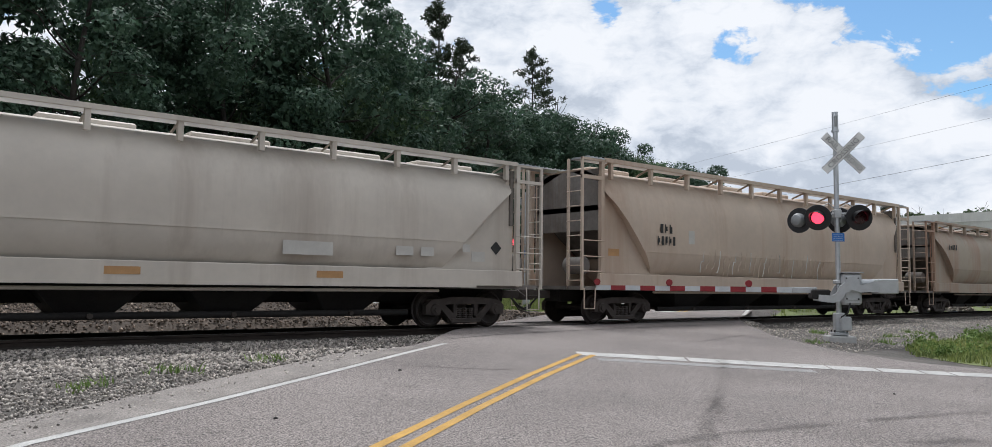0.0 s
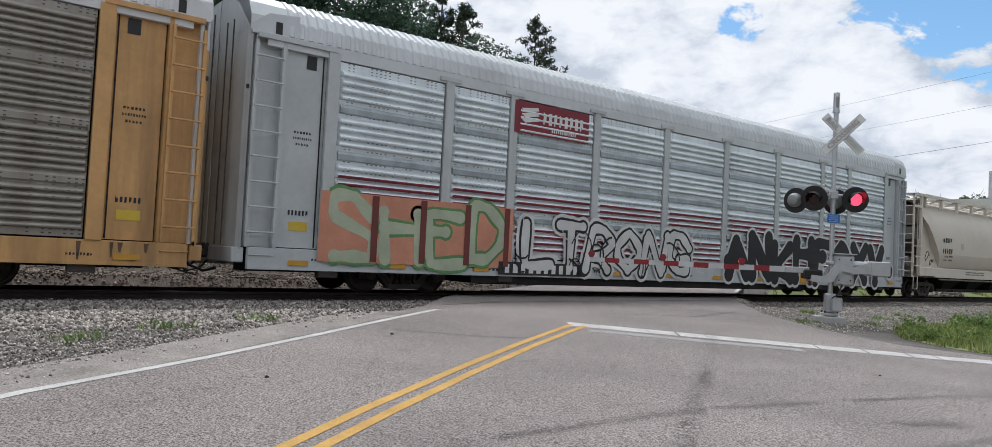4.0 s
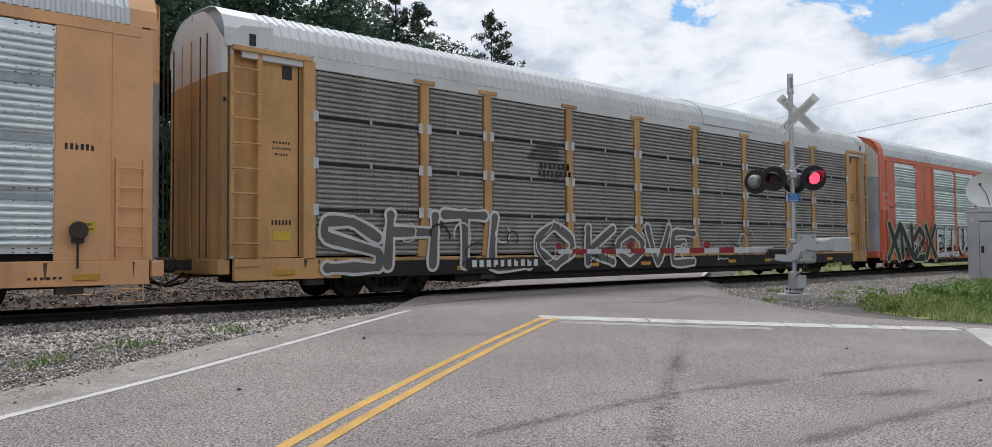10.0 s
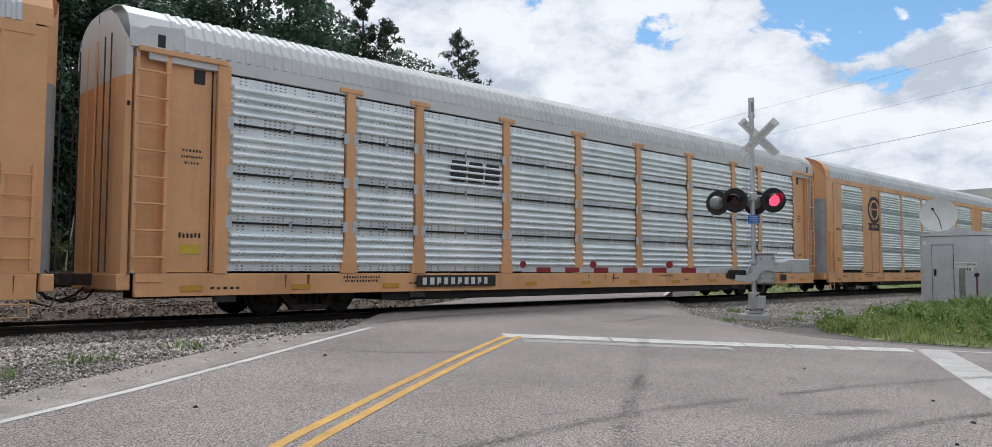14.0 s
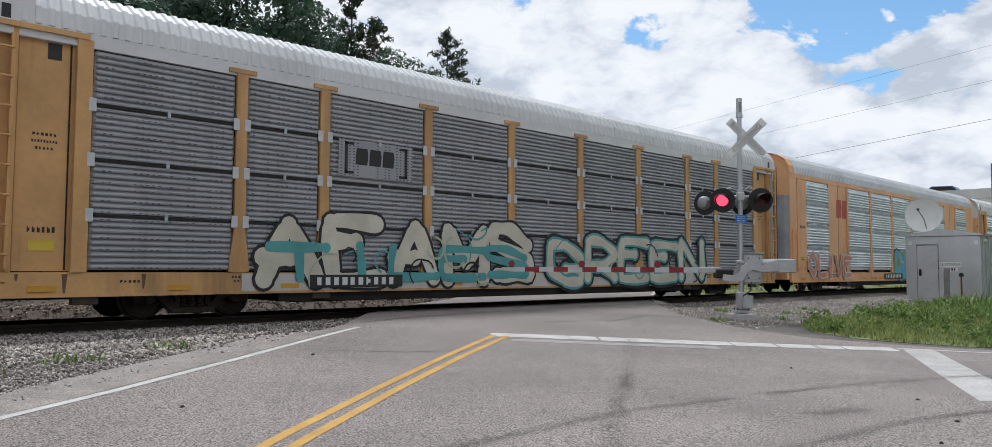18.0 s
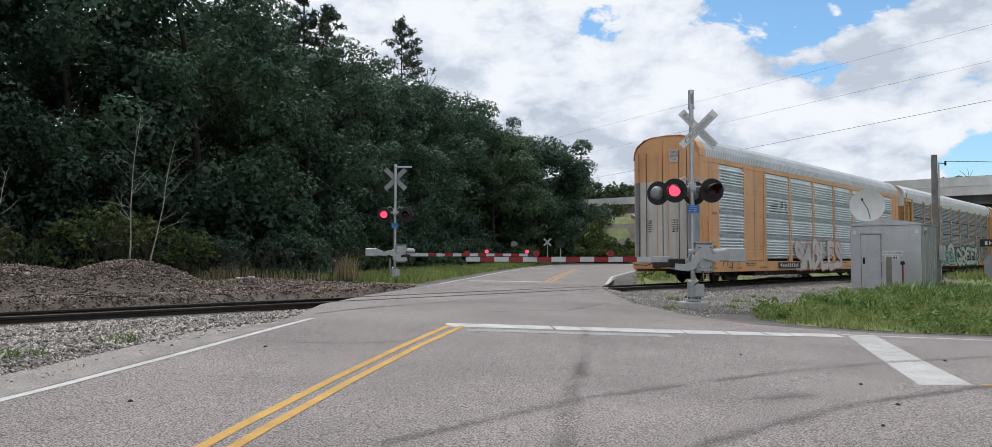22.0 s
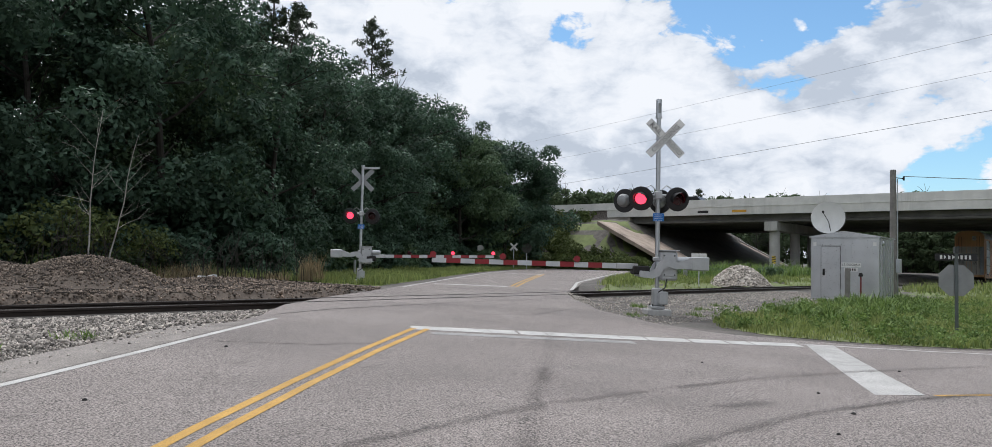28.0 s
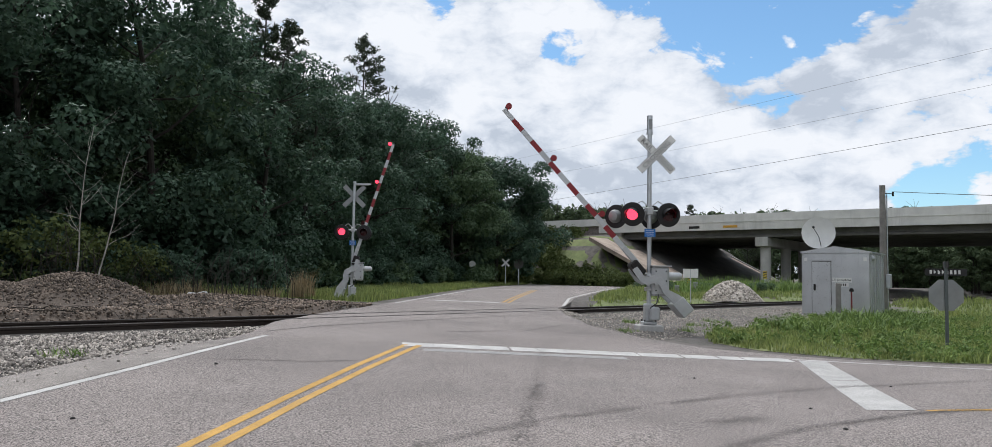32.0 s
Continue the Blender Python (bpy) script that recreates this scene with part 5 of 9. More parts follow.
def rib(zc, d, ledge):
    """Heights and depths of one rolled rib: sharp underside, short face, sloping top."""
    return [(zc - 0.042, 0.0), (zc - 0.026, d * 0.9), (zc - 0.006, d), (zc + 0.004, d), (zc + 0.004 + ledge * 0.35, d * 0.78), (zc + 0.004 + ledge, 0.0)]


def corrugated(x0, x1, z0, z1, ribs, d, ledge):
    """A flat sheet with rolled level ribs at given heights."""
    b = Build()
    rows = [(z0, 0.0)]
    for zc in sorted(ribs):
        rows += rib(zc, d, ledge)
    rows.append((z1, 0.0))
    b.sheet([[(x0, 0.0, z), (x0 + 0.05, -q, z), (x1 - 0.05, -q, z), (x1, 0.0, z)] for z, q in rows], 0, 0.012, (0, 1, 0))
    return b


def ribs_at(zp0, zp1, fracs):
    h = (zp1 - zp0) / 4
    return [zp0 + h * (i + f) for i in range(4) for f in fracs]


A_RIBS = (0.17, 0.295, 0.42, 0.545, 0.67, 0.795)
C_RIBS = (0.24, 0.405, 0.57, 0.735)
B_RIBS = (0.22, 0.39, 0.56, 0.73)
FINE_RIBS = tuple(0.07 + 0.108 * i for i in range(9))


def ladder(n, width, height, r=0.014, rails=True):
    b = Build()
    if rails:
        b.box(-0.03, 0.03, -0.045, 0.03, 0, height).box(width - 0.03, width + 0.03, -0.045, 0.03, 0, height)
    for k in range(n):
        z = height * (k + 0.5) / n
        b.path([(0, 0, z), (0.0, -0.06, z), (width, -0.06, z), (width, 0, z)], r, 6)
    return b


WHEEL = Build().box(-0.05, 0.05, -0.092, -0.07, 0.20, 0.30).box(-0.05, 0.05, -0.092, -0.07, -0.30, -0.20).lathe([(0.455, 0.02), (0.455, 0.0), (0.42, -0.01), (0.40, -0.10), (0.36, -0.12), (0.33, -0.085), (0.16, -0.06), (0.13, -0.13), (0.06, -0.14)], (0, 0, 0), "y", 28).mesh("wheel", WHEELSTEEL, True)
AXLE = Build().tube((0, -0.75, 0), (0, 0.75, 0), 0.085, 12).mesh("axle", WHEELSTEEL, True)


def frame_mesh():
    b = Build()
    b.prism([(-1.15, 0.34), (-1.16, 0.55), (-1.02, 0.68), (-0.42, 0.75), (0.42, 0.75), (1.02, 0.68), (1.16, 0.55), (1.15, 0.34), (1.0, 0.34), (0.92, 0.52), (0.5, 0.58), (-0.5, 0.58), (-0.92, 0.52), (-1.0, 0.34)], "y", -0.09, 0.09)
    for s in (-1, 1):
        b.prism([(s * 0.80, 0.54), (s * 0.62, 0.56), (s * 0.30, 0.30), (s * 0.30, 0.16), (s * 0.42, 0.16)], "y", -0.085, 0.085)
        b.prism([(s * 0.26, 0.58), (s * 0.36, 0.58), (s * 0.36, 0.30), (s * 0.26, 0.30)], "y", -0.07, 0.07)
        b.lathe([(0.13, -0.14), (0.15, -0.10), (0.15, 0.08)], (s * 0.89, 0, 0.45), "y", 14)
        b.lathe([(0.07, -0.17), (0.07, -0.14)], (s * 0.89, 0, 0.45), "y", 8)
    b.box(-0.44, 0.44, -0.11, 0.11, 0.13, 0.25, chamfer=0.02)
    return b.mesh("side_frame", TRUCKSTEEL)


SIDEFRAME = frame_mesh()


def spring_mesh():
    b = Build()
    prof = []
    for j in range(5):
        prof += [(0.07, 0.25 + 0.05 * j), (0.086, 0.268 + 0.05 * j), (0.07, 0.29 + 0.05 * j)]
    return b.lathe(prof, (0, 0, 0), "z", 10).mesh("spring", TRUCKSTEEL)


SPRINGS = spring_mesh()


WHEELS = []


def truck(parent, x):
    t = part("truck", Build().box(-0.2, 0.2, -0.85, 0.85, 0.42, 0.62, chamfer=0.03), TRUCKSTEEL, parent, "two-axle truck with cast side frames", at=pose(x, 0, 0))
    for sy in (-1, 1):
        part("side_frame", SIDEFRAME, None, t, "grimy cast side frame", at=pose(0, sy * 1.0, 0, 0, 0, 0 if sy < 0 else 180))
        for q in (-0.17, 0.0, 0.17):
            part("spring", SPRINGS, None, t, at=pose(q, sy * 1.0, 0))
        for sx in (-0.89, 0.89):
            w = part("wheel", WHEEL, None, t, at=pose(sx, sy * 0.745, 0.455, 0, 0, 0 if sy < 0 else 180))
            WHEELS.append((parent, x + sx, w, 1 if sy < 0 else -1))
    for sx in (-0.89, 0.89):
        part("axle", AXLE, None, t, at=pose(sx, 0, 0.455))
    return t


def coupler(parent, x, d):
    c = part("coupler", Build().box(-0.1, 0.55, -0.10, 0.10, 0.70, 0.92, chamfer=0.02).box(0.50, 0.78, -0.16, 0.14, 0.66, 0.97, chamfer=0.05), TRUCKSTEEL, parent, "rusty knuckle coupler", at=pose(x, 0, 0, 0, 0, 0 if d > 0 else 180))
    part("uncoupling_lever", Build().path([(-0.05, -1.42, 0.98), (0.16, -1.38, 0.80), (0.18, -0.75, 0.76), (0.30, -0.25, 0.92)], 0.016, 6), TRUCKSTEEL, c, "bent uncoupling lever")
    part("brake_chain", Build().path([(-0.3, -0.75, 0.70), (-0.1, -0.80, 0.42), (0.2, -0.86, 0.34), (0.34, -0.7, 0.55)], 0.02, 6), TRUCKSTEEL, c, "slack brake chain")
    part("air_hose", Build().path([(0.0, -0.35, 0.72), (0.25, -0.38, 0.50), (0.52, -0.34, 0.40), (0.80, -0.22, 0.46)], 0.028, 7), BLACK, c, "drooping black air hose")
    return c


def decal(parent, name, build, mat, x, z, y=-SIDE - 0.075, label="", tilt=0):
    return part(name, build, mat, parent, label, at=pose(x, y, z, 0, tilt, 0))


def roof_mesh(L, w, z0, z1, mat, pitch=0.17, ends=0.0):
    """A rounded roof with ribs across it."""
    b = Build()
    arc = [(-w, z0), (-w + 0.03, z0 + 0.30), (-w + 0.18, z0 + 0.58), (-w + 0.50, z0 + 0.80), (-w * 0.45, z1 - 0.03), (0, z1)]
    arc = arc + [(-y, z) for y, z in arc[-2::-1]]
    rows = []
    n = round(L / pitch)
    for i in range(n):
        for q, lift in ((0.0, 0.0), (0.35, 0.0), (0.5, 0.035), (0.85, 0.035)):
            x = -L / 2 + L * (i + q) / n
            rows.append([(x, y * (1 + lift * 0.5), z + lift * (0.4 + 0.6 * (z - z0) / (z1 - z0))) for y, z in arc])
    rows.append([(L / 2, y, z) for y, z in arc])
    b.sheet(rows, 0)
    return b.mesh("roof", mat)


ROOFS = {}
CLIP = Build().box(-0.065, 0.065, -0.015, 0, -0.12, 0.12, chamfer=0.02).mesh('clip', ARMWHITE)
LATCH = Build().box(-0.03, 0.03, -0.02, 0.01, -0.06, 0.06).mesh('latch', PLAINGALV)
REFLECTOR = Build().box(-0.22, 0.22, -0.006, 0, -0.05, 0.05).mesh('reflector', AMBER)


def hoop(x0, x1, w, z0, z1, thick=0.02):
    """A curved cap over the roof's end."""
    b = Build()
    arc = [(-w, z0), (-w + 0.03, z0 + 0.30), (-w + 0.18, z0 + 0.58), (-w + 0.50, z0 + 0.80), (-w * 0.45, z1 - 0.03), (0, z1)]
    arc = arc + [(-y, z) for y, z in arc[-2::-1]]
    b.sheet([[(x0, y * 1.012, z + 0.045) for y, z in arc], [(x1, y * 1.012, z + 0.045) for y, z in arc]], 0, -thick, (0, 0, 1))
    return b


def end_door(L, w, z0, z1, half, mats, s, style):
    """One leaf of the folding end doors: three facets."""
    b = Build()
    if style == "round":
        pts = [(L / 2 - 0.10, half * w), (L / 2 + 0.05, half * (w - 0.16)), (L / 2 + 0.16, half * (w - 0.42)), (L / 2 + 0.20, half * 0.62), (L / 2 + 0.20, half * 0.02)]
    else:
        pts = [(L / 2 - 0.02, half * w), (L / 2 + 0.06, half * (w - 0.10)), (L / 2 + 0.12, half * (w - 0.50)), (L / 2 + 0.12, half * 0.62), (L / 2 + 0.12, half * 0.02)]
    low = z0 + (z1 - z0) * (0.78 if style == "round" else 0.87)

    def top(y):
        a = abs(y) / w
        return z1 + 0.86 * (1 - a ** 3.2) + 0.02
    rows = [[(x, y, z0) for x, y in pts], [(x, y, low) for x, y in pts], [(x, y, top(y)) for x, y in pts]]
    b.sheet([r[:3] for r in rows[:2]], 2, 0.0)
    b.sheet([r[2:] for r in rows[:2]], 0, 0.0)
    b.sheet(rows[1:], 1, 0.0)
    return b


def autorack(name, label, style, frame, screen, roofmat, doors, k, extras):
    """A closed car-carrier. style A: tall single screens and two blank bays; B: screens in four tiers and end ladders; C: B ends with tall screens."""
    c = thing(name, label, "freight car", group="cars of the passing train")
    L = 27.3 if style == "A" else 28.2
    z_sill0, z_sill1, z_eave = 0.50, 0.93, 5.15
    zp0, zp1 = (1.06, 4.95) if style == "A" else (0.96, 4.90)
    # solid dark block stands in for the shade inside the hollow car
    part("core", Build().box(-L / 2 + 0.25, L / 2 - 0.25, -SIDE + 0.12, SIDE - 0.12, z_sill1, z_eave), DARKSTEEL, c, "dark block in place of the shaded hollow behind the screens")
    part("center_sill", Build().box(-L / 2 + 0.6, L / 2 - 0.6, -0.35, 0.35, 0.42, 0.62), DARKSTEEL, c, "black centre sill")
    part("floor_beam", Build().box(-7.8, 7.8, -1.1, 1.1, 0.28, 0.42), DARKSTEEL, c, "black floor beam")
    part("floor", Build().box(-L / 2 + 0.3, L / 2 - 0.3, -SIDE + 0.05, SIDE - 0.05, 0.62, 0.92), DARKSTEEL, c, "dark car floor")
    key = (style, roofmat.name)
    if key not in ROOFS:
        ROOFS[key] = roof_mesh(L - (1.0 if style == "A" else 1.3), SIDE + 0.03, z_eave + 0.02, 6.07, roofmat, 0.16 if style == "A" else 0.21)
    part("roof", ROOFS[key], None, c, "rounded corrugated metal roof")
    for d in (-1, 1):
        xa, xb = (L / 2 - 0.55, L / 2 - 0.03) if style == "A" else (L / 2 - 0.72, L / 2 + 0.05)
        part("roof_end_cap", hoop(d * xa, d * xb, SIDE + 0.01, z_eave, 6.07), frame if style == "A" else roofmat, c, "curved end cap of the roof")
        arc = [(-SIDE, 0.93), (-SIDE, z_eave), (-SIDE + 0.03, z_eave + 0.30), (-SIDE + 0.18, z_eave + 0.58), (-SIDE + 0.50, z_eave + 0.80), (-SIDE * 0.45, 6.06), (0, 6.09)]
        arc = arc + [(-y, z) for y, z in arc[-2::-1]]
        part("end_wall", Build().prism(arc, "x", d * (L / 2 - 0.12) - 0.03, d * (L / 2 - 0.12) + 0.03), frame if style == "A" else roofmat, c, "closed end wall under the roof")
        for half in (-1, 1):
            b = end_door(L, SIDE, z_sill1 - 0.05, z_eave, half, None, d, "round" if style == "A" else "flat")
            dr = part("end_door", b, doors + [DOORSILVER if style == "A" and doors[0] is BOXWHITE else doors[0]], c, "folding end door leaf", at=pose(0, 0, 0, 0, 0, 0 if d > 0 else 180))
            for q in (0.25, 0.75, 1.1):
                part("door_bar", Build().tube((L / 2 + 0.23, half * q, 0.95), (L / 2 + 0.23, half * q, 5.4), 0.014, 6), TRUCKSTEEL if q > 0.3 else frame, dr, "upright locking bar")
        part("end_sill", Build().box(d * (L / 2 + 0.02) - 0.12, d * (L / 2 + 0.02) + 0.12, -SIDE + 0.03, SIDE - 0.03, 0.62, 0.92, chamfer=0.02), frame, c, "end sill")
        coupler(c, d * (L / 2 + 0.05), d)
        truck(c, d * 10.06)
    tiers = 4
    for s in (0, 1):
        rot = pose(0, 0, 0, 0, 0, 180 * s)
        # dark strip added in place of the shadow on the sill's lower flange
        part("sill_skirt", Build().box(-8.4, 8.4, -SIDE + 0.04, -SIDE + 0.14, 0.32, z_sill0 + 0.02), DARKSTEEL, c, "dark strip for the shadowed flange below the sill", at=rot)
        part("side_sill", Build().box(-L / 2 + 0.15, L / 2 - 0.15, -SIDE - 0.05, -SIDE + 0.06, z_sill0, z_sill1, chamfer=0.012).box(-L / 2 + 0.15, L / 2 - 0.15, -SIDE - 0.075, -SIDE - 0.05, z_sill0, z_sill0 + 0.05), frame, c, "painted side sill", at=rot)
        part("top_rail", Build().box(-L / 2 + 0.3, L / 2 - 0.3, -SIDE - 0.045, -SIDE + 0.05, zp1 + 0.02, z_eave + 0.03, chamfer=0.008), frame if style == "A" else roofmat, c, "top rail below the roof", at=rot)
        if style == "A":
            bays = []
            x = -L / 2 + 1.70
            bays.append(("screen", x, x + 2.33))
            x += 2.40
            bays.append(("blank", x, x + 2.02))
            x += 2.10
            w = (-2 * x - 0.10 * 4) / 5
            for i in range(5):
                bays.append(("screen", x, x + w - 0.13 if i < 4 else x + w))
                x += w + 0.10
            bays += [("blank", -b, -a) for q, a, b in bays[1:2]] + [("screen", -b, -a) for q, a, b in bays[0:1]]
            edges = sorted(bays, key=lambda q: q[1])
            for q, a, b in edges:
                if q == "screen":
                    h = zp1 - zp0
                    sp = part("screen_panel", corrugated(a, b, zp0, zp1, ribs_at(zp0, zp1, A_RIBS), 0.075, 0.070), screen, c, "ribbed perforated metal screen", at=rot @ pose(0, -SIDE - 0.012, 0))
                    for f in (0.25, 0.5, 0.75):
                        part("plain_band", Build().prism([(-0.006, zp0 + h * f - 0.09), (-0.045, zp0 + h * f - 0.07), (-0.05, zp0 + h * f + 0.03), (-0.006, zp0 + h * f + 0.09)], "x", a + 0.03, b - 0.03), PLAINGALV, sp, "plain band across the screen")
                else:
                    bp = part("blank_panel", Build().box(a, b, -SIDE - 0.03, -SIDE + 0.03, zp0 - 0.1, zp1 + 0.05, chamfer=0.006), frame, c, "blank painted panel with rows of rivets", at=rot)
                    rv = Build()
                    for fx in (0.16, 0.40, 0.60, 0.84):
                        for z in (1.45, 1.6, 1.75, 2.9, 3.05, 3.9, 4.05):
                            rv.box(a + (b - a) * fx - 0.02, a + (b - a) * fx + 0.02, -SIDE - 0.036, -SIDE - 0.03, z - 0.012, z + 0.012)
                    rv.box((a + b) / 2 - 0.008, (a + b) / 2 + 0.008, -SIDE - 0.034, -SIDE - 0.03, zp0, zp1)
                    part("rivet_rows", rv, DARKSTEEL, bp, "rows of dark rivets")
            for (q0, a0, b0), (q1, a1, b1) in zip(edges, edges[1:]):
                m = (b0 + a1) / 2
                hw = 0.10
                prof = [(m - hw, 0.93), (m - hw * 2.1, 0.95), (m - hw * 2.0, 1.10), (m - hw * 0.95, 1.95), (m - hw * 0.9, 5.02), (m + hw * 0.9, 5.02), (m + hw * 0.95, 1.95), (m + hw * 2.0, 1.10), (m + hw * 2.1, 0.95), (m + hw, 0.93)]
                part("post", Build().prism(prof, "y", -SIDE - 0.07, -SIDE + 0.02), frame, c, "side post flaring at its foot", at=rot)
            for e in (-1, 1):
                xa, xb = sorted((e * (L / 2 - 0.10), e * (L / 2 - 1.70)))
                ep = part("corner_panel", Build().box(xa, xb, -SIDE - 0.03, -SIDE + 0.03, 0.93, z_eave, chamfer=0.01), frame, c, "solid painted corner panel", at=rot)
                part("panel_seam", Build().box(e * (L / 2 - 0.78) - 0.02, e * (L / 2 - 0.78) + 0.02, -SIDE - 0.05, -SIDE - 0.02, 0.95, 5.0), frame, ep, "upright seam")
                part("label_plate", Build().box(e * (L / 2 - 1.25) - 0.2, e * (L / 2 - 1.25) + 0.2, -SIDE - 0.036, -SIDE - 0.031, 1.42, 1.62), LABELYELLOW, ep, "yellow warning label")
                part("label_lines", bars(8, 0.04, 0.3, 0.002, 3), INK, ep, at=pose(e * (L / 2 - 1.25), -SIDE - 0.0365, 1.56))
                part("label_lines", bars(11, 0.04, 0.34, 0.002, 5), INK, ep, at=pose(e * (L / 2 - 1.25), -SIDE - 0.0365, 1.48))
                part("stencil", bars(6, 0.11, 0.5, 0.002, k), INK, ep, at=pose(e * (L / 2 - 1.3), -SIDE - 0.032, 2.9))
                part("ladder", ladder(5, 0.46, 1.75), frame, c, "short side ladder", at=rot @ pose(e * (L / 2 - 0.48) - 0.23, -SIDE - 0.05, 1.0))
                part("step", Build().path([(0, 0, 0), (0.0, -0.02, -0.42), (0.44, -0.02, -0.42), (0.44, 0, 0)], 0.016).tube((0, -0.02, -0.2), (0.44, -0.02, -0.2), 0.014), frame, c, "stirrup step", at=rot @ pose(e * (L / 2 - 0.48) - 0.22, -SIDE - 0.03, 0.62))
            part("hand_brake", Build().box(-0.10, 0.10, -0.10, 0, -0.12, 0.16, chamfer=0.02).lathe([(0.14, -0.14), (0.16, -0.12), (0.14, -0.10)], (0, 0, 0.1), "y", 14).tube((0, -0.06, -0.1), (0, -0.06, -0.55), 0.02), TRUCKSTEEL, c, "rusty hand-brake gear", at=rot @ pose(L / 2 - 1.35, -SIDE - 0.05, 1.35))
        else:
            narrow, wide, gap = 1.68, 2.68, 0.28
            order = [wide, narrow, wide, wide, wide, wide, wide, narrow, wide] if style == "B" else [wide, narrow, wide, wide, wide, wide, wide, narrow, wide]
            total = sum(order) + gap * (len(order) - 1)
            x = -total / 2
            edges = []
            for w in order:
                edges.append((x, x + w))
                x += w + gap
            for a, b in edges:
                if style == "B":
                    h = (zp1 - zp0) / tiers
                    for i in range(tiers):
                        za = zp0 + h * i
                        part("screen_panel", corrugated(a, b, za + 0.015, za + h - 0.02, [za + h * f for f in (FINE_RIBS if screen in (SCREENDARK, SCREENGREY) else B_RIBS)], 0.045 if screen in (SCREENDARK, SCREENGREY) else 0.078, 0.058 if screen in (SCREENDARK, SCREENGREY) else 0.095), screen, c, "ribbed perforated metal screen", at=rot @ pose(0, -SIDE - 0.008, 0))
                        if i:
                            for q in (a - 0.02, b + 0.02):
                                part("clip", CLIP, None, c, "pale fixing clip", at=rot @ pose(q, -SIDE - 0.07, za))
                            part("tier_gap", Build().box(a, b, -SIDE - 0.062, -SIDE - 0.03, za - 0.024, za + 0.018), DARKSTEEL, c, "dark gap between two tiers of screens", at=rot)
                            part("latch", LATCH, None, c, "small latch between the screens", at=rot @ pose((a + b) / 2, -SIDE - 0.063, za))
                else:
                    h = zp1 - zp0
                    sp = part("screen_panel", corrugated(a, b, zp0, zp1, ribs_at(zp0, zp1, A_RIBS if screen is SCREENBROWN else C_RIBS), 0.078, 0.070 if screen is SCREENBROWN else 0.095), screen, c, "ribbed perforated metal screen", at=rot @ pose(0, -SIDE - 0.012, 0))
                    st = Build()
                    for i_, f in () if frame is not GREYPAINT else ((0, 0.24), (0, 0.405), (0, 0.57), (0, 0.735), (1, 0.24), (1, 0.405), (1, 0.57)):
                        q_ = rib(zp0 + h / 4 * (i_ + f), 0.083, 0.054)
                        st.sheet([[(a + 0.05, -d_, z_), (b - 0.05, -d_, z_)] for z_, d_ in q_])
                    for f in (0.25, 0.5, 0.75):
                        part("plain_band", Build().prism([(-0.012, zp0 + h * f - 0.10), (-0.05, zp0 + h * f - 0.075), (-0.055, zp0 + h * f + 0.03), (-0.012, zp0 + h * f + 0.10)], "x", a + 0.03, b - 0.03), SCREENBROWN if screen is SCREENBROWN else PLAINGALV, sp, "plain raised band across the screen")
                    if frame is GREYPAINT:
                        part("red_stripe", st, MAROON, sp, "dark red painted ribs")
            for (a0, b0), (a1, b1) in zip(edges, edges[1:]):
                m, hw = (b0 + a1) / 2, 0.115
                prof = [(m - hw * 1.1, 0.93), (m - hw * 1.9, 0.95), (m - hw * 1.7, 1.25), (m - hw, 1.75), (m - hw, 5.02), (m + hw, 5.02), (m + hw, 1.75), (m + hw * 1.7, 1.25), (m + hw * 1.9, 0.95), (m + hw * 1.1, 0.93)]
                part("post", Build().prism(prof, "y", -SIDE - 0.07, -SIDE + 0.02), frame, c, "side post flaring at its foot", at=rot)
                part("post_cap", Build().box(m - 0.30, m + 0.30, -SIDE - 0.085, -SIDE - 0.04, 4.97, 5.06), frame, c, "small cap on the post", at=rot)
            for e in (-1, 1):
                xo, xi = L / 2, total / 2
                for m in (xi + 0.16,):
                    prof = [(e * m - 0.13, 0.93), (e * m - 0.13, 5.05), (e * m + 0.13, 5.05), (e * m + 0.13, 0.93)]
                    part("post", Build().prism(prof, "y", -SIDE - 0.08, -SIDE + 0.02), frame, c, "end post", at=rot)
                xa, xb = sorted((e * (xi + 0.28), e * (xo - 0.75)))
                rp_ = part("recess_panel", Build().box(xa, xb, -SIDE + 0.05, -SIDE + 0.10, 0.95, 5.0), frame, c, "recessed painted end panel", at=rot)
                part("label_plate", Build().box((xa + xb) / 2 - 0.2, (xa + xb) / 2 + 0.2, -SIDE + 0.040, -SIDE + 0.047, 1.30, 1.48), LABELYELLOW, rp_, "yellow warning label")
                for q, (n_, w_) in enumerate(((6, 0.4), (9, 0.42), (5, 0.3))):
                    part("stencil", bars(n_, 0.05, w_, 0.002, q), INK, rp_, at=pose((xa + xb) / 2, -SIDE + 0.047, 3.3 - 0.12 * q))
                part("stencil", bars(6, 0.10, 0.46, 0.002, k), INK, rp_, at=pose((xa + xb) / 2, -SIDE + 0.047, 1.66))
                xa, xb = sorted((e * (xo - 0.68), e * (xo - 0.02)))
                part("corner_panel", Build().box(xa, xb, -SIDE + 0.10, -SIDE + 0.15, 0.93, z_eave - 0.05, chamfer=0.01), frame, c, "painted corner panel behind the ladder", at=rot)
                part("corner_post", Build().box(min(e * (xo - 0.72), e * (xo - 0.64)), max(e * (xo - 0.72), e * (xo - 0.64)), -SIDE - 0.05, -SIDE + 0.12, 0.93, z_eave - 0.05), frame, c, "upright edge of the ladder recess", at=rot)
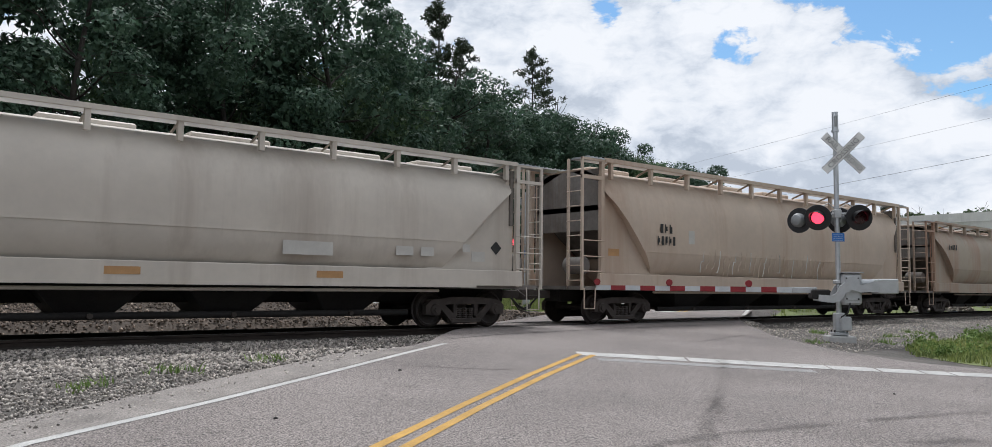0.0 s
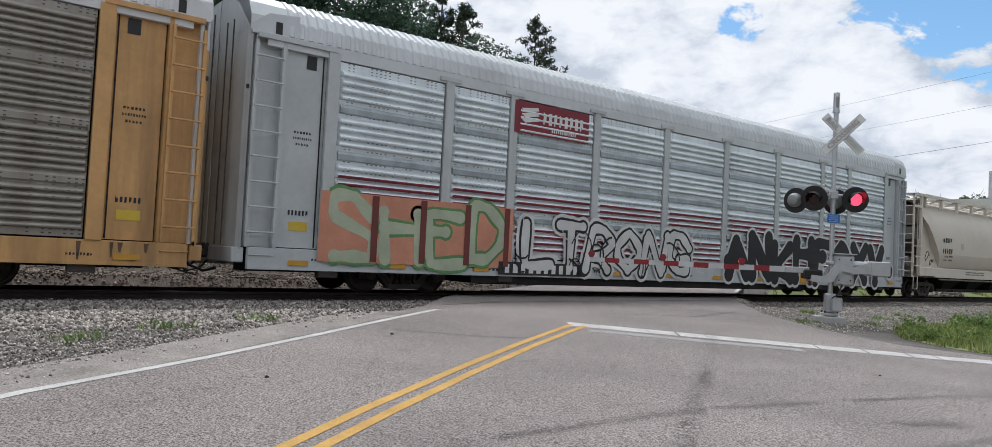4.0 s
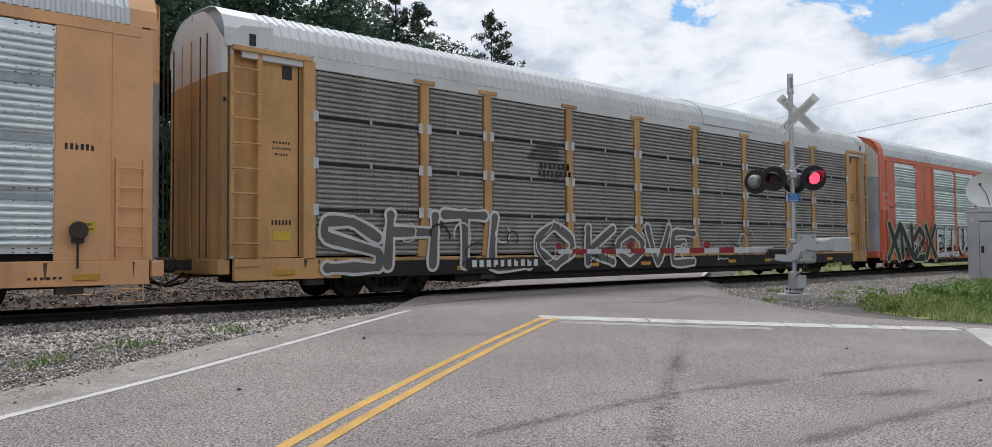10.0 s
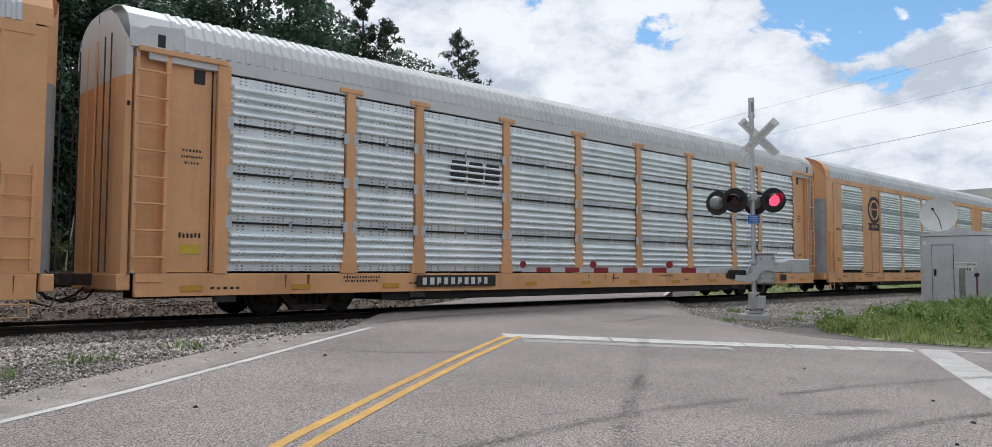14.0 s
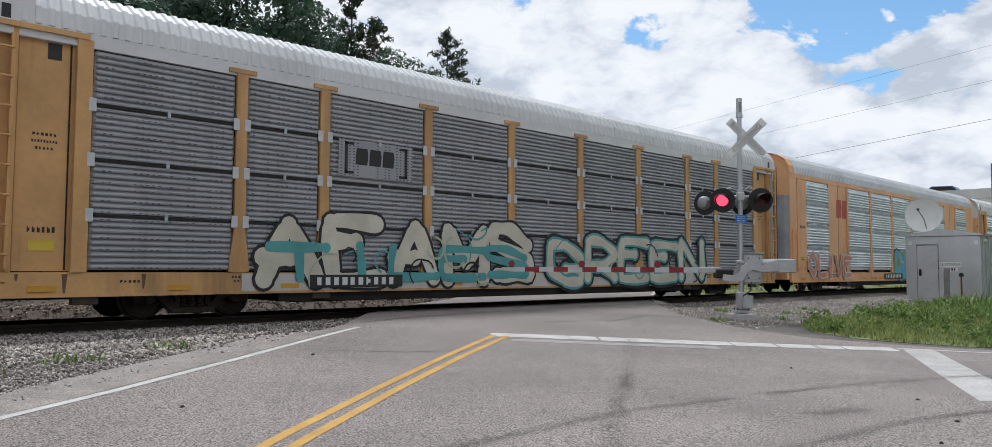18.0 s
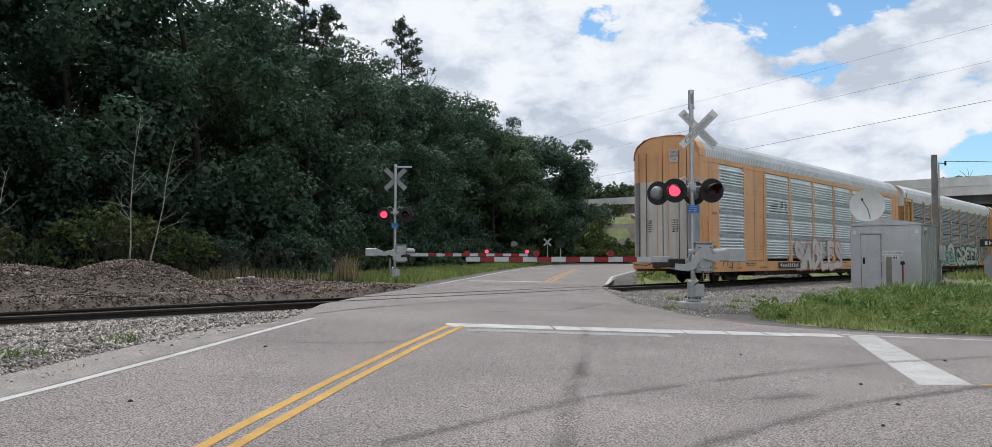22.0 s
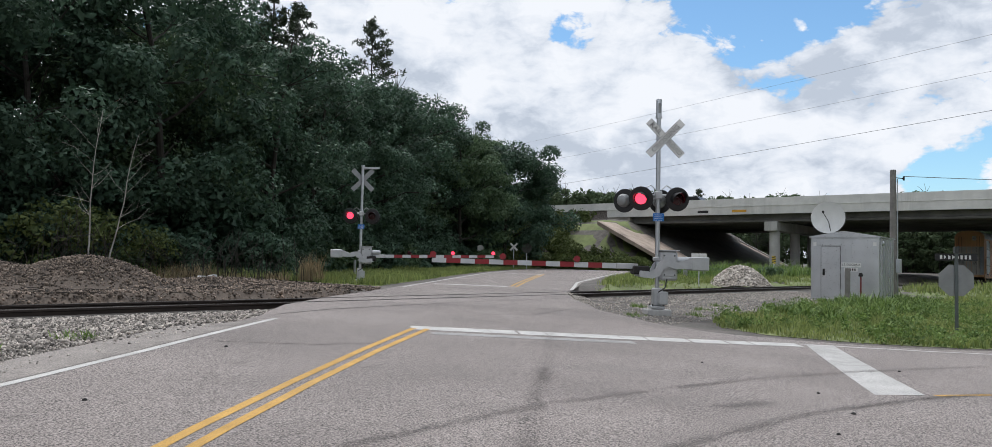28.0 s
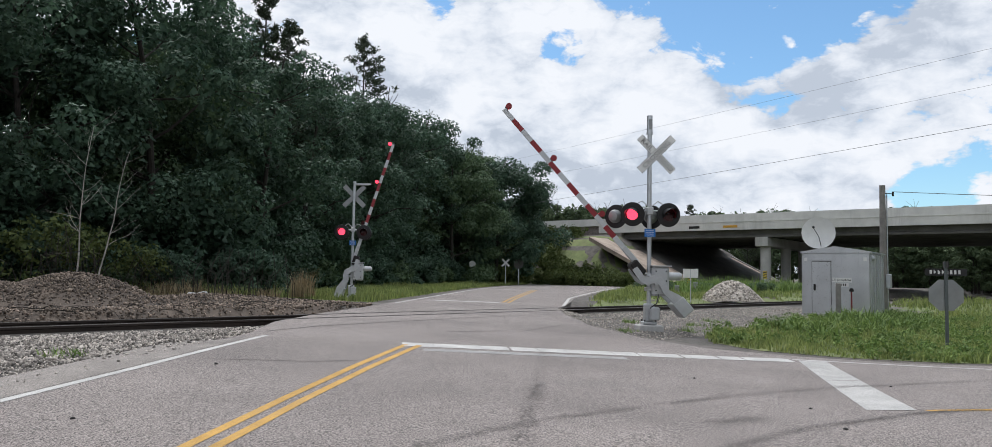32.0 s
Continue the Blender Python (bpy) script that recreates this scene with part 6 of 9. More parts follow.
                part("ladder", ladder(8, 0.56, 3.95, 0.021), frame, c, "tall side ladder", at=rot @ pose(e * (xo - 0.36) - 0.28, -SIDE - 0.06, 0.98))
                part("lock_recess", Build().box(e * (xi + 0.62) - 0.11, e * (xi + 0.62) + 0.11, -SIDE + 0.040, -SIDE + 0.047, 4.62, 4.90), BLACK, rp_, "square black opening")
                part("panel_seam", Build().box(e * (xi + 0.36) - 0.012, e * (xi + 0.36) + 0.012, -SIDE + 0.030, -SIDE + 0.048, 0.97, 4.98), DARKSTEEL, rp_, "dark upright joint")
                part("corner_hood", Build().prism([(e * (xo - 0.95), 5.12), (e * (xo + 0.02), 5.12), (e * (xo + 0.02), 5.30), (e * (xo - 0.30), 5.56), (e * (xo - 0.95), 5.62)], "y", -SIDE - 0.035, -SIDE + 0.06), roofmat, c, "white sheet hood on the roof corner", at=rot)
                part("hood_slot", Build().box(e * (xo - 0.52) - 0.07, e * (xo - 0.52) + 0.07, -SIDE - 0.041, -SIDE - 0.034, 5.16, 5.42), BLACK, c, "dark slot in the roof corner", at=rot)
                part("door_band", Build().box(e * (xo + 0.02) - 0.02, e * (xo + 0.02) + 0.03, -SIDE + 0.02, -SIDE + 0.62, 4.02, 4.10), BLACK, c, "black strip on the end door", at=rot)
                part("roof_bracket", Build().box(min(e * (xi + 0.1), e * (xo - 0.1)), max(e * (xi + 0.1), e * (xo - 0.1)), -SIDE - 0.10, -SIDE + 0.0, 5.05, 5.14), frame, c, "bracket over the recess", at=rot)
                part("grab_iron", Build().path([(0, 0, 0), (0, -0.05, 0), (0.5, -0.05, 0), (0.5, 0, 0)], 0.012), frame, c, "grab iron", at=rot @ pose(e * (xo - 0.4) - 0.25, -SIDE - 0.02, 0.78))
        for i in range(12):
            q = -L / 2 + 1.2 + i * (L - 2.4) / 11
            part("reflector", REFLECTOR, None, c, "amber reflector strip", at=rot @ pose(q, -SIDE - 0.077, 0.65))
        for i, (q, n_, w_) in enumerate(((-9.0, 14, 1.0), (-9.0, 12, 0.9), (3.0, 12, 0.8), (8.6, 10, 0.7), (8.6, 12, 0.8))):
            part("stencil", bars(n_, 0.05, w_, 0.002, i), INK, c, at=rot @ pose(q, -SIDE - 0.052, 0.84 - 0.08 * (i % 2)))
    grime(c, L, k)
    extras(c, L)
    return c


def plate(c, x, width, n_chars, seed, y=-SIDE - 0.112):
    """Black plate that carries the car's number."""
    p = part("number_plate", Build().box(-width / 2, width / 2, -0.004, 0, -0.14, 0.14), INK, c, "black plate with a row of white characters", at=pose(x, y, 0.74))
    part("number_bars", bars(n_chars, 0.17, width * 0.86, 0.003, seed), INKWHITE, p, at=pose(0, -0.0045, 0))


def mark(c, x, z, width, height, mat, label, y=-SIDE - 0.08):
    """A company mark as a plain block with a slanting end."""
    part("company_mark", Build().prism([(-width / 2, -height / 2), (width / 2 - height * 0.4, -height / 2), (width / 2, height / 2), (-width / 2 + height * 0.2, height / 2)], "y", -0.004, 0), mat, c, label, at=pose(x, y, z))


# letters as strokes on a cell 2 wide and 3 high: strokes parted by spaces, points by dots
STROKES = {
    "A": "00.13.20 0r.1r", "B": "00.03.13.22.12.02 12.21.10.00", "C": "22.13.03.01.10.20", "D": "00.03.13.22.21.10.00", "E": "23.03.00.20 02.12", "F": "00.03.23 02.12",
    "G": "22.13.03.01.10.20.21.11", "H": "00.03 20.23 02.22", "I": "10.13", "K": "00.03 23.01 01.20", "L": "03.00.20", "M": "00.03.11.23.20", "N": "00.03.20.23",
    "O": "10.01.02.13.22.21.10", "P": "00.03.13.22.11.01", "R": "00.03.13.22.11.01 11.20", "S": "22.13.03.02.21.20.10.00", "T": "03.23 13.10", "U": "03.01.10.21.23",
    "V": "03.10.23", "W": "03.00.11.20.23", "X": "03.20 23.00", "Y": "03.11.23 11.10", "2": "02.13.22.00.20", "8": "12.03.23.12.00.20.12"}


def stroke_points(code):
    pts = []
    for p in code.split("."):
        pts.append(Vector(((0.5 if p[0] == "r" else int(p[0])) / 2, (1.2 if p[1] == "r" else int(p[1])) / 3)))
    out = []
    for i in range(len(pts) - 1):
        a, b = pts[i], pts[i + 1]
        p0, p3 = pts[max(0, i - 1)], pts[min(len(pts) - 1, i + 2)]
        for t in (0, 0.2, 0.4, 0.6, 0.8):
            u = 0.45
            m0, m1 = (b - p0) * u * 0.6, (p3 - a) * u * 0.6
            h = (2 * t**3 - 3 * t**2 + 1) * a + (t**3 - 2 * t**2 + t) * m0 + (-2 * t**3 + 3 * t**2) * b + (t**3 - t**2) * m1
            out.append(h)
    return out + [pts[-1]]


def graffito(c, text, x, z, size, fill, edge, stretch, label, halo=None, slant=0.0, y=-SIDE - 0.085, heavy=0.06, tilt=0, span=None, rise=None):
    """Sprayed letters: fat round-ended strokes, the fill laid on a wider outline, and that on a halo."""
    rnd = random.Random(len(text) * 31 + int(x * 10))
    if not span:
        w = size * stretch * len(text) * 0.36
        span = (x - w, x + w)
    z0, z1 = rise or (z - size * 0.45, z + size * 0.45)
    fat = (z1 - z0) * (0.13 + heavy)
    cell = (span[1] - span[0]) / len(text)
    fat = min(fat, cell * 0.35)
    lean = [(rnd.uniform(-0.14, 0.14), rnd.uniform(-0.10, 0.10), rnd.uniform(0.9, 1.12)) for q in text]
    rim = min(0.13, cell * 0.11)
    layers = ([(halo, fat + 2.3 * rim)] if halo else []) + [(edge, fat + rim), (fill, fat)]
    for n, (mat, w) in enumerate(layers):
        b, lift = Build(), 0
        for i, ch in enumerate(text):
            if ch not in STROKES:
                continue
            tip, hop, grow = lean[i]
            for code in STROKES[ch].split():
                pts = stroke_points(code)
                h, ww = (z1 - z0 - fat) * grow, cell * 0.90 - fat * 0.75
                q = [Vector((span[0] + cell * (i + 0.5) + (p.x - 0.5) * ww + (p.y - 0.5) * h * (tip + slant), z0 + fat / 2 + p.y * h + hop * h * 0.6)) for p in pts]
                lift += 1
                yy = -0.0001 * lift
                rows = []
                for k, p in enumerate(q):
                    d = (q[min(k + 1, len(q) - 1)] - q[max(k - 1, 0)]).normalized()
                    nx, nz = -d.y * w / 2, d.x * w / 2
                    swell = 1.0 + 0.16 * math.sin(k * 0.9 + i)
                    rows.append([(p.x - nx * swell, yy - 0.00001 * k, p.y - nz * swell), (p.x + nx * swell, yy - 0.00001 * k, p.y + nz * swell)])
                b.sheet(rows)
                for e, p in ((0, q[0]), (1, q[-1])):
                    lift += 1
                    b.add([(p.x + w * 0.54 * math.cos(a), -0.0001 * lift, p.y + w * 0.54 * math.sin(a)) for a in [g * math.pi / 6 for g in range(12)]], [tuple(range(12))])
                for p in q[5:-1:5]:
                    lift += 1
                    b.add([(p.x + w * 0.5 * math.cos(a), -0.0001 * lift, p.y + w * 0.5 * math.sin(a)) for a in [g * math.pi / 6 for g in range(12)]], [tuple(range(12))])
        part("sprayed_letters", b, mat, c, label, at=pose(0, min(y, -SIDE - 0.095) - 0.005 * n, 0))


def swirls(c, x0, x1, z0, z1, mats, n, seed, y=-SIDE - 0.094, width=(0.025, 0.06)):
    """Loose sprayed strokes: flat wandering ribbons over the side."""
    rnd = random.Random(seed)
    for i in range(n // 3):
        x, z, a = rnd.uniform(x0, x1), rnd.uniform(z0, z1), rnd.uniform(0, 6.283)
        w, curl = rnd.uniform(*width), rnd.choice((-1, 1)) * rnd.uniform(0.15, 0.6)
        rows = []
        for k in range(rnd.randint(7, 13)):
            nx, nz = -math.sin(a) * w / 2, math.cos(a) * w / 2
            rows.append([(x - nx, 0, z - nz), (x + nx, 0, z + nz)])
            x, z = x + 0.12 * math.cos(a), z + 0.12 * math.sin(a)
            if not z0 < z < z1 or not x0 < x < x1:
                a += 1.6
                x, z = min(max(x, x0), x1), min(max(z, z0), z1)
            a += curl + rnd.gauss(0, 0.12)
        part("sprayed_stroke", Build().sheet(rows), mats[i % len(mats)], c, at=pose(0, y - 0.018 - 0.0006 * i, 0))


def grime(c, L, seed):
    """Soot and rust runs on the sill and panels."""
    rnd = random.Random(seed)
    for i in range(16):
        x = rnd.uniform(-L / 2 + 0.4, L / 2 - 0.4)
        w, h = rnd.uniform(0.012, 0.05), rnd.uniform(0.10, 0.34)
        part("rust_run", Build().add([(x - w, 0, 0.90), (x + w, 0, 0.90), (x + w * 0.3, 0, 0.90 - h), (x - w * 0.4, 0, 0.90 - h)], [(0, 1, 2, 3)]), GRIME, c, at=pose(0, -SIDE - 0.0515 - 0.0004 * i, 0))
    for x in (-12.2, -7.4, 7.4, 12.2):
        part("jacking_pad", Build().box(x - 0.22, x + 0.22, -SIDE - 0.03, -SIDE + 0.1, 0.36, 0.50, chamfer=0.01), TRUCKSTEEL, c, "dark jacking pad under the sill")
    for i in range(7):
        x = -L / 2 + 2.2 + i * (L - 4.4) / 6 + rnd.uniform(-0.5, 0.5)
        part("sill_notice", bars(rnd.randint(5, 9), 0.05, rnd.uniform(0.3, 0.7), 0.002, i), INK, c, at=pose(x, -SIDE - 0.053, 0.62 + 0.16 * rnd.random()))


def block_mark(c, n, x, z, width, height, mat, label, y=-SIDE - 0.08):
    """A company mark as bold slanting blocks."""
    w = width / n
    for i in range(n):
        x0 = -width / 2 + i * w
        part("company_mark", Build().prism([(x0, -height / 2), (x0 + w * 0.84, -height / 2), (x0 + w * 0.92, height * 0.1), (x0 + w * 0.84, height / 2), (x0 + w * 0.08, height / 2), (x0 + w * 0.02, height * 0.05)], "y", -0.004, 0), mat, c, label, at=pose(x, y, z))


def spray(name, color):
    return material("spray_" + name, color, 0.6, vary=0.2, scale=1.2, fine=20)


S_WHITE, S_BLACK, S_GREEN, S_TEAL = spray("white", (0.66, 0.66, 0.64)), spray("black", (0.015, 0.015, 0.018)), spray("green", (0.12, 0.28, 0.10)), spray("teal", (0.10, 0.36, 0.36))
S_PEACH, S_CREAM, S_SKY, S_PINK = spray("peach", (0.60, 0.27, 0.17)), spray("cream", (0.60, 0.54, 0.34)), spray("sky_blue", (0.16, 0.46, 0.58)), spray("pink", (0.40, 0.08, 0.14))
S_RUST = spray("rust_red", (0.16, 0.035, 0.03))
S_SOOT = spray("soot_grey", (0.045, 0.042, 0.04))
S_BONE = spray("bone_white", (0.60, 0.575, 0.47))
S_ASH = spray("ash_grey", (0.13, 0.125, 0.12))
S_AQUA = spray("aqua_blue", (0.12, 0.40, 0.55))
S_PALE, S_LIME, S_BLUE = spray("pale_green", (0.45, 0.50, 0.36)), spray("lime", (0.24, 0.31, 0.06)), spray("blue", (0.035, 0.15, 0.30))


def hopper(name, label, L, paint, k, extras, low=1.0):
    """A covered hopper: rounded hull cut back at both ends, running boards, end cages, outlet hoppers below."""
    c = thing(name, label, "freight car", group="cars of the passing train")
    sec = [(-0.55, 0.98), (-1.05, 1.10), (-1.26, 1.34), (-1.43, 1.62), (-1.53, 1.88), (-1.555, 2.05), (-1.555, 2.05), (-1.57, 2.45), (-1.565, 2.85), (-1.53, 3.25), (-1.44, 3.62), (-1.29, 3.94), (-1.07, 4.17), (-0.75, 4.31), (-0.4, 4.37), (0, 4.39)]
    sec = sec + [(-y, z) for y, z in sec[-2::-1]]
    half = L / 2 - 0.95

    def end_x(z):
        # the hull's end leans: long at the top, short near the sill
        if z > 3.7:
            return half
        f = (3.7 - z) / 2.6
        return half - 2.35 * f ** 0.85
    b = Build()
    cols = [-1, -0.6, -0.2, 0.2, 0.6, 1]
    rows = []
    for y, z in sec:
        e = end_x(z)
        rows.append([(e * q, y, z) for q in cols])
    n = len(sec)
    b.sheet(rows)
    b.add([r[0] for r in rows], [tuple(range(n))])
    b.add([r[-1] for r in rows], [tuple(range(n - 1, -1, -1))])
    part("hull", b, paint, c, "rounded steel hull", True)
    for s in (-1, 1):
        part("hull_seam", Build().box(-end_x(2.05), end_x(2.05), s * 1.555 - 0.012, s * 1.555 + 0.012, 2.04, 2.075), paint, c, "welded seam along the hull")
        part("side_sill", Build().box(-L / 2 + 0.75, L / 2 - 0.75, s * 1.47 - 0.06, s * 1.47 + 0.06, 1.02, 1.40, chamfer=0.015), paint, c, "painted side sill")
        part("sill_flange", Build().box(-L / 2 + 2.2, L / 2 - 2.2, s * 1.53 - 0.02, s * 1.53 + 0.03, 0.98, 1.04), paint, c, "bright lower flange")
        # running boards on brackets
        rb = Build()
        ya, yb = sorted((s * 0.85, s * 1.52))
        rb.box(-L / 2 + 0.3, L / 2 - 0.3, ya, yb, 4.52, 4.545)
        for q in range(int((L - 0.6) / 0.16)):
            x = -L / 2 + 0.32 + q * 0.16
            rb.box(x, x + 0.02, ya, yb, 4.545, 4.575)
        part("running_board", rb, GALV, c, "grated running board on the roof")
        part("roof_edge", Build().box(-half, half, s * 1.50 - 0.03, s * 1.50 + 0.03, 4.46, 4.58), paint, c, "edge angle of the running board")
        nst = 11
        for q in range(nst):
            x = -half + 0.3 + q * (2 * half - 0.6) / (nst - 1)
            part("board_bracket", Build().box(x - 0.05, x + 0.05, s * 1.44 - 0.06, s * 1.44 + 0.06, 4.0, 4.50).tube((x, s * 0.9, 4.3), (x, s * 1.45, 4.5), 0.03, 6), paint, c, "bracket of the running board")
    for q in range(6):
        x = -half + 1.4 + q * (2 * half - 2.8) / 5
        part("roof_hatch", Build().cbox(x - 0.85, x + 0.85, -0.4, 0.4, 4.36, 4.52, 0.04), paint, c, "low roof hatch cover")
    for d in (-1, 1):
        # end bulkhead, slope sheet, cage and ladders
        xs = d * half
        xo = d * (L / 2 - 0.08)
        part("end_sheet", Build().box(min(xs, xs - d * 0.1), max(xs, xs - d * 0.1), -1.38, 1.38, 2.6, 4.32), HOPPERENDSHADE, c, "upper end sheet darkened for grime and shade")
        part("slope_sheet", Build().prism([(d * half, 3.3), (d * (half - 3.0), 1.05), (d * (half - 3.0), 0.95), (d * half, 3.15)], "y", -1.3, 1.3), HOPPERENDSHADE, c, "sloping end sheet darkened for grime and shade")
        for s in (-1, 1):
            gp = [(d * (half + 0.02), 1.05), (d * (half + 0.02), 4.15), (d * (half - 0.10), 4.15), (d * (half - 0.34), 3.66), (d * (half - 2.6), 1.35), (d * (half - 2.6), 1.05)]
            part("corner_gusset", Build().prism(gp, "y", s * 1.30 - 0.02, s * 1.30 + 0.02), paint, c, "triangular side sheet at the end")
            part("corner_post", Build().box(min(d * half, d * (half + 0.12)), max(d * half, d * (half + 0.12)), s * 1.45 - 0.05, s * 1.45 + 0.05, 1.0, 4.5), paint, c, "end post")
            cg = Build()
            for y in (s * 1.48, s * 0.95):
                cg.box(min(xo, xo - d * 0.06), max(xo, xo - d * 0.06), y - 0.035, y + 0.035, 0.95, 4.52)
            cg.box(min(xo, xs), max(xo, xs), s * 1.48 - 0.03, s * 1.48 + 0.03, 3.95, 4.05)
            cg.box(min(xo, xs), max(xo, xs), s * 1.48 - 0.03, s * 1.48 + 0.03, 4.46, 4.52)
            for z in (1.45, 1.85, 2.28):
                cg.tube((xs, s * 1.5, z), (xo, s * 1.5, z), 0.016, 6)
            for q in range(8):
                cg.tube((xo + d * 0.03, s * 0.95, 1.2 + q * 0.4), (xo + d * 0.03, s * 1.48, 1.2 + q * 0.4), 0.015, 6)
            part("end_ladder", cg, paint, c, "open end ladder and cage")
            part("step", Build().path([(0, 0, 0), (0.03 * d, 0, -0.55), (0.42 * d, 0, -0.55), (0.42 * d, 0, 0)], 0.017), paint, c, "stirrup step", at=pose(d * (L / 2 - 0.6), s * 1.5, 1.0))
        part("end_platform", Build().box(min(xo, xs - d * 1.6), max(xo, xs - d * 1.6), -1.42, 1.42, 0.95, 1.05), HOPPERENDSHADE, c, "end platform darkened for grime and shade")
        part("brake_cylinder", Build().lathe([(0.20, -0.35), (0.24, -0.3), (0.24, 0.3), (0.12, 0.4)], (d * (half + 0.35), -0.75, 1.62), "y", 14), HOPPERENDSHADE, c, "rounded brake reservoir darkened for grime and shade", True)
        coupler(c, d * (L / 2 - 0.15), d)
        truck(c, d * (L / 2 - 2.15))
    part("center_sill", Build().box(-L / 2 + 0.4, L / 2 - 0.4, -0.3, 0.3, 0.62, 0.98), DARKSTEEL, c, "dark centre sill")
    n_out = 4
    for q in range(n_out):
        x = -half + 3.0 + (q + 0.5) * (2 * half - 6.0) / n_out
        w = ((2 * half - 6.0) / n_out / 2 - 0.08) * 0.86
        ob = Build()
        ob.add([(x - w, -1.25, 1.05), (x + w, -1.25, 1.05), (x + w, 1.25, 1.05), (x - w, 1.25, 1.05), (x - 0.45, -0.7, 0.42), (x + 0.45, -0.7, 0.42), (x + 0.45, 0.7, 0.42), (x - 0.45, 0.7, 0.42)],
               [(0, 1, 5, 4), (1, 2, 6, 5), (2, 3, 7, 6), (3, 0, 4, 7), (4, 5, 6, 7), (3, 2, 1, 0)])
        part("outlet_hopper", ob, DARKSTEEL, c, "dark tapered discharge hopper")
        part("outlet_gate", Build().box(x - 0.5, x + 0.5, -0.8, 0.8, 0.34, 0.43, chamfer=0.02).tube((x, -1.1, 0.40), (x, 1.1, 0.40), 0.05, 10), TRUCKSTEEL, c, "discharge gate")
    part("discharge_pipe", Build().tube((-half + 2.8, -0.95, 0.40), (half - 2.8, -0.95, 0.40), 0.07, 12), DARKSTEEL, c, "long dark discharge pipe below the hull", True)
    part("air_line", Build().tube((-half + 2.2, -1.35, 0.90), (half - 2.2, -1.35, 0.90), 0.035, 8), paint, c, "thin air line below the sill", True)
    if low != 1.0:
        for o in c.children:
            if o.matrix_basis == Matrix() and o.data.users == 1:
                for v in o.data.vertices:
                    if v.co.z > 2.2:
                        v.co.z = 2.2 + (v.co.z - 2.2) * low
    extras(c, L)
    return c


def hull_text(c, n, w, h, x, z, mat, seed, y=-1.588):
    part("stencil", bars(n, h, w, 0.003, seed), mat, c, "stencilled characters", at=pose(x, y, z))


def rust_hopper(c, L):
    hull_text(c, 5, 0.9, 0.24, -6.2, 3.0, INK, 1)


def tan_hopper(c, L):
    hull_text(c, 3, 0.62, 0.26, -6.15, 2.75, INK, 2)
    hull_text(c, 5, 0.86, 0.26, -6.15, 2.40, INK, 3)
    part("code_box", Build().box(-0.14, 0.14, -0.003, 0, -0.2, 0.2), PATCH, c, "small stencilled box", at=pose(-5.0, -1.57, 2.55))
    rng = random.Random(9)
    for i in range(26):
        x0 = -4.6 + i * 0.28
        pts = [(x0 + 0.05 * j + rng.uniform(-0.05, 0.05), -1.545 - 0.02 * (1 if j < 5 else 0), 1.5 + 0.14 * j + 0.12 * math.sin(j * 1.3 + i)) for j in range(8)]
        part("scrawl", Build().path(pts, 0.012, 5), HOPPERTAN if i % 3 else S_WHITE, c, "faded wavy spray scrawl")
    part("orange_patch", Build().box(-0.22, 0.22, -0.003, 0, -0.10, 0.10), ORANGEPATCH, c, "faded orange patch", at=pose(-L / 2 + 1.5, -1.326, 2.0))


def grey_hopper(c, L):
    part("patch_plate", Build().box(-0.62, 0.62, -0.003, 0, -0.14, 0.14), PATCH, c, "lighter patch behind the number", at=pose(-5.2, -1.575, 2.72))
    hull_text(c, 7, 1.05, 0.2, -5.3, 2.72, INK, 4, -1.579)
    for x, z, w, h in ((2.6, 1.75, 1.1, 0.28), (4.9, 1.78, 0.45, 0.2), (5.5, 1.78, 0.35, 0.2), (6.6, 1.9, 0.22, 0.18)):
        part("paint_patch", Build().box(-w / 2, w / 2, -0.003, 0, -h / 2, h / 2), PATCH, c, "paint patch on the hull", at=pose(x, -1.53, z))
    for x in (-4.2, -0.9, 3.1):
        part("sill_reflector", Build().box(-0.3, 0.3, -0.003, 0, -0.07, 0.07), ORANGEPATCH, c, "faded orange sill patch", at=pose(x, -1.532, 1.22))
    part("hazard_diamond", Build().prism([(0, -0.17), (0.17, 0), (0, 0.17), (-0.17, 0)], "y", -0.003, 0), INK, c, "dark diamond placard", at=pose(L / 2 - 1.45, -1.326, 1.95))
    part("white_card", Build().box(-0.2, 0.2, -0.003, 0, -0.12, 0.12), PATCH, c, "white card", at=pose(L / 2 - 2.0, -1.326, 1.72))


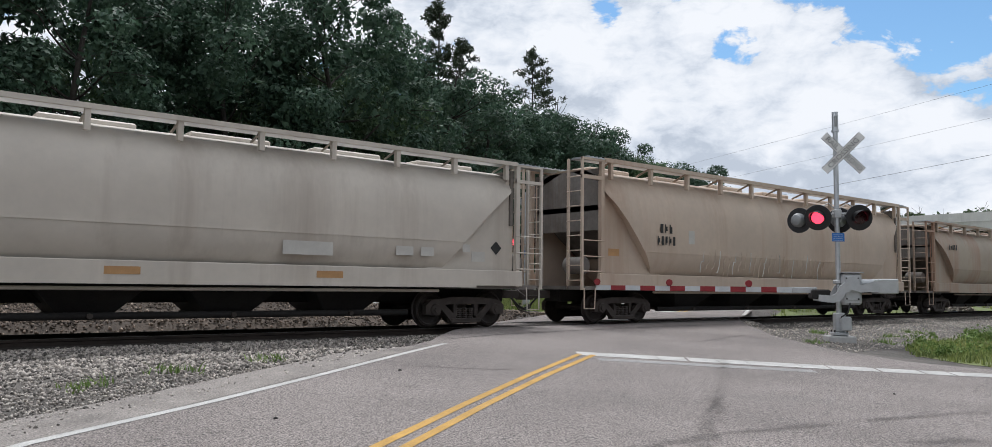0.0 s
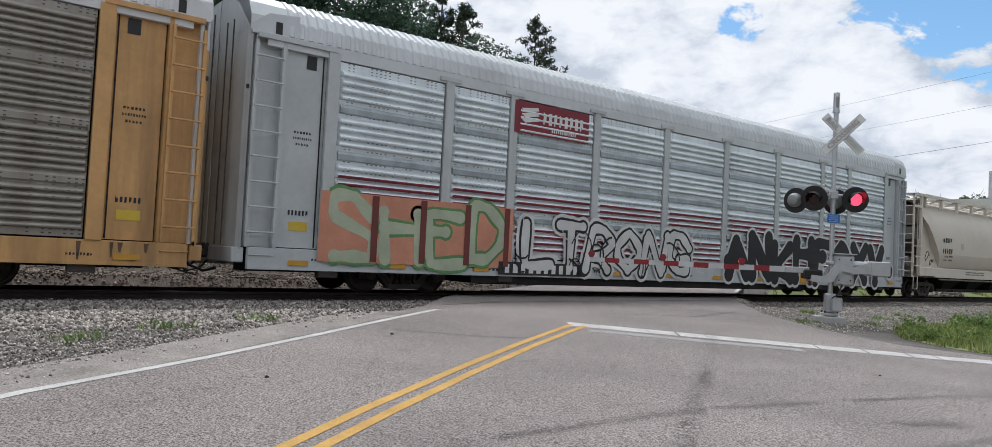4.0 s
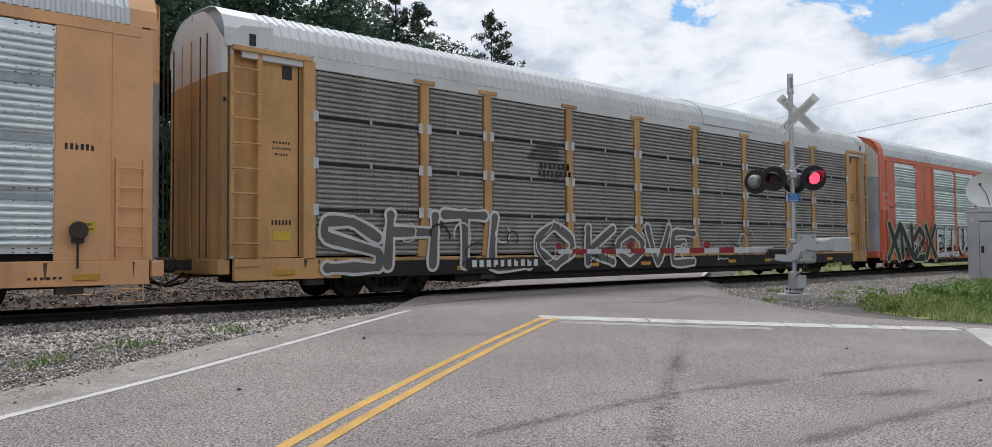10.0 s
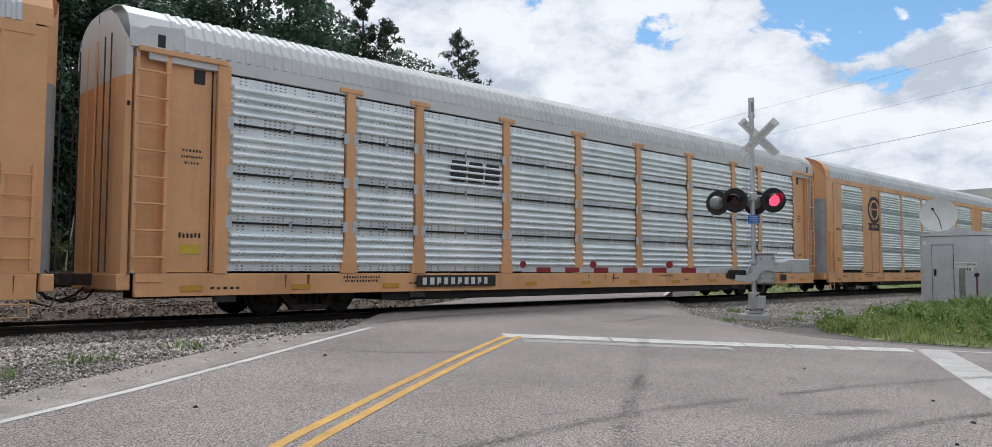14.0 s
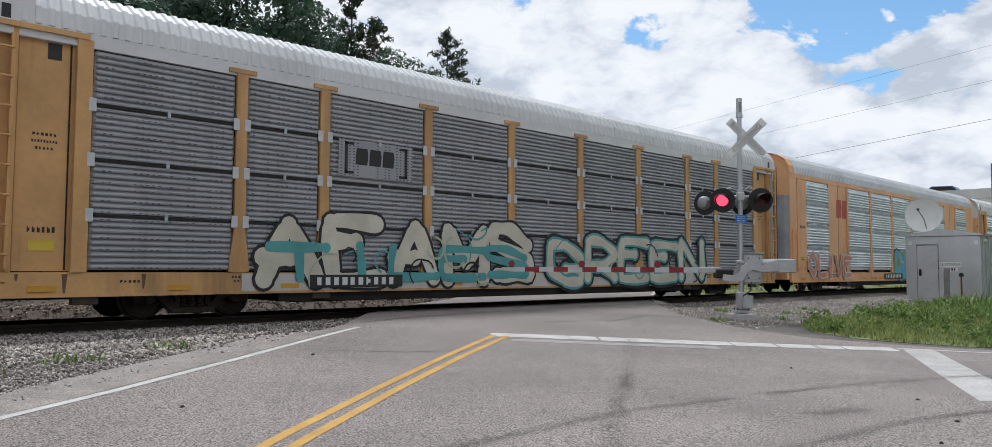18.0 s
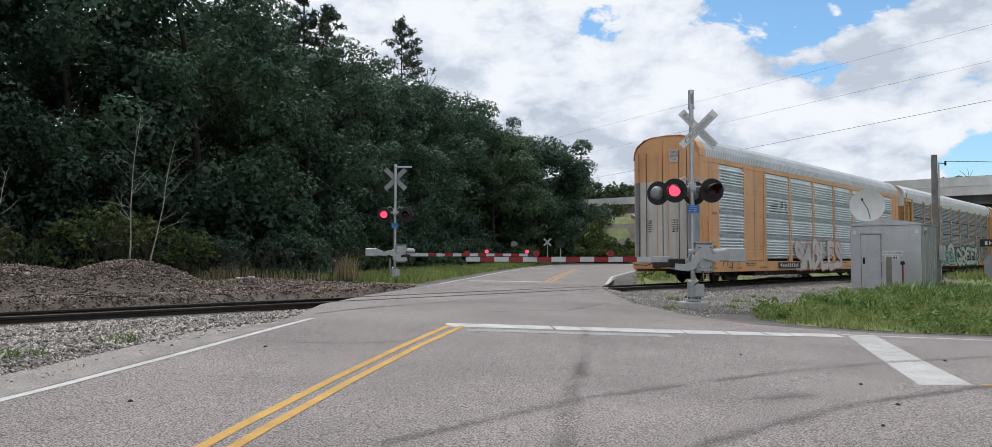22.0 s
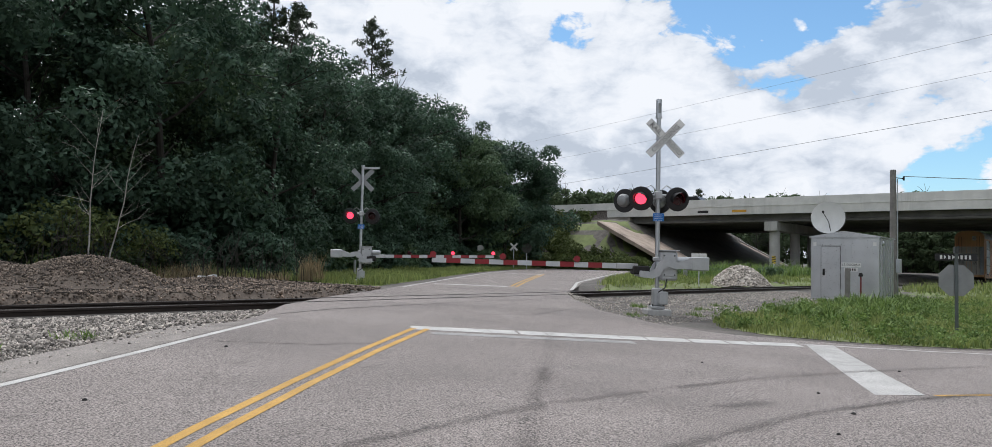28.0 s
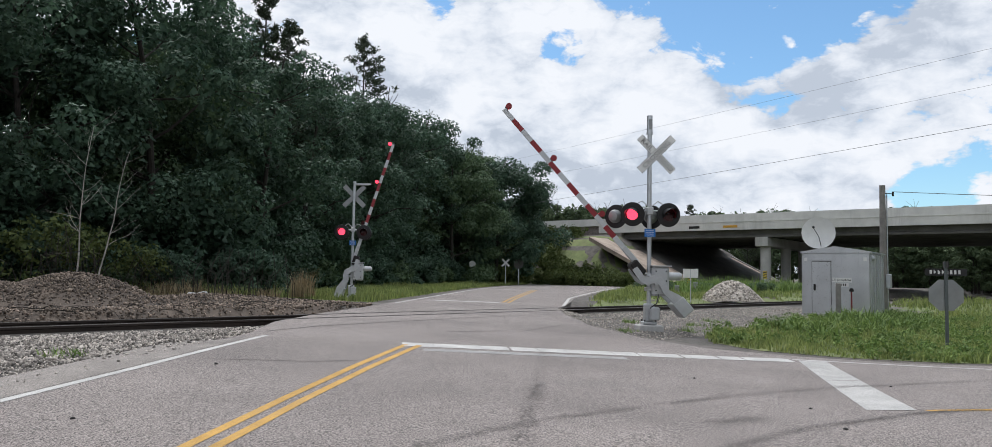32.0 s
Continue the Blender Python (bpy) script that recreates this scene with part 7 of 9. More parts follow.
def cream_hopper(c, L):
    hull_text(c, 4, 1.0, 0.21, -6.25, 2.67, INK, 5, -1.58)
    hull_text(c, 5, 1.1, 0.23, -6.22, 2.18, INK, 6, -1.572)
    lettering("stencil", "LD LMT", 0.12, INK, c, pose(-6.4, -1.56, 1.93, 10, 0, 0), "small black stencil")
    hull_text(c, 6, 0.45, 0.07, -5.85, 1.95, INK, 7, -1.545)
    lettering("stencil", "LT WT", 0.12, INK, c, pose(-6.45, -1.53, 1.77, 22, 0, 0), "small black stencil")
    hull_text(c, 5, 0.4, 0.07, -5.85, 1.79, INK, 8, -1.53)
    part("code_box", Build().box(-0.15, 0.15, -0.003, 0, -0.15, 0.15), PATCH, c, "small stencilled box", at=pose(-4.65, -1.58, 2.45))
    part("orange_strip", Build().box(-0.06, 0.06, -0.003, 0, -0.45, 0.45), ORANGEPATCH, c, "orange reflector strip", at=pose(-L / 2 + 1.05, -1.326, 2.0))
    part("orange_strip", Build().box(-0.06, 0.06, -0.003, 0, -0.45, 0.45), ORANGEPATCH, c, "orange reflector strip", at=pose(L / 2 - 1.05, -1.326, 2.0))
    for x, n, w in ((-3.0, 22, 2.2), (-0.2, 16, 1.2)):
        hull_text(c, n, w, 0.05, x, 1.28, INK, n, -1.533)
        hull_text(c, n, w, 0.05, x, 1.18, INK, n + 1, -1.533)
    rng = random.Random(4)
    for i in range(7):
        x0 = 1.0 + i * 0.42
        b = Build()
        b.path([(x0, -1.54, 1.10), (x0 + rng.uniform(-0.1, 0.15), -1.54, 1.36), (x0 + rng.uniform(0.1, 0.3), -1.54, 1.14), (x0 + rng.uniform(0.1, 0.35), -1.54, 1.34)], 0.010, 5)
        part("scrawl", b, INK, c, "thin black spray scrawl on the sill")
    for x, z, r in ((-L / 2 + 1.9, 1.9, 0.22), (-L / 2 + 2.3, 1.65, 0.16), (L / 2 - 1.6, 2.2, 0.15), (L / 2 - 1.55, 2.6, 0.13), (L / 2 - 1.65, 1.8, 0.16)):
        part("scrawl", Build().path([(x + r * math.cos(a * 0.8), -1.328, z + r * math.sin(a) * rng.uniform(0.6, 1.2)) for a in range(8)], 0.014, 5), INK, c, "thin black spray scrawl on the end sheet")


def ferromex(c, L):
    part("company_panel", Build().box(-1.30, 1.30, -0.004, 0, -0.40, 0.40), MAROON, c, "maroon panel with white marks", at=pose(-6.10, -SIDE - 0.078, 4.48))
    for i in range(3):
        part("company_mark", Build().prism([(-1.1, 0.02 + 0.13 * i), (-0.55, 0.10 + 0.13 * i), (-0.5, 0.02 + 0.13 * i), (-0.95, -0.07 + 0.13 * i)], "y", -0.004, 0), INKWHITE, c, "white curved mark", at=pose(-6.10, -SIDE - 0.083, 4.42))
    part("company_mark", bars(8, 0.30, 1.5, 0.004, 3), INKWHITE, c, "white block in place of the name", at=pose(-5.70, -SIDE - 0.083, 4.54))
    part("company_mark", bars(12, 0.10, 0.9, 0.004, 5), INKWHITE, c, "white block below the name", at=pose(-5.70, -SIDE - 0.083, 4.26))
    part("number_plate", Build().box(-1.5, 1.5, -0.004, 0, -0.16, 0.16), INK, c, "black plate with a row of white characters", at=pose(-6.2, -SIDE - 0.099, 0.70))
    part("number_bars", bars(10, 0.22, 2.6, 0.003, 8), INKWHITE, c, at=pose(-6.2, -SIDE - 0.104, 0.70))
    # orange and green painted lettering over an orange ground
    part("sprayed_ground", Build().box(-2.6, 2.6, -0.003, 0, -0.75, 0.72), S_PEACH, c, "orange sprayed ground", at=pose(-9.9, -SIDE - 0.0935, 1.45))
    graffito(c, "SHED", -8.0, 1.45, 1.55, S_PALE, S_GREEN, 1.25, "cream and green sprayed letters", None, 0, -SIDE - 0.083, 0.05, span=(-12.3, -7.5), rise=(0.7, 2.1))
    for x in (-11.2, -9.95, -8.7, -7.5):
        part("sprayed_band", Build().box(-0.08, 0.08, -0.003, 0, -0.72, 0.70), S_RUST, c, "dark red sprayed band", at=pose(x, -SIDE - 0.110, 1.45))
    graffito(c, "LTRONG", -2.4, 1.35, 1.25, S_WHITE, S_BLACK, 1.05, "white sprayed letters with black outlines", S_WHITE, 0.1, -SIDE - 0.083, 0.05, span=(-7.0, -0.2), rise=(0.66, 1.95))
    swirls(c, -7.2, 0.9, 0.62, 2.0, (S_BLACK, S_WHITE, S_BLACK), 44, 41, -SIDE - 0.1)
    graffito(c, "ANKHFOXY", 6.86, 1.22, 1.55, S_BLACK, S_BLACK, 1.22, "heavy black sprayed letters with pale halo", S_WHITE, 0.0, -SIDE - 0.083, 0.08, span=(1.5, 12.2), rise=(0.55, 2.05))
    part("sprayed_disc", Build().lathe([(0.36, -0.004), (0.36, 0.0)], (0, 0, 0), "y", 20), S_WHITE, c, "pale sprayed disc", at=pose(12.75, -SIDE - 0.088, 1.12))
    part("sprayed_disc", Build().lathe([(0.27, -0.004), (0.27, 0.0)], (0, 0, 0), "y", 20), S_BLACK, c, "black sprayed disc", at=pose(12.75, -SIDE - 0.093, 1.12))
    part("orange_plate", Build().box(-0.62, 0.62, -0.004, 0, -0.17, 0.17), AMBER, c, "orange panel on the sill", at=pose(6.6, -SIDE - 0.1, 0.72))
    mark(c, 6.6, 0.72, 0.5, 0.16, LOGORED, "dark red block mark", -SIDE - 0.105)


def oldyellow_a(c, L):
    plate(c, 2.6, 1.9, 10, 12)
    graffito(c, "SEDIM", 6.1, 1.3, 1.3, S_BLUE, S_WHITE, 1.1, "dark blue sprayed bubble letters outlined in white", None, 0, -SIDE - 0.086, 0.09, span=(4.26, 8.0), rise=(0.56, 2.0))
    part("sprayed_ground", Build().prism([(4.3, 0.58), (8.0, 0.58), (8.05, 1.3), (7.8, 1.78), (6.2, 1.72), (4.9, 1.86), (4.35, 1.5)], "y", -0.003, 0), S_BLUE, c, "dark blue sprayed ground", at=pose(0, -SIDE - 0.081, 0))
    swirls(c, 8.1, 8.95, 1.0, 1.7, (S_WHITE,), 6, 49, -SIDE - 0.082, (0.03, 0.05))
    swirls(c, 9.9, 11.2, 1.6, 2.0, (S_BLACK,), 9, 50, -SIDE - 0.082, (0.03, 0.05))
    graffito(c, "OSAGE", -9.5, 1.3, 1.3, S_PEACH, S_WHITE, 1.2, "pale peach sprayed letters with white edges", S_BLACK, 0, -SIDE - 0.082, span=(-12.2, -4.0), rise=(0.6, 2.0))
    swirls(c, -12.2, -3.0, 0.6, 1.9, (S_WHITE, S_BLACK, S_PEACH), 44, 54, -SIDE - 0.098)
    block_mark(c, 3, -5.9, 3.5, 1.5, 0.45, AMBER, "worn orange block mark", -SIDE - 0.075)


def orange_car(c, L):
    graffito(c, "XN2X", -8.6, 1.28, 1.75, S_BLACK, S_BLACK, 1.35, "heavy black sprayed letters on pale ground", S_PALE, 0.05, -SIDE - 0.076, -0.02, span=(-13.0, -7.4), rise=(0.55, 2.1))
    graffito(c, "ELLU", -3.2, 1.25, 1.2, S_WHITE, S_BLACK, 1.1, "white and black sprayed letters", None, 0, -SIDE - 0.076, span=(-7.3, -3.34), rise=(0.58, 1.9))
    graffito(c, "CUE8", 3.2, 1.36, 1.95, S_CREAM, S_BLACK, 1.35, "cream sprayed letters outlined in black", None, 0, -SIDE - 0.076, 0.075, span=(-2.37, 4.06), rise=(0.56, 2.15))
    graffito(c, "CRGL", 9.8, 1.30, 1.75, S_SKY, S_BLACK, 1.2, "sky-blue sprayed letters outlined in black", None, 0, -SIDE - 0.076, 0.07, span=(4.53, 11.2), rise=(0.56, 2.05))
    swirls(c, -13.0, -7.4, 0.6, 2.0, (S_BLACK, S_PALE, S_BLACK), 26, 42)
    swirls(c, -7.4, -2.6, 0.6, 1.9, (S_BLACK, S_WHITE, S_BLACK), 36, 43)
    swirls(c, 7.2, 12.6, 0.7, 2.0, (S_BLACK, S_SKY, S_WHITE), 16, 44)
    part("number_bars", bars(11, 0.17, 1.9, 0.003, 6), INKWHITE, c, at=pose(-2.7, -SIDE - 0.0795, 0.72))
    part("company_mark", Build().prism([(-1.15, -0.12), (1.0, -0.12), (1.15, 0.12), (-1.0, 0.12)], "y", -0.004, 0), LOGORED, c, "orange slanting block mark", at=pose(5.6, -SIDE - 0.072, 3.70))
    part("company_mark", Build().prism([(-1.25, -0.03), (1.15, -0.03), (1.2, 0.02), (-1.2, 0.02)], "y", -0.004, 0), INK, c, "black bar under the mark", at=pose(5.6, -SIDE - 0.072, 3.50))
    for i, (x, z) in enumerate(((0.35, 3.4), (0.4, 3.05), (0.3, 2.7))):
        part("scrawl", Build().path([(-L / 2 + x + 0.14 * j, -SIDE - 0.04, z + 0.13 * (j % 2) + 0.03 * i) for j in range(5)], 0.014, 5), S_WHITE, c, "white hand-sprayed scrawl")
    for i in range(5):
        part("scrawl", Build().path([(L / 2 - 1.55 + 0.2 * i, -SIDE - 0.04, 2.35), (L / 2 - 1.5 + 0.2 * i, -SIDE - 0.04, 2.75), (L / 2 - 1.40 + 0.2 * i, -SIDE - 0.04, 2.4)], 0.012, 5), S_BLACK, c, "black hand-sprayed scrawl")


def dark_yellow(c, L):
    plate(c, -6.83, 2.7, 10, 15)
    graffito(c, "SHTLO", -8.0, 1.28, 1.5, S_ASH, S_WHITE, 1.35, "dark sprayed letters outlined in white", None, 0, -SIDE - 0.086, 0.03, span=(-12.1, -4.3), rise=(0.62, 1.9))
    graffito(c, "KOVE", 1.2, 1.25, 1.35, S_ASH, S_WHITE, 1.5, "dark sprayed letters outlined in white", None, 0, -SIDE - 0.086, 0.03, span=(-3.9, 1.4), rise=(0.62, 1.75))
    swirls(c, -10.4, -2.6, 0.7, 1.9, (S_BLACK, S_WHITE), 36, 47)
    swirls(c, -1.4, 6.0, 0.7, 1.8, (S_WHITE, S_BLACK, S_SOOT), 40, 48)
    for i in range(5):
        part("company_mark", Build().box(-0.75 + 0.1 * i, 0.45, -0.004, 0, 0.10 * i, 0.10 * i + 0.05), INK, c, "black slanting bars", at=pose(-5.3, -SIDE - 0.066, 3.48))
    part("company_mark", bars(7, 0.18, 1.2, 0.004, 2), INK, c, "black block in place of the name", at=pose(-5.0, -SIDE - 0.066, 3.32))
    part("company_mark", bars(8, 0.18, 1.3, 0.004, 3), INK, c, "black block in place of the name", at=pose(-5.0, -SIDE - 0.066, 3.10))
    part("sooty_sill", Build().box(-11.6, 12.6, -0.003, 0, -0.2, 0.15), DARKSTEEL, c, "sill blackened by soot", at=pose(0, -SIDE - 0.0765, 0.70))
    mark(c, 6.8, 0.72, 0.8, 0.24, INK, "black block mark on the sill")
    part("grey_roof_patch", hoop(2.0, 4.9, SIDE + 0.05, 5.17, 6.12), GALVROOF, c, "replaced grey roof section")


def clean_a(c, L):
    plate(c, 0.55, 2.6, 10, 21)
    mark(c, 6.9, 0.72, 0.9, 0.26, LOGORED, "dark red block mark on the sill")
    # round emblem over a ribbon, ring stretched sideways to fit the camera's view
    ring = []
    for i in range(33):
        a = 2 * math.pi * i / 32
        ring.append([(0.80 * math.cos(a), 0, 0.66 * math.sin(a)), (0.62 * math.cos(a), 0, 0.50 * math.sin(a))])
    part("emblem_ring", Build().sheet(ring, 0, 0.003, (0, -1, 0)), INK, c, "black ring of a round emblem", at=pose(-8.16, -SIDE - 0.038, 3.98))
    part("emblem_shield", Build().prism([(-0.34, 0.0), (0.34, 0.0), (0.31, -0.24), (0, -0.46), (-0.31, -0.24)], "y", -0.004, 0), INK, c, "dark shield", at=pose(-8.16, -SIDE - 0.036, 3.98))
    part("emblem_shape", Build().prism([(-0.38, 0.05), (-0.26, 0.30), (0.12, 0.38), (0.42, 0.16), (0.3, 0.05)], "y", -0.004, 0), INK, c, "dark shape over the shield", at=pose(-8.16, -SIDE - 0.036, 4.0))
    part("emblem_ribbon", Build().prism([(-0.8, -0.2), (-0.66, -0.03), (-0.8, 0.15), (0.8, 0.15), (0.66, -0.03), (0.8, -0.2)], "y", -0.005, 0), INK, c, "black ribbon below the ring", at=pose(-8.16, -SIDE - 0.043, 3.18))
    part("emblem_bars", bars(4, 0.16, 0.8, 0.003, 4), OLDYELLOW, c, at=pose(-8.16, -SIDE - 0.049, 3.18))
    part("black_card", Build().box(-0.22, 0.22, -0.003, 0, -0.12, 0.12), INK, c, "small black card", at=pose(9.9, -SIDE - 0.078, 0.74))


def clean_b(c, L):
    plate(c, -6.2, 2.6, 10, 25)
    block_mark(c, 3, -5.54, 3.50, 1.77, 0.53, INK, "bold black block mark", -SIDE - 0.066)
    mark(c, 8.3, 0.72, 0.8, 0.24, LOGORED, "dark red block mark on the sill")
    part("black_card", Build().box(-0.25, 0.25, -0.003, 0, -0.12, 0.12), INK, c, "small black card", at=pose(11.2, -SIDE - 0.078, 0.74))


def gws_car(c, L):
    part("sprayed_ground", Build().prism([(-1.5, 0.56), (4.3, 0.56), (4.2, 1.5), (3.2, 1.9), (0.4, 2.1), (-1.5, 1.9)], "y", -0.003, 0), S_LIME, c, "olive green sprayed ground", at=pose(0, -SIDE - 0.0935, 0))
    graffito(c, "GWS", 3.7, 1.30, 1.9, S_AQUA, S_BLACK, 1.7, "light blue sprayed letters outlined in black", None, 0, -SIDE - 0.076, 0.13, span=(-1.4, 2.66), rise=(0.56, 2.05))
    graffito(c, "PEDAL", 8.0, 1.42, 1.6, S_WHITE, S_BLACK, 0.72, "white bubble letters outlined in black", None, 0, -SIDE - 0.076, 0.11, span=(4.7, 7.59), rise=(0.56, 2.2))
    swirls(c, -1.7, 3.0, 0.6, 2.1, (S_WHITE, S_BLUE), 9, 51, width=(0.03, 0.05))
    swirls(c, -12.4, -7.0, 0.6, 1.7, (S_WHITE, S_PEACH), 20, 52)
    plate(c, -1.6, 2.6, 10, 28)
    mark(c, 6.7, 0.72, 0.9, 0.26, LOGORED, "dark red block mark on the sill")
    block_mark(c, 2, -8.1, 3.9, 1.3, 0.85, LOGORED, "red block mark", -SIDE - 0.036)
    graffito(c, "OLIVE", -9.6, 1.2, 1.1, S_PEACH, S_WHITE, 1.2, "peach and white sprayed letters", None, 0, -SIDE - 0.076)


def dark_b(c, L):
    plate(c, -6.5, 2.5, 10, 31)
    part("grey_panel", Build().box(-1.05, 1.05, -0.004, 0, -0.42, 0.42), SCREENGREY, c, "pale panel behind the mark", at=pose(-6.0, -SIDE - 0.066, 3.52))
    block_mark(c, 3, -6.03, 3.57, 1.13, 0.38, INK, "bold black block mark between brackets", -SIDE - 0.071)
    for s in (-1, 1):
        part("bracket", Build().box(-0.04, 0.04, -0.004, 0, -0.36, 0.36).box(-0.04 - (0.16 if s > 0 else 0), 0.04 + (0.16 if s < 0 else 0), -0.004, 0, 0.30, 0.36).box(-0.04 - (0.16 if s > 0 else 0), 0.04 + (0.16 if s < 0 else 0), -0.004, 0, -0.36, -0.30), INK, c, "black bracket", at=pose(-6.0 + 0.85 * s, -SIDE - 0.071, 3.52))
    graffito(c, "AEAMS", -4.6, 1.28, 1.55, S_BONE, S_BLACK, 1.55, "bone-white sprayed letters outlined in black", None, 0, -SIDE - 0.076, 0.12, span=(-9.08, -0.66), rise=(0.62, 2.1))
    graffito(c, "TILES", -4.6, 1.05, 0.7, S_TEAL, S_TEAL, 2.6, "teal sprayed flames", None, 0, -SIDE - 0.108, -0.02, span=(-8.8, -0.9), rise=(0.8, 1.5))
    graffito(c, "GREEN", 4.0, 1.22, 1.45, S_BONE, S_TEAL, 1.5, "bone-white sprayed letters with teal outline", S_BLACK, 0, -SIDE - 0.076, 0.07, span=(-0.11, 8.4), rise=(0.6, 1.95))
    swirls(c, -9.2, -0.6, 0.6, 2.1, (S_TEAL, S_PALE, S_BLACK), 34, 45)
    swirls(c, -0.1, 8.4, 0.6, 1.9, (S_TEAL, S_BLACK, S_PALE), 26, 46)
    part("white_sill_patch", Build().box(-9.3, 8.6, -0.003, 0, -0.18, 0.18), PATCH, c, "white sprayed sill", at=pose(0.0, -SIDE - 0.0765, 0.73))


def last_car(c, L):
    plate(c, -4.8, 2.6, 10, 35)
    graffito(c, "SABLES", 4.6, 1.18, 1.35, S_WHITE, S_PEACH, 1.15, "white sprayed letters with a pale red edge", None, 0, -SIDE - 0.076, 0.09, span=(-4.08, 2.5), rise=(0.55, 2.0))
    for i in range(5):
        part("company_mark", Build().prism([(-1.1 + 0.12 * i, 0.09 * i), (-0.1, 0.09 * i), (-0.12, 0.09 * i + 0.05), (-1.06 + 0.12 * i, 0.09 * i + 0.05)], "y", -0.004, 0), INK, c, "black slanting bars", at=pose(-5.95, -SIDE - 0.07, 3.36))
    part("company_mark", bars(2, 0.36, 0.95, 0.004, 12), INK, c, "black block mark", at=pose(-5.25, -SIDE - 0.07, 3.54))
    part("company_mark", bars(16, 0.13, 2.2, 0.004, 14), INK, c, "black block in place of the name", at=pose(-5.9, -SIDE - 0.07, 3.24))
    swirls(c, -4.3, 2.8, 0.6, 1.8, (S_WHITE, S_PEACH, S_WHITE), 36, 53)
    mark(c, 6.6, 0.72, 0.9, 0.24, LOGORED, "dark red block mark on the sill")
    part("black_card", Build().box(-0.25, 0.25, -0.003, 0, -0.12, 0.12), INK, c, "small black card", at=pose(9.9, -SIDE - 0.078, 0.74))
    nt = part("end_notice", Build().box(-0.01, 0, -0.22, 0.22, -0.25, 0.25), BOXWHITE, c, "white notice on the end door", at=pose(-L / 2 - 0.215, -0.55, 5.2))
    for i, w in enumerate(("EXCESS", "HEIGHT", "CAR")):
        lettering("lettering", w, 0.13, INK, nt, pose(-0.012, 0, 0.14 - 0.14 * i, 0, 0, -90), "black capitals", stretch=0.75)
    for i in range(6):
        part("stencil", bars(5, 0.05, 0.3, 0.002, i), INK, c, at=pose(-L / 2 - 0.205, -0.55, 2.6 - 0.09 * i, 0, 0, -90))
        part("stencil", bars(5, 0.05, 0.3, 0.002, i + 9), INK, c, at=pose(-L / 2 - 0.205, 0.62, 2.6 - 0.09 * i, 0, 0, -90))


Y, OY = YELLOW, OLDYELLOW
SILVERDOOR = [BOXWHITE, YELLOW]
CARS = [
    (hopper("covered_hopper", "rust-streaked grey covered hopper car", 17.6, HOPPERRUST, 0, rust_hopper, 0.80), 0),
    (hopper("covered_hopper", "brown-stained grey covered hopper car with faded scrawl", 19.3, HOPPERTAN, 1, tan_hopper), 1),
    (hopper("covered_hopper", "pale grey covered hopper car with paint patches", 18.2, HOPPERGREY, 2, grey_hopper, 0.80), 2),
    (hopper("covered_hopper", "clean cream covered hopper car with black stencils", 19.4, HOPPERCLEAN, 3, cream_hopper), 3),
    (autorack("autorack_car", "grey car-carrier with red stripes, maroon panel and graffiti", "C", GREYPAINT, SCREENDULL, GALVROOF, [GREYPAINT, GREYPAINT], 4, ferromex), 4),
    (autorack("autorack_car", "yellow car-carrier with brown-stained screens and graffiti", "C", OY, SCREENBROWN, WHITEROOF, [OY, WHITEROOF], 5, oldyellow_a), 5),
    (autorack("autorack_car", "orange-red car-carrier with silver screens and large graffiti", "A", ORANGE, SCREENDULL, GALVROOF, [BOXWHITE, BOXWHITE], 6, orange_car), 6),
    (autorack("autorack_car", "yellow car-carrier with sooty dark screens and outlined graffiti", "B", OY, SCREENDARK, WHITEROOF, [OY, WHITEROOF], 7, dark_yellow), 7),
    (autorack("autorack_car", "clean yellow car-carrier with bright screens and a round emblem", "A", Y, SCREENCLEAN, GALVROOF, [BOXWHITE, YELLOW], 8, clean_a), 8),
    (autorack("autorack_car", "yellow car-carrier with bright galvanised screens and white roof", "B", Y, SCREENCLEAN, WHITEROOF, [YELLOW, WHITEROOF], 9, clean_b), 9),
    (autorack("autorack_car", "yellow car-carrier with blue, green and white graffiti", "A", Y, SCREENDULL, GALVROOF, [BOXWHITE, YELLOW], 10, gws_car), 10),
    (autorack("autorack_car", "yellow car-carrier with grey weathered screens and teal graffiti", "B", OY, SCREENGREY, WHITEROOF, [OY, WHITEROOF], 11, dark_b), 11),
    (autorack("autorack_car", "yellow last car-carrier with white end doors", "A", Y, SCREENDULL, GALVROOF, [BOXWHITE, YELLOW], 12, last_car), 12),
]
# middle of each car ahead of the middle of the last one
AHEAD = {k: (12 - k) * PITCH for k in range(4, 13)}
AHEAD.update({3: 257.0, 2: 277.3, 1: 297.3, 0: 317.2})


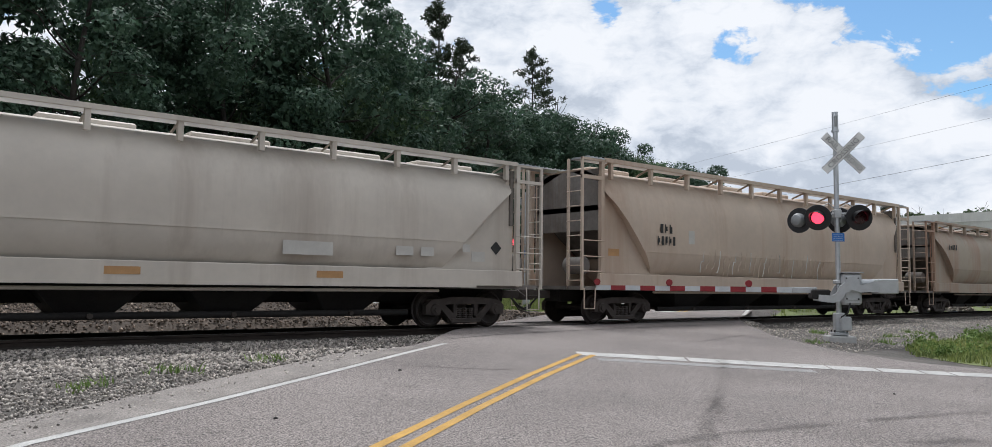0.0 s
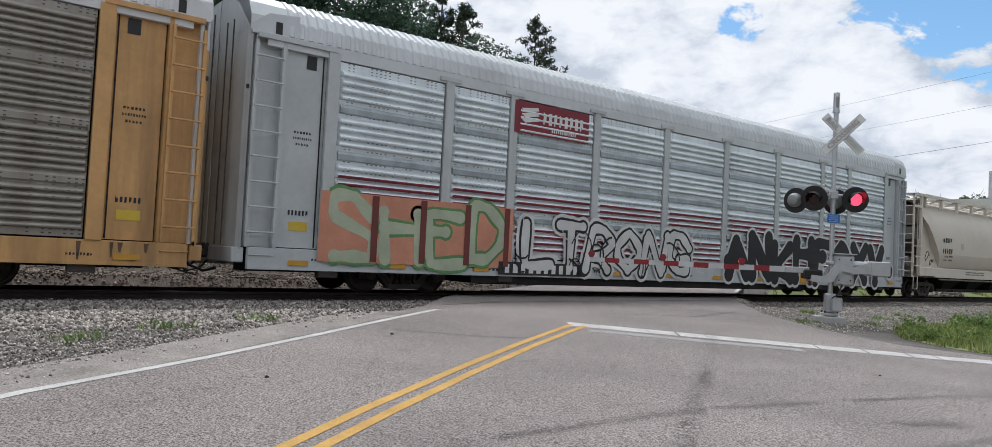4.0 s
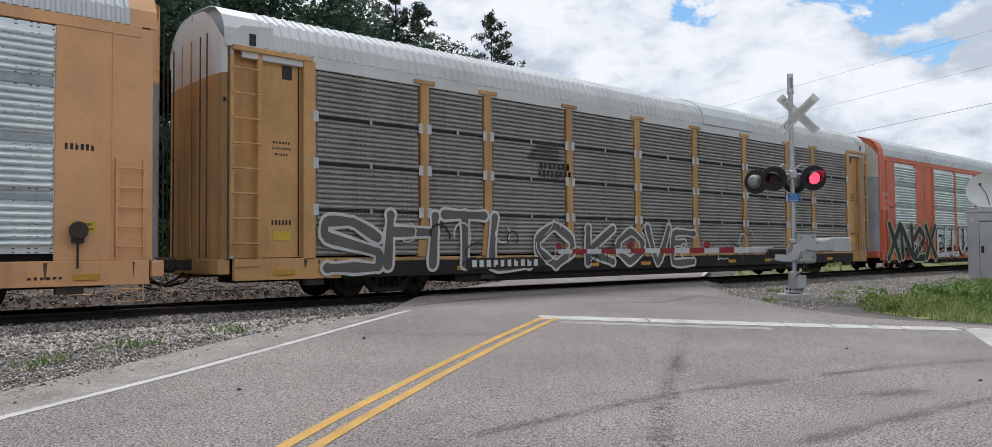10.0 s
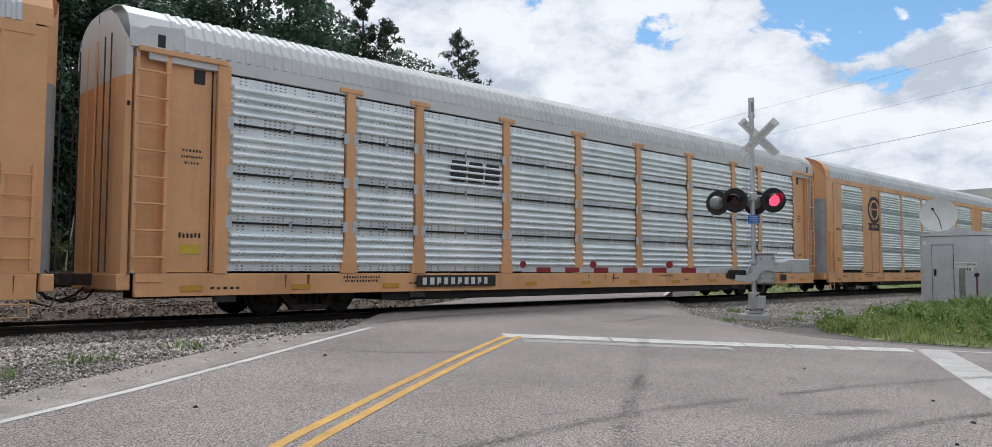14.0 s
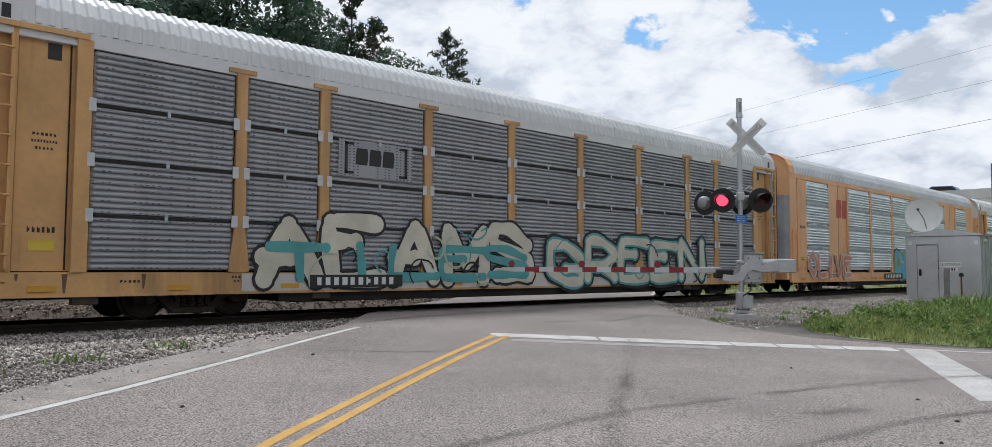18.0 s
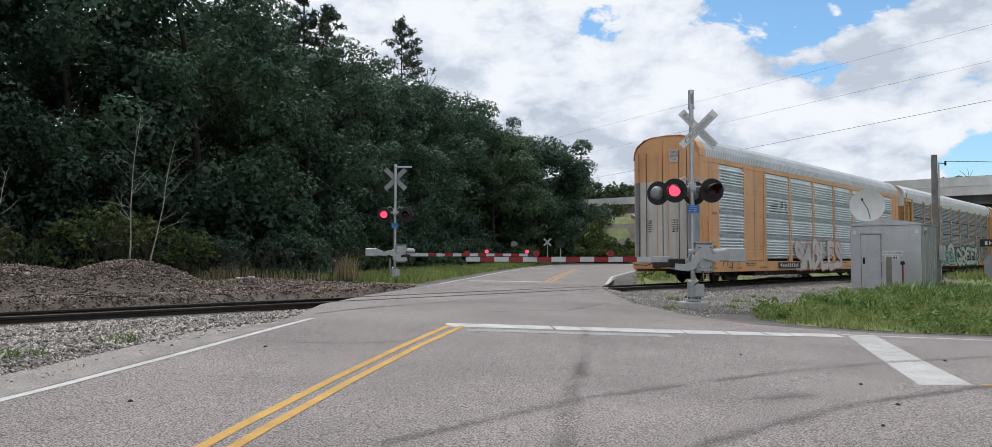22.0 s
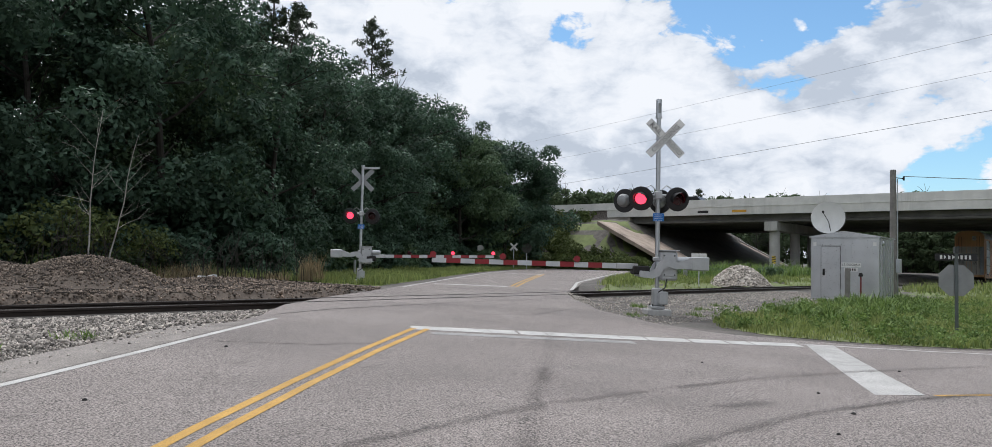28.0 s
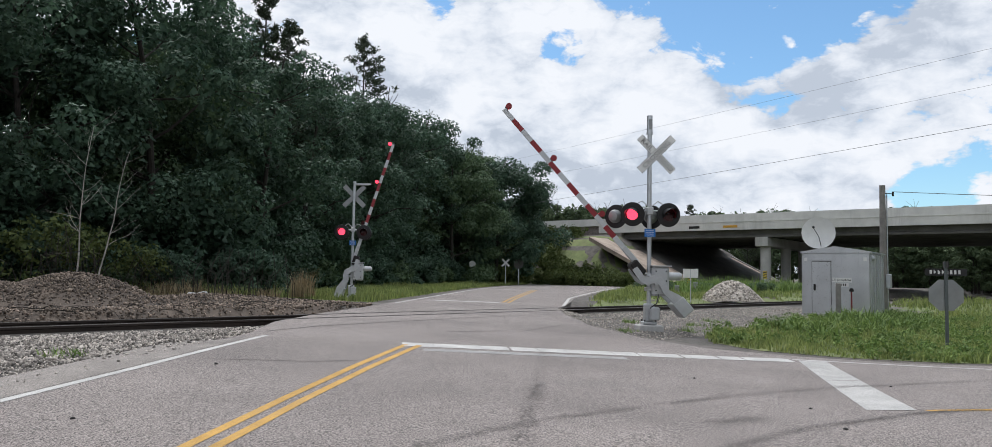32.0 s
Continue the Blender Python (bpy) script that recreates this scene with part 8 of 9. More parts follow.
# ---- trees and plants ----
def clump_leaves(centres, radii, per, size, seed, squash=0.72):
    """Leaf sprays lying like shingles on rounded clumps, faces turned outward and up."""
    rng = np.random.default_rng(seed)
    c = np.repeat(np.array(centres), per, axis=0)
    r = np.repeat(np.array(radii), per)[:, None]
    n = len(c)
    d = rng.normal(0, 1, (n, 3))
    d[:, 2] += 0.35
    d /= np.linalg.norm(d, axis=1, keepdims=True)
    p = c + d * np.array([1, 1, squash]) * r * rng.uniform(0.12, 1.0, (n, 1)) ** 0.28 * rng.uniform(0.85, 1.18, (n, 1))
    nm = d * 0.9 + np.array([0, 0, 0.45]) + rng.normal(0, 0.42, (n, 3))
    nm /= np.linalg.norm(nm, axis=1, keepdims=True)
    a = np.cross(nm, rng.normal(0, 1, (n, 3)))
    a /= np.linalg.norm(a, axis=1, keepdims=True)
    b = np.cross(nm, a)
    s = size * rng.uniform(0.5, 1.4, (n, 1))
    up = nm * s * 0.16
    v = np.stack([p - a * s * 0.55 - up, p + a * s * 0.35 + b * s * 0.45, p + a * s * 0.35 - b * s * 0.45], 1).reshape(-1, 3)
    return v, np.arange(n * 3).reshape(-1, 3)


def leaf_cloud(centres, radii, per, size, seed, droop=0.25, flat=0.0):
    """Many small leaf sprays round given centres, as two-triangle blades."""
    rng = np.random.default_rng(seed)
    c = np.repeat(np.array(centres), per, axis=0)
    r = np.repeat(np.array(radii), per)[:, None]
    n = len(c)
    d = rng.normal(0, 1, (n, 3))
    d /= np.linalg.norm(d, axis=1, keepdims=True)
    d[:, 2] *= 1 - flat
    p = c + d * r * rng.uniform(0.25, 1.0, (n, 1)) ** 0.6
    a = rng.normal(0, 1, (n, 3))
    a[:, 2] -= droop
    a /= np.linalg.norm(a, axis=1, keepdims=True)
    b = np.cross(a, rng.normal(0, 1, (n, 3)))
    b /= np.linalg.norm(b, axis=1, keepdims=True)
    s = size * rng.uniform(0.55, 1.35, (n, 1))
    up = np.cross(a, b) * s * 0.18
    v = np.stack([p - a * s * 0.5, p + b * s * 0.30 + up, p + a * s * 0.55, p - b * s * 0.30 + up], 1).reshape(-1, 3)
    i = np.arange(n)[:, None] * 4
    return v, np.concatenate([i + [[0, 1, 2]], i + [[0, 2, 3]]], 1).reshape(-1, 3)


def fast_mesh(name, v, f, mat):
    me = bpy.data.meshes.new(name)
    me.vertices.add(len(v))
    me.vertices.foreach_set("co", np.asarray(v, np.float32).ravel())
    k = f.shape[1]
    me.loops.add(f.size)
    me.loops.foreach_set("vertex_index", f.astype(np.int32).ravel())
    me.polygons.add(len(f))
    me.polygons.foreach_set("loop_start", np.arange(0, f.size, k, dtype=np.int32))
    me.update(calc_edges=True)
    me.materials.append(mat)
    return me


def branch(b, p, d, length, r, depth, rnd, tips, spread=0.6):
    """A limb that wanders, tapers and forks."""
    n = 3
    for i in range(n):
        q = p + d * (length / n)
        b.tube(p, q, r, 6, 0, r * 0.8)
        r *= 0.8
        p = q
        d = (d + Vector((rnd.gauss(0, 0.12), rnd.gauss(0, 0.12), rnd.gauss(0.04, 0.08)))).normalized()
    if depth == 0:
        tips.append(p)
        return
    for k in range(rnd.choice((2, 3))):
        e = (d + Vector((rnd.gauss(0, spread), rnd.gauss(0, spread), rnd.gauss(0.1, spread * 0.6)))).normalized()
        branch(b, p, e, length * rnd.uniform(0.6, 0.85), r * 0.75, depth - 1, rnd, tips, spread)


def broadleaf(seed, height, width, leaf, per=290, size=0.20, low=0.10):
    """An oak-like tree: trunk, forking limbs and a ragged crown of leaf sprays."""
    rnd = random.Random(seed)
    t = thing("broadleaf_tree", "dark green leafy tree", "tree", group="trees of the wood")
    b = Build()
    tips = []
    p = Vector((0, 0, -0.3))
    d = Vector((rnd.gauss(0, 0.04), rnd.gauss(0, 0.04), 1)).normalized()
    r = height * 0.014 + 0.05
    steps_ = 7
    for i in range(steps_):
        q = p + d * (height * 0.80 / steps_)
        b.tube(p, q, r, 9, 0, r * 0.86)
        r *= 0.86
        p = q
        d = (d + Vector((rnd.gauss(0, 0.05), rnd.gauss(0, 0.05), 0.05))).normalized()
        if i >= 1:
            for k in range(3):
                a = rnd.uniform(0, 6.283)
                e = Vector((math.cos(a), math.sin(a), rnd.uniform(0.15, 0.7))).normalized()
                f = 1.0 - 0.55 * abs(i / steps_ - 0.45)
                branch(b, p, e, width * 0.36 * f * rnd.uniform(0.6, 1.1), r * 0.5, 1, rnd, tips)
    branch(b, p, d, height * 0.16, r, 1, rnd, tips)
    part("trunk", b, BARK, t, "dark forking trunk", True)
    # clumps of leaves on the limb tips and all round the crown's outline, large sprays within
    cs, rs = [], []
    for q in tips[::2]:
        cs.append((q.x, q.y, min(max(q.z, height * low), height * 0.92)))
        rs.append(rnd.uniform(0.6, 1.05) * width * 0.13)
    for k in range(54):
        a, u = rnd.uniform(0, 6.283), rnd.uniform(low, 0.94)
        rad = width * 0.5 * (math.sin(math.pi * min(1, (u - low) / (1 - low) * 0.80 + 0.16)) ** 0.6) * rnd.uniform(0.66, 1.0)
        cs.append((rad * math.cos(a), rad * math.sin(a), height * u))
        rs.append(rnd.uniform(0.55, 1.15) * width * 0.125)
    v, f = clump_leaves(cs, rs, per, size, seed)
    ins = [(x * 0.72, y * 0.72, z * 0.94) for x, y, z in cs]
    v2, f2 = leaf_cloud(ins, [r * 0.8 for r in rs], 26, 0.42, seed + 1)
    v, f = np.concatenate([v, v2]), np.concatenate([f, f2 + len(v)])
    part("crown", fast_mesh("crown", v, f, leaf), None, t, "ragged crown of small leaves")
    return t


def pine(seed, height, bare=0.45, leaf=None):
    """A loblolly pine: a straight bare trunk, whorled limbs and tufts of needles."""
    rnd = random.Random(seed)
    t = thing("pine_tree", "tall pine with open tufted crown above the wood", "tree", group="pines")
    b = Build()
    b.tube((0, 0, -0.3), (0.1, 0.05, height * 0.97), 0.19, 10, 0, 0.03)
    cs, rs = [], []
    z = height * bare
    while z < height * 0.97:
        u = max(0.0, (z / height - bare) / (1 - bare))
        reach = (1.0 - u ** 1.5) * height * 0.15 + 0.35
        for k in range(rnd.choice((2, 3, 3))):
            a = rnd.uniform(0, 6.283)
            L = reach * rnd.uniform(0.45, 1.15)
            e = Vector((math.cos(a), math.sin(a), rnd.uniform(0.1, 0.5))).normalized()
            p0 = Vector((0.1 * u, 0, z))
            p1 = p0 + e * L
            b.tube(p0, p1, 0.045 * (1 - 0.6 * u), 5, 0, 0.015)
            for q in (0.55, 0.8, 1.0):
                cs.append(tuple(p0 + e * L * q + Vector((rnd.gauss(0, 0.12), rnd.gauss(0, 0.12), 0.08))))
                rs.append(rnd.uniform(0.22, 0.42))
        z += rnd.uniform(0.28, 0.55)
    cs.append((0.1, 0.05, height * 0.985))
    rs.append(0.4)
    part("trunk", b, BARK, t, "straight bark-covered trunk", True)
    v, f = leaf_cloud(cs, rs, 15, 0.42, seed, -0.2)
    v2 = v.reshape(-1, 4, 3)
    mid = v2.mean(1, keepdims=True)
    ax = v2[:, 2:3] - v2[:, 0:1]
    v2[:, 1::2] = mid + (v2[:, 1::2] - mid) * 0.42
    part("crown", fast_mesh("needles", v2.reshape(-1, 3), f, NEEDLE), None, t, "open tufts of needles")
    return t


def shrub(seed, height, width, leaf, per=55, size=0.16, label="dense dark green shrub at the wood edge", n=24):
    rnd = random.Random(seed)
    t = thing("shrub", label, "shrub", group="shrubs")
    b = Build()
    tips = []
    for k in range(7):
        a = rnd.uniform(0, 6.283)
        branch(b, Vector((0, 0, -0.1)), Vector((0.5 * math.cos(a), 0.5 * math.sin(a), 1)).normalized(), height * 0.45, 0.03, 1, rnd, tips, 0.5)
    part("woody_base", b, BARK, t, "thin woody stems")
    cs = [tuple(q) for q in tips]
    rs = [rnd.uniform(0.7, 1.1) * width * 0.2 for q in tips]
    for k in range(n):
        a, r = rnd.uniform(0, 6.283), width * 0.5 * math.sqrt(rnd.random())
        cs.append((r * math.cos(a), r * math.sin(a), height * rnd.uniform(0.1, 0.9) * (1 - 0.5 * (2 * r / width) ** 2)))
        rs.append(rnd.uniform(0.6, 1.1) * width * 0.17)
    v, f = clump_leaves(cs, rs, per, size, seed)
    v[:, 2] = np.maximum(v[:, 2], 0.0)
    part("foliage", fast_mesh("foliage", v, f, leaf), None, t, "mass of small leaves")
    return t


def plant(base, spots, rnd, used):
    """Puts the first at its spot and copies it to the others."""
    for i, (x, y, s, z) in enumerate(spots):
        m = pose(x, y, z, 0, 0, rnd.uniform(0, 360))
        if base not in used:
            base.matrix_basis = m
            base.scale = (s, s, s)
            used.add(base)
        else:
            c = copy_thing(base, m)
            c.scale = (s, s, s)


rnd = random.Random(77)
OAKS = [broadleaf(101, 15, 10.5, LEAF), broadleaf(102, 16, 9.5, LEAF), broadleaf(103, 14, 11, LEAF2), broadleaf(104, 15.5, 9.0, LEAF), broadleaf(105, 13, 9.5, LEAF2, 290, 0.195, 0.06)]
FAROAKS = [broadleaf(111, 15, 10.5, FARLEAF, 60, 0.5), broadleaf(112, 14, 10.5, FARLEAF, 60, 0.5, 0.05)]
used = set()
rows = []
# the wood's edge follows the track, then bends away along the far verge
front = [(x, 33.5 + 1.2 * math.sin(x * 0.7)) for x in range(-66, 24, 6)] + [(26.5, 36.5), (31.5, 42.0), (37.5, 46.0), (43.5, 50.0), (50.0, 54.0), (56.5, 57.5), (60.5, 56.0), (63.0, 60.5), (66.5, 58.8), (70.0, 61.5)]
tall = {26.5: 1.12, 31.5: 1.10, 37.5: 1.06, 43.5: 1.16, 50.0: 1.2, 56.5: 1.2, 63.0: 1.12, 60.5: 1.1, 66.5: 1.1, 70.0: 1.1}
for x, y in front:
    s = tall.get(x, 0.92 if x < 10 else 1.02)
    rows.append((x + rnd.uniform(-1, 1), y + rnd.uniform(-0.8, 0.8), s * rnd.uniform(0.92, 1.06)))
for x in range(-70, 30, 7):
    rows.append((x + rnd.uniform(-2, 2), 42 + rnd.uniform(-2, 2), rnd.uniform(0.95, 1.15)))
for x, y in ((27, 47), (34, 53), (41, 57), (49, 61), (57, 65), (66, 68), (72, 66), (74, 71), (80, 70)):
    rows.append((x, y, rnd.uniform(1.02, 1.18)))
for x in range(-60, 32, 11):
    rows.append((x + rnd.uniform(-2, 2), 50 + rnd.uniform(-2, 2), rnd.uniform(0.9, 1.05)))
for x in range(-64, 26, 6):
    rows.append((x + rnd.uniform(-2, 2), 38 + rnd.uniform(-1, 1), rnd.uniform(0.8, 1.0)))
# the wood's crest as it stands against the sky from the crossing: bearing and height in degrees
CREST = [(34.0, 20.5), (35.2, 18.3), (36.2, 15.6), (39.5, 14.4), (41.2, 13.8), (44.1, 13.2), (47.0, 12.2), (48.4, 11.0), (49.8, 9.4), (51.6, 8.9), (53.2, 8.2), (55.0, 6.0), (58.0, 3.5)]
HEIGHTS = {b: h for b, h in zip(OAKS, (15.2, 16.2, 14.3, 15.7, 13.3))}


def under_crest(b, x, y, s, z):
    d, a = math.hypot(x, y), math.degrees(math.atan2(x, y)) + 1.6
    if a < 34 or y < 0:
        return s
    for (a0, e0), (a1, e1) in zip(CREST, CREST[1:]):
        if a0 <= a <= a1:
            e = e0 + (e1 - e0) * (a - a0) / (a1 - a0)
            top = (math.tan(radians(e)) * d + 1.5 - z) / HEIGHTS[b]
            return min(1.3, top * rnd.uniform(0.93, 1.02)) if d < 90 and s > 0.9 else min(s, top)
    return s


spots = {b: [] for b in OAKS + FAROAKS}
for i, (x, y, s) in enumerate(rows):
    oak = OAKS[(i * 3 + rnd.randrange(2)) % 5]
    z = ground_z(x, y) - 0.05 if x < 76 else 1.2
    spots[oak].append((x, y, under_crest(oak, x, y, s, z), z))
# far trees behind the bridge and beyond the track's end
for i in range(46):
    x, y = rnd.uniform(143, 215), rnd.uniform(-70, 130)
    if 4 < y < 18:
        y += 20
    spots[FAROAKS[i % 2]].append((x, y, rnd.uniform(0.75, 1.05), 0.9))
for i in range(16):
    spots[FAROAKS[i % 2]].append((rnd.uniform(230, 330), rnd.uniform(2, 34) + (16 if i % 2 else -16), rnd.uniform(0.7, 1.0), 0.9))
for i in range(40):
    x = rnd.uniform(140, 175)
    a = rnd.uniform(74.5, 83.5)
    if abs(a - 80.7) < 0.8:
        a -= 1.8
    spots[FAROAKS[i % 2]].append((x, x / math.tan(radians(a)), rnd.uniform(0.55, 0.75), 0.9))
for x, y, top in ((138.2, 98.9, 17.6), (140, 96.0, 18.6), (144.6, 89.4, 17.6), (147.6, 84.3, 19.4), (142, 93, 17.2), (146, 87, 18.0), (156.5, 66.4, 17.0), (157.9, 63.0, 17.2), (160, 57.2, 17.2), (162, 51, 16.5), (135, 102, 18), (132, 106, 18.5)):
    spots[FAROAKS[int(x) % 2]].append((x, y, (top - 1.0) / 15.0, 1.0))
# unseen trees added behind the camera to darken the train's side and reflections
for i in range(52):
    a = radians(175 + i * 3.9)
    d = rnd.uniform(44, 60)
    x, y = d * math.cos(a), d * math.sin(a)
    if y < -14:
        spots[FAROAKS[i % 2]].append((x, y, rnd.uniform(0.95, 1.2), 0.0))
for b in OAKS + FAROAKS:
    plant(b, spots[b], rnd, used)
# one broad dark tree by the far bend
big = broadleaf(120, 14.2, 13.0, LEAF, 520, 0.27, 0.03)
tagged(big, "broad dark tree with drooping boughs beside the far bend")
big.matrix_basis = pose(70.5, 57.0, 1.0)
pine1 = pine(201, 22.3, 0.5)
pine1.matrix_basis = pose(46.3, 53.1, 0.9)
pine2 = pine(202, 19.5, 0.35)
plant(pine2, [(28.5, 42.0, 1.0, 0.7), (33.5, 46.5, 0.98, 0.7), (-4.0, 40.0, 0.95, 0.7), (140, 66, 0.8, 1.0), (128, 50, 0.62, 1.0), (55.5, 61.5, 0.86, 1.0)], rnd, used)

# undergrowth along the wood
bush = [shrub(301, 2.6, 3.4, LEAF, 110, 0.17), shrub(302, 1.9, 3.0, LEAF2, 110, 0.16), shrub(303, 3.4, 3.2, LEAF, 110, 0.18)]
sp = {b: [] for b in bush}
for i in range(64):
    x = -50 + i * 1.25 + rnd.uniform(-0.6, 0.6)
    y = 31.0 + rnd.uniform(-0.8, 1.6) + (max(0, x - 21) * 0.95)
    sp[bush[i % 3]].append((x, y, rnd.uniform(0.5, 0.95), ground_z(x, y)))
for i in range(34):
    t = i / 33
    x, y = 27 + 42 * t + rnd.uniform(-1, 1), 38.5 + 21 * t + rnd.uniform(-0.6, 1.4)
    sp[bush[(i + 1) % 3]].append((x, y, rnd.uniform(0.7, 1.3), ground_z(x, y)))
for i in range(26):
    x = -46 + i * 2.8 + rnd.uniform(-1, 1)
    sp[bush[2]].append((x, 35.5 + rnd.uniform(-0.8, 1.6) + max(0, x - 21) * 0.95, rnd.uniform(1.2, 1.8), 0.6))
# outsized shrubs added inside the wood as a dark backing against sky gaps
for i in range(44):
    x = -52 + i * 2.1 + rnd.uniform(-0.8, 0.8)
    sp[bush[2]].append((x, 45 + rnd.uniform(-2, 2) + max(0, x - 20) * 0.6, rnd.uniform(1.9, 2.6), 0.6))
for i in range(16):
    q = i / 15
    sp[bush[2]].append((40 + 36 * q + rnd.uniform(-1, 1), 56 + 13 * q + rnd.uniform(-1, 1), rnd.uniform(1.8, 2.5), 0.8))
# the bank below the bridge end is grown over
bank = []
for i in range(230):
    y = rnd.uniform(43, 92)
    x = rnd.uniform(77.0, 90.0) if y > 55.5 else rnd.uniform(74.5, 82.0)
    bank.append((x, y, rnd.uniform(0.5, 0.9), ground_z(x, y) - 0.15))
for i in range(46):
    x, y = rnd.uniform(66, 78), rnd.uniform(57, 66)
    bank.append((x, y, rnd.uniform(0.7, 1.2), ground_z(x, y) - 0.1))
for i in range(26):
    x, y = rnd.uniform(58, 88), rnd.uniform(24, 38)
    if not on_road(x, y):
        sp[bush[1]].append((x, y, rnd.uniform(0.35, 0.6), ground_z(x, y) - 0.05))
for i in range(16):
    x, y = rnd.uniform(44, 80), rnd.uniform(-14, 4)
    sp[bush[i % 3]].append((x, y, rnd.uniform(0.4, 0.9), ground_z(x, y) - 0.05))
cs, rs = [], []
for x, y, s, z in bank:
    for k in range(20):
        a, q = rnd.uniform(0, 6.283), 1.6 * s * math.sqrt(rnd.random())
        cs.append((x + q * math.cos(a), y + q * math.sin(a), z + 0.1 + 2.2 * s * rnd.uniform(0.0, 0.95) * (1 - 0.35 * q / 1.6)))
        rs.append(rnd.uniform(0.3, 0.6) * s)
v, f = leaf_cloud(cs, rs, 34, 0.24, 311)
tagged(new("bank_growth", fast_mesh("bank_growth", v, f, BANKLEAF)), "tangled green growth covering the motorway bank", "shrubs", kind="stuff")
for b in bush:
    plant(b, sp[b], rnd, used)

# young leafy growth among the saplings
young = shrub(321, 3.6, 2.6, BANKLEAF, 30, 0.17, "thin young yellow-green growth before the dark wood", 20)
plant(young, [(10.6, 28.6, 1.0, ground_z(10.6, 28.6)), (12.6, 29.0, 0.9, ground_z(12.6, 29.0)), (8.2, 29.2, 0.8, ground_z(8.2, 29.2)), (14.6, 29.3, 0.7, ground_z(14.6, 29.3)), (4.5, 29.2, 0.75, ground_z(4.5, 29.2))], rnd, used)
# bare pale saplings on the spoil
def sapling(seed, x, y, h):
    r = random.Random(seed)
    t = thing("bare_sapling", "thin pale leafless sapling on the spoil heap", "tree", pose(x, y, ground_z(x, y)), "bare saplings")
    b = Build()
    p, d, rad = Vector((0, 0, -0.2)), Vector((r.gauss(0, 0.06), r.gauss(0, 0.06), 1)).normalized(), 0.036
    n = 12
    for i in range(n):
        q = p + d * h / n
        b.tube(p, q, rad, 6, 0, rad * 0.88)
        rad *= 0.88
        p = q
        d = (d + Vector((r.gauss(0, 0.06), r.gauss(0, 0.06), 0.04))).normalized()
        if i > 2:
            for k in range(r.choice((1, 2))):
                a = r.uniform(0, 6.283)
                e = Vector((math.cos(a), math.sin(a), r.uniform(0.3, 1.0))).normalized()
                branch(b, p, e, h * 0.16 * r.uniform(0.5, 1.1), rad * 0.5, 1, r, [], 0.4)
    part("stem", b, PALEBARK, t, "thin pale stem with bare twigs")
    return t


sapling(1, 11.4, 26.7, 5.3)
sapling(2, 12.1, 26.9, 4.9)
sapling(4, 7.6, 27.5, 3.4)
twigs = Build()
r = random.Random(8)
for k in range(330):
    x, y = r.uniform(-8, 19.5), r.uniform(25.0, 29.0)
    z = ground_z(x, y)
    twigs.path([(x, y, z - 0.05), (x + r.gauss(0, 0.12), y + r.gauss(0, 0.1), z + r.uniform(0.5, 0.9)), (x + r.gauss(0, 0.35), y + r.gauss(0, 0.2), z + r.uniform(0.7, 1.9))], r.uniform(0.006, 0.014), 4)
tagged(part("dead_stalks", twigs, BARK), "thin dead brown stalks along the spoil", "plants", kind="stuff")


def blades(name, places, mat, label, width=0.018, tuft=5, lean=0.35, seed=1):
    """Grass: each place x, y, z, height grows a tuft of narrow bent blades."""
    rng = np.random.default_rng(seed)
    P = np.repeat(np.array(places), tuft, axis=0)
    n = len(P)
    base = P[:, :3] + np.c_[rng.normal(0, 0.05, (n, 2)), np.full(n, -0.02)]
    h = P[:, 3:4] * rng.uniform(0.55, 1.15, (n, 1))
    a = rng.uniform(0, 6.283, n)
    d = np.c_[np.cos(a), np.sin(a), np.zeros(n)]
    s = np.c_[-np.sin(a), np.cos(a), np.zeros(n)] * width * rng.uniform(0.6, 1.4, (n, 1))
    up = np.array([[0, 0, 1.0]])
    mid = base + up * h * 0.55 + d * h * lean * 0.35 * rng.uniform(0.2, 1.2, (n, 1))
    tip = base + up * h + d * h * lean * rng.uniform(0.3, 1.6, (n, 1))
    v = np.stack([base - s, base + s, mid + s * 0.7, mid - s * 0.7, tip], 1).reshape(-1, 3)
    i = np.arange(n)[:, None] * 5
    f = np.concatenate([i + [[0, 1, 2]], i + [[0, 2, 3]], i + [[3, 2, 4]]], 1).reshape(-1, 3)
    ob = new(name, fast_mesh(name, v, f, mat))
    return tagged(ob, label, "grass", kind="stuff")


def inside(poly, x, y):
    k = False
    for (x0, y0), (x1, y1) in zip(poly, poly[1:] + poly[:1]):
        if (y0 > y) != (y1 > y) and x < (x1 - x0) * (y - y0) / (y1 - y0) + x0:
            k = not k
    return k


def sow(poly, n, lo, hi, seed, edge=0.0):
    r = random.Random(seed)
    xs, ys = [p[0] for p in poly], [p[1] for p in poly]
    out = []
    while len(out) < n:
        x, y = r.uniform(min(xs), max(xs)), r.uniform(min(ys), max(ys))
        if inside(poly, x, y) and not on_road(x, y):
            k = 0.5 + 0.9 * noise.noise(Vector((x * 0.35, y * 0.35, seed)))
            out.append((x, y, ground_z(x, y), r.uniform(lo, hi) * max(0.35, k + 0.25)))
    return out


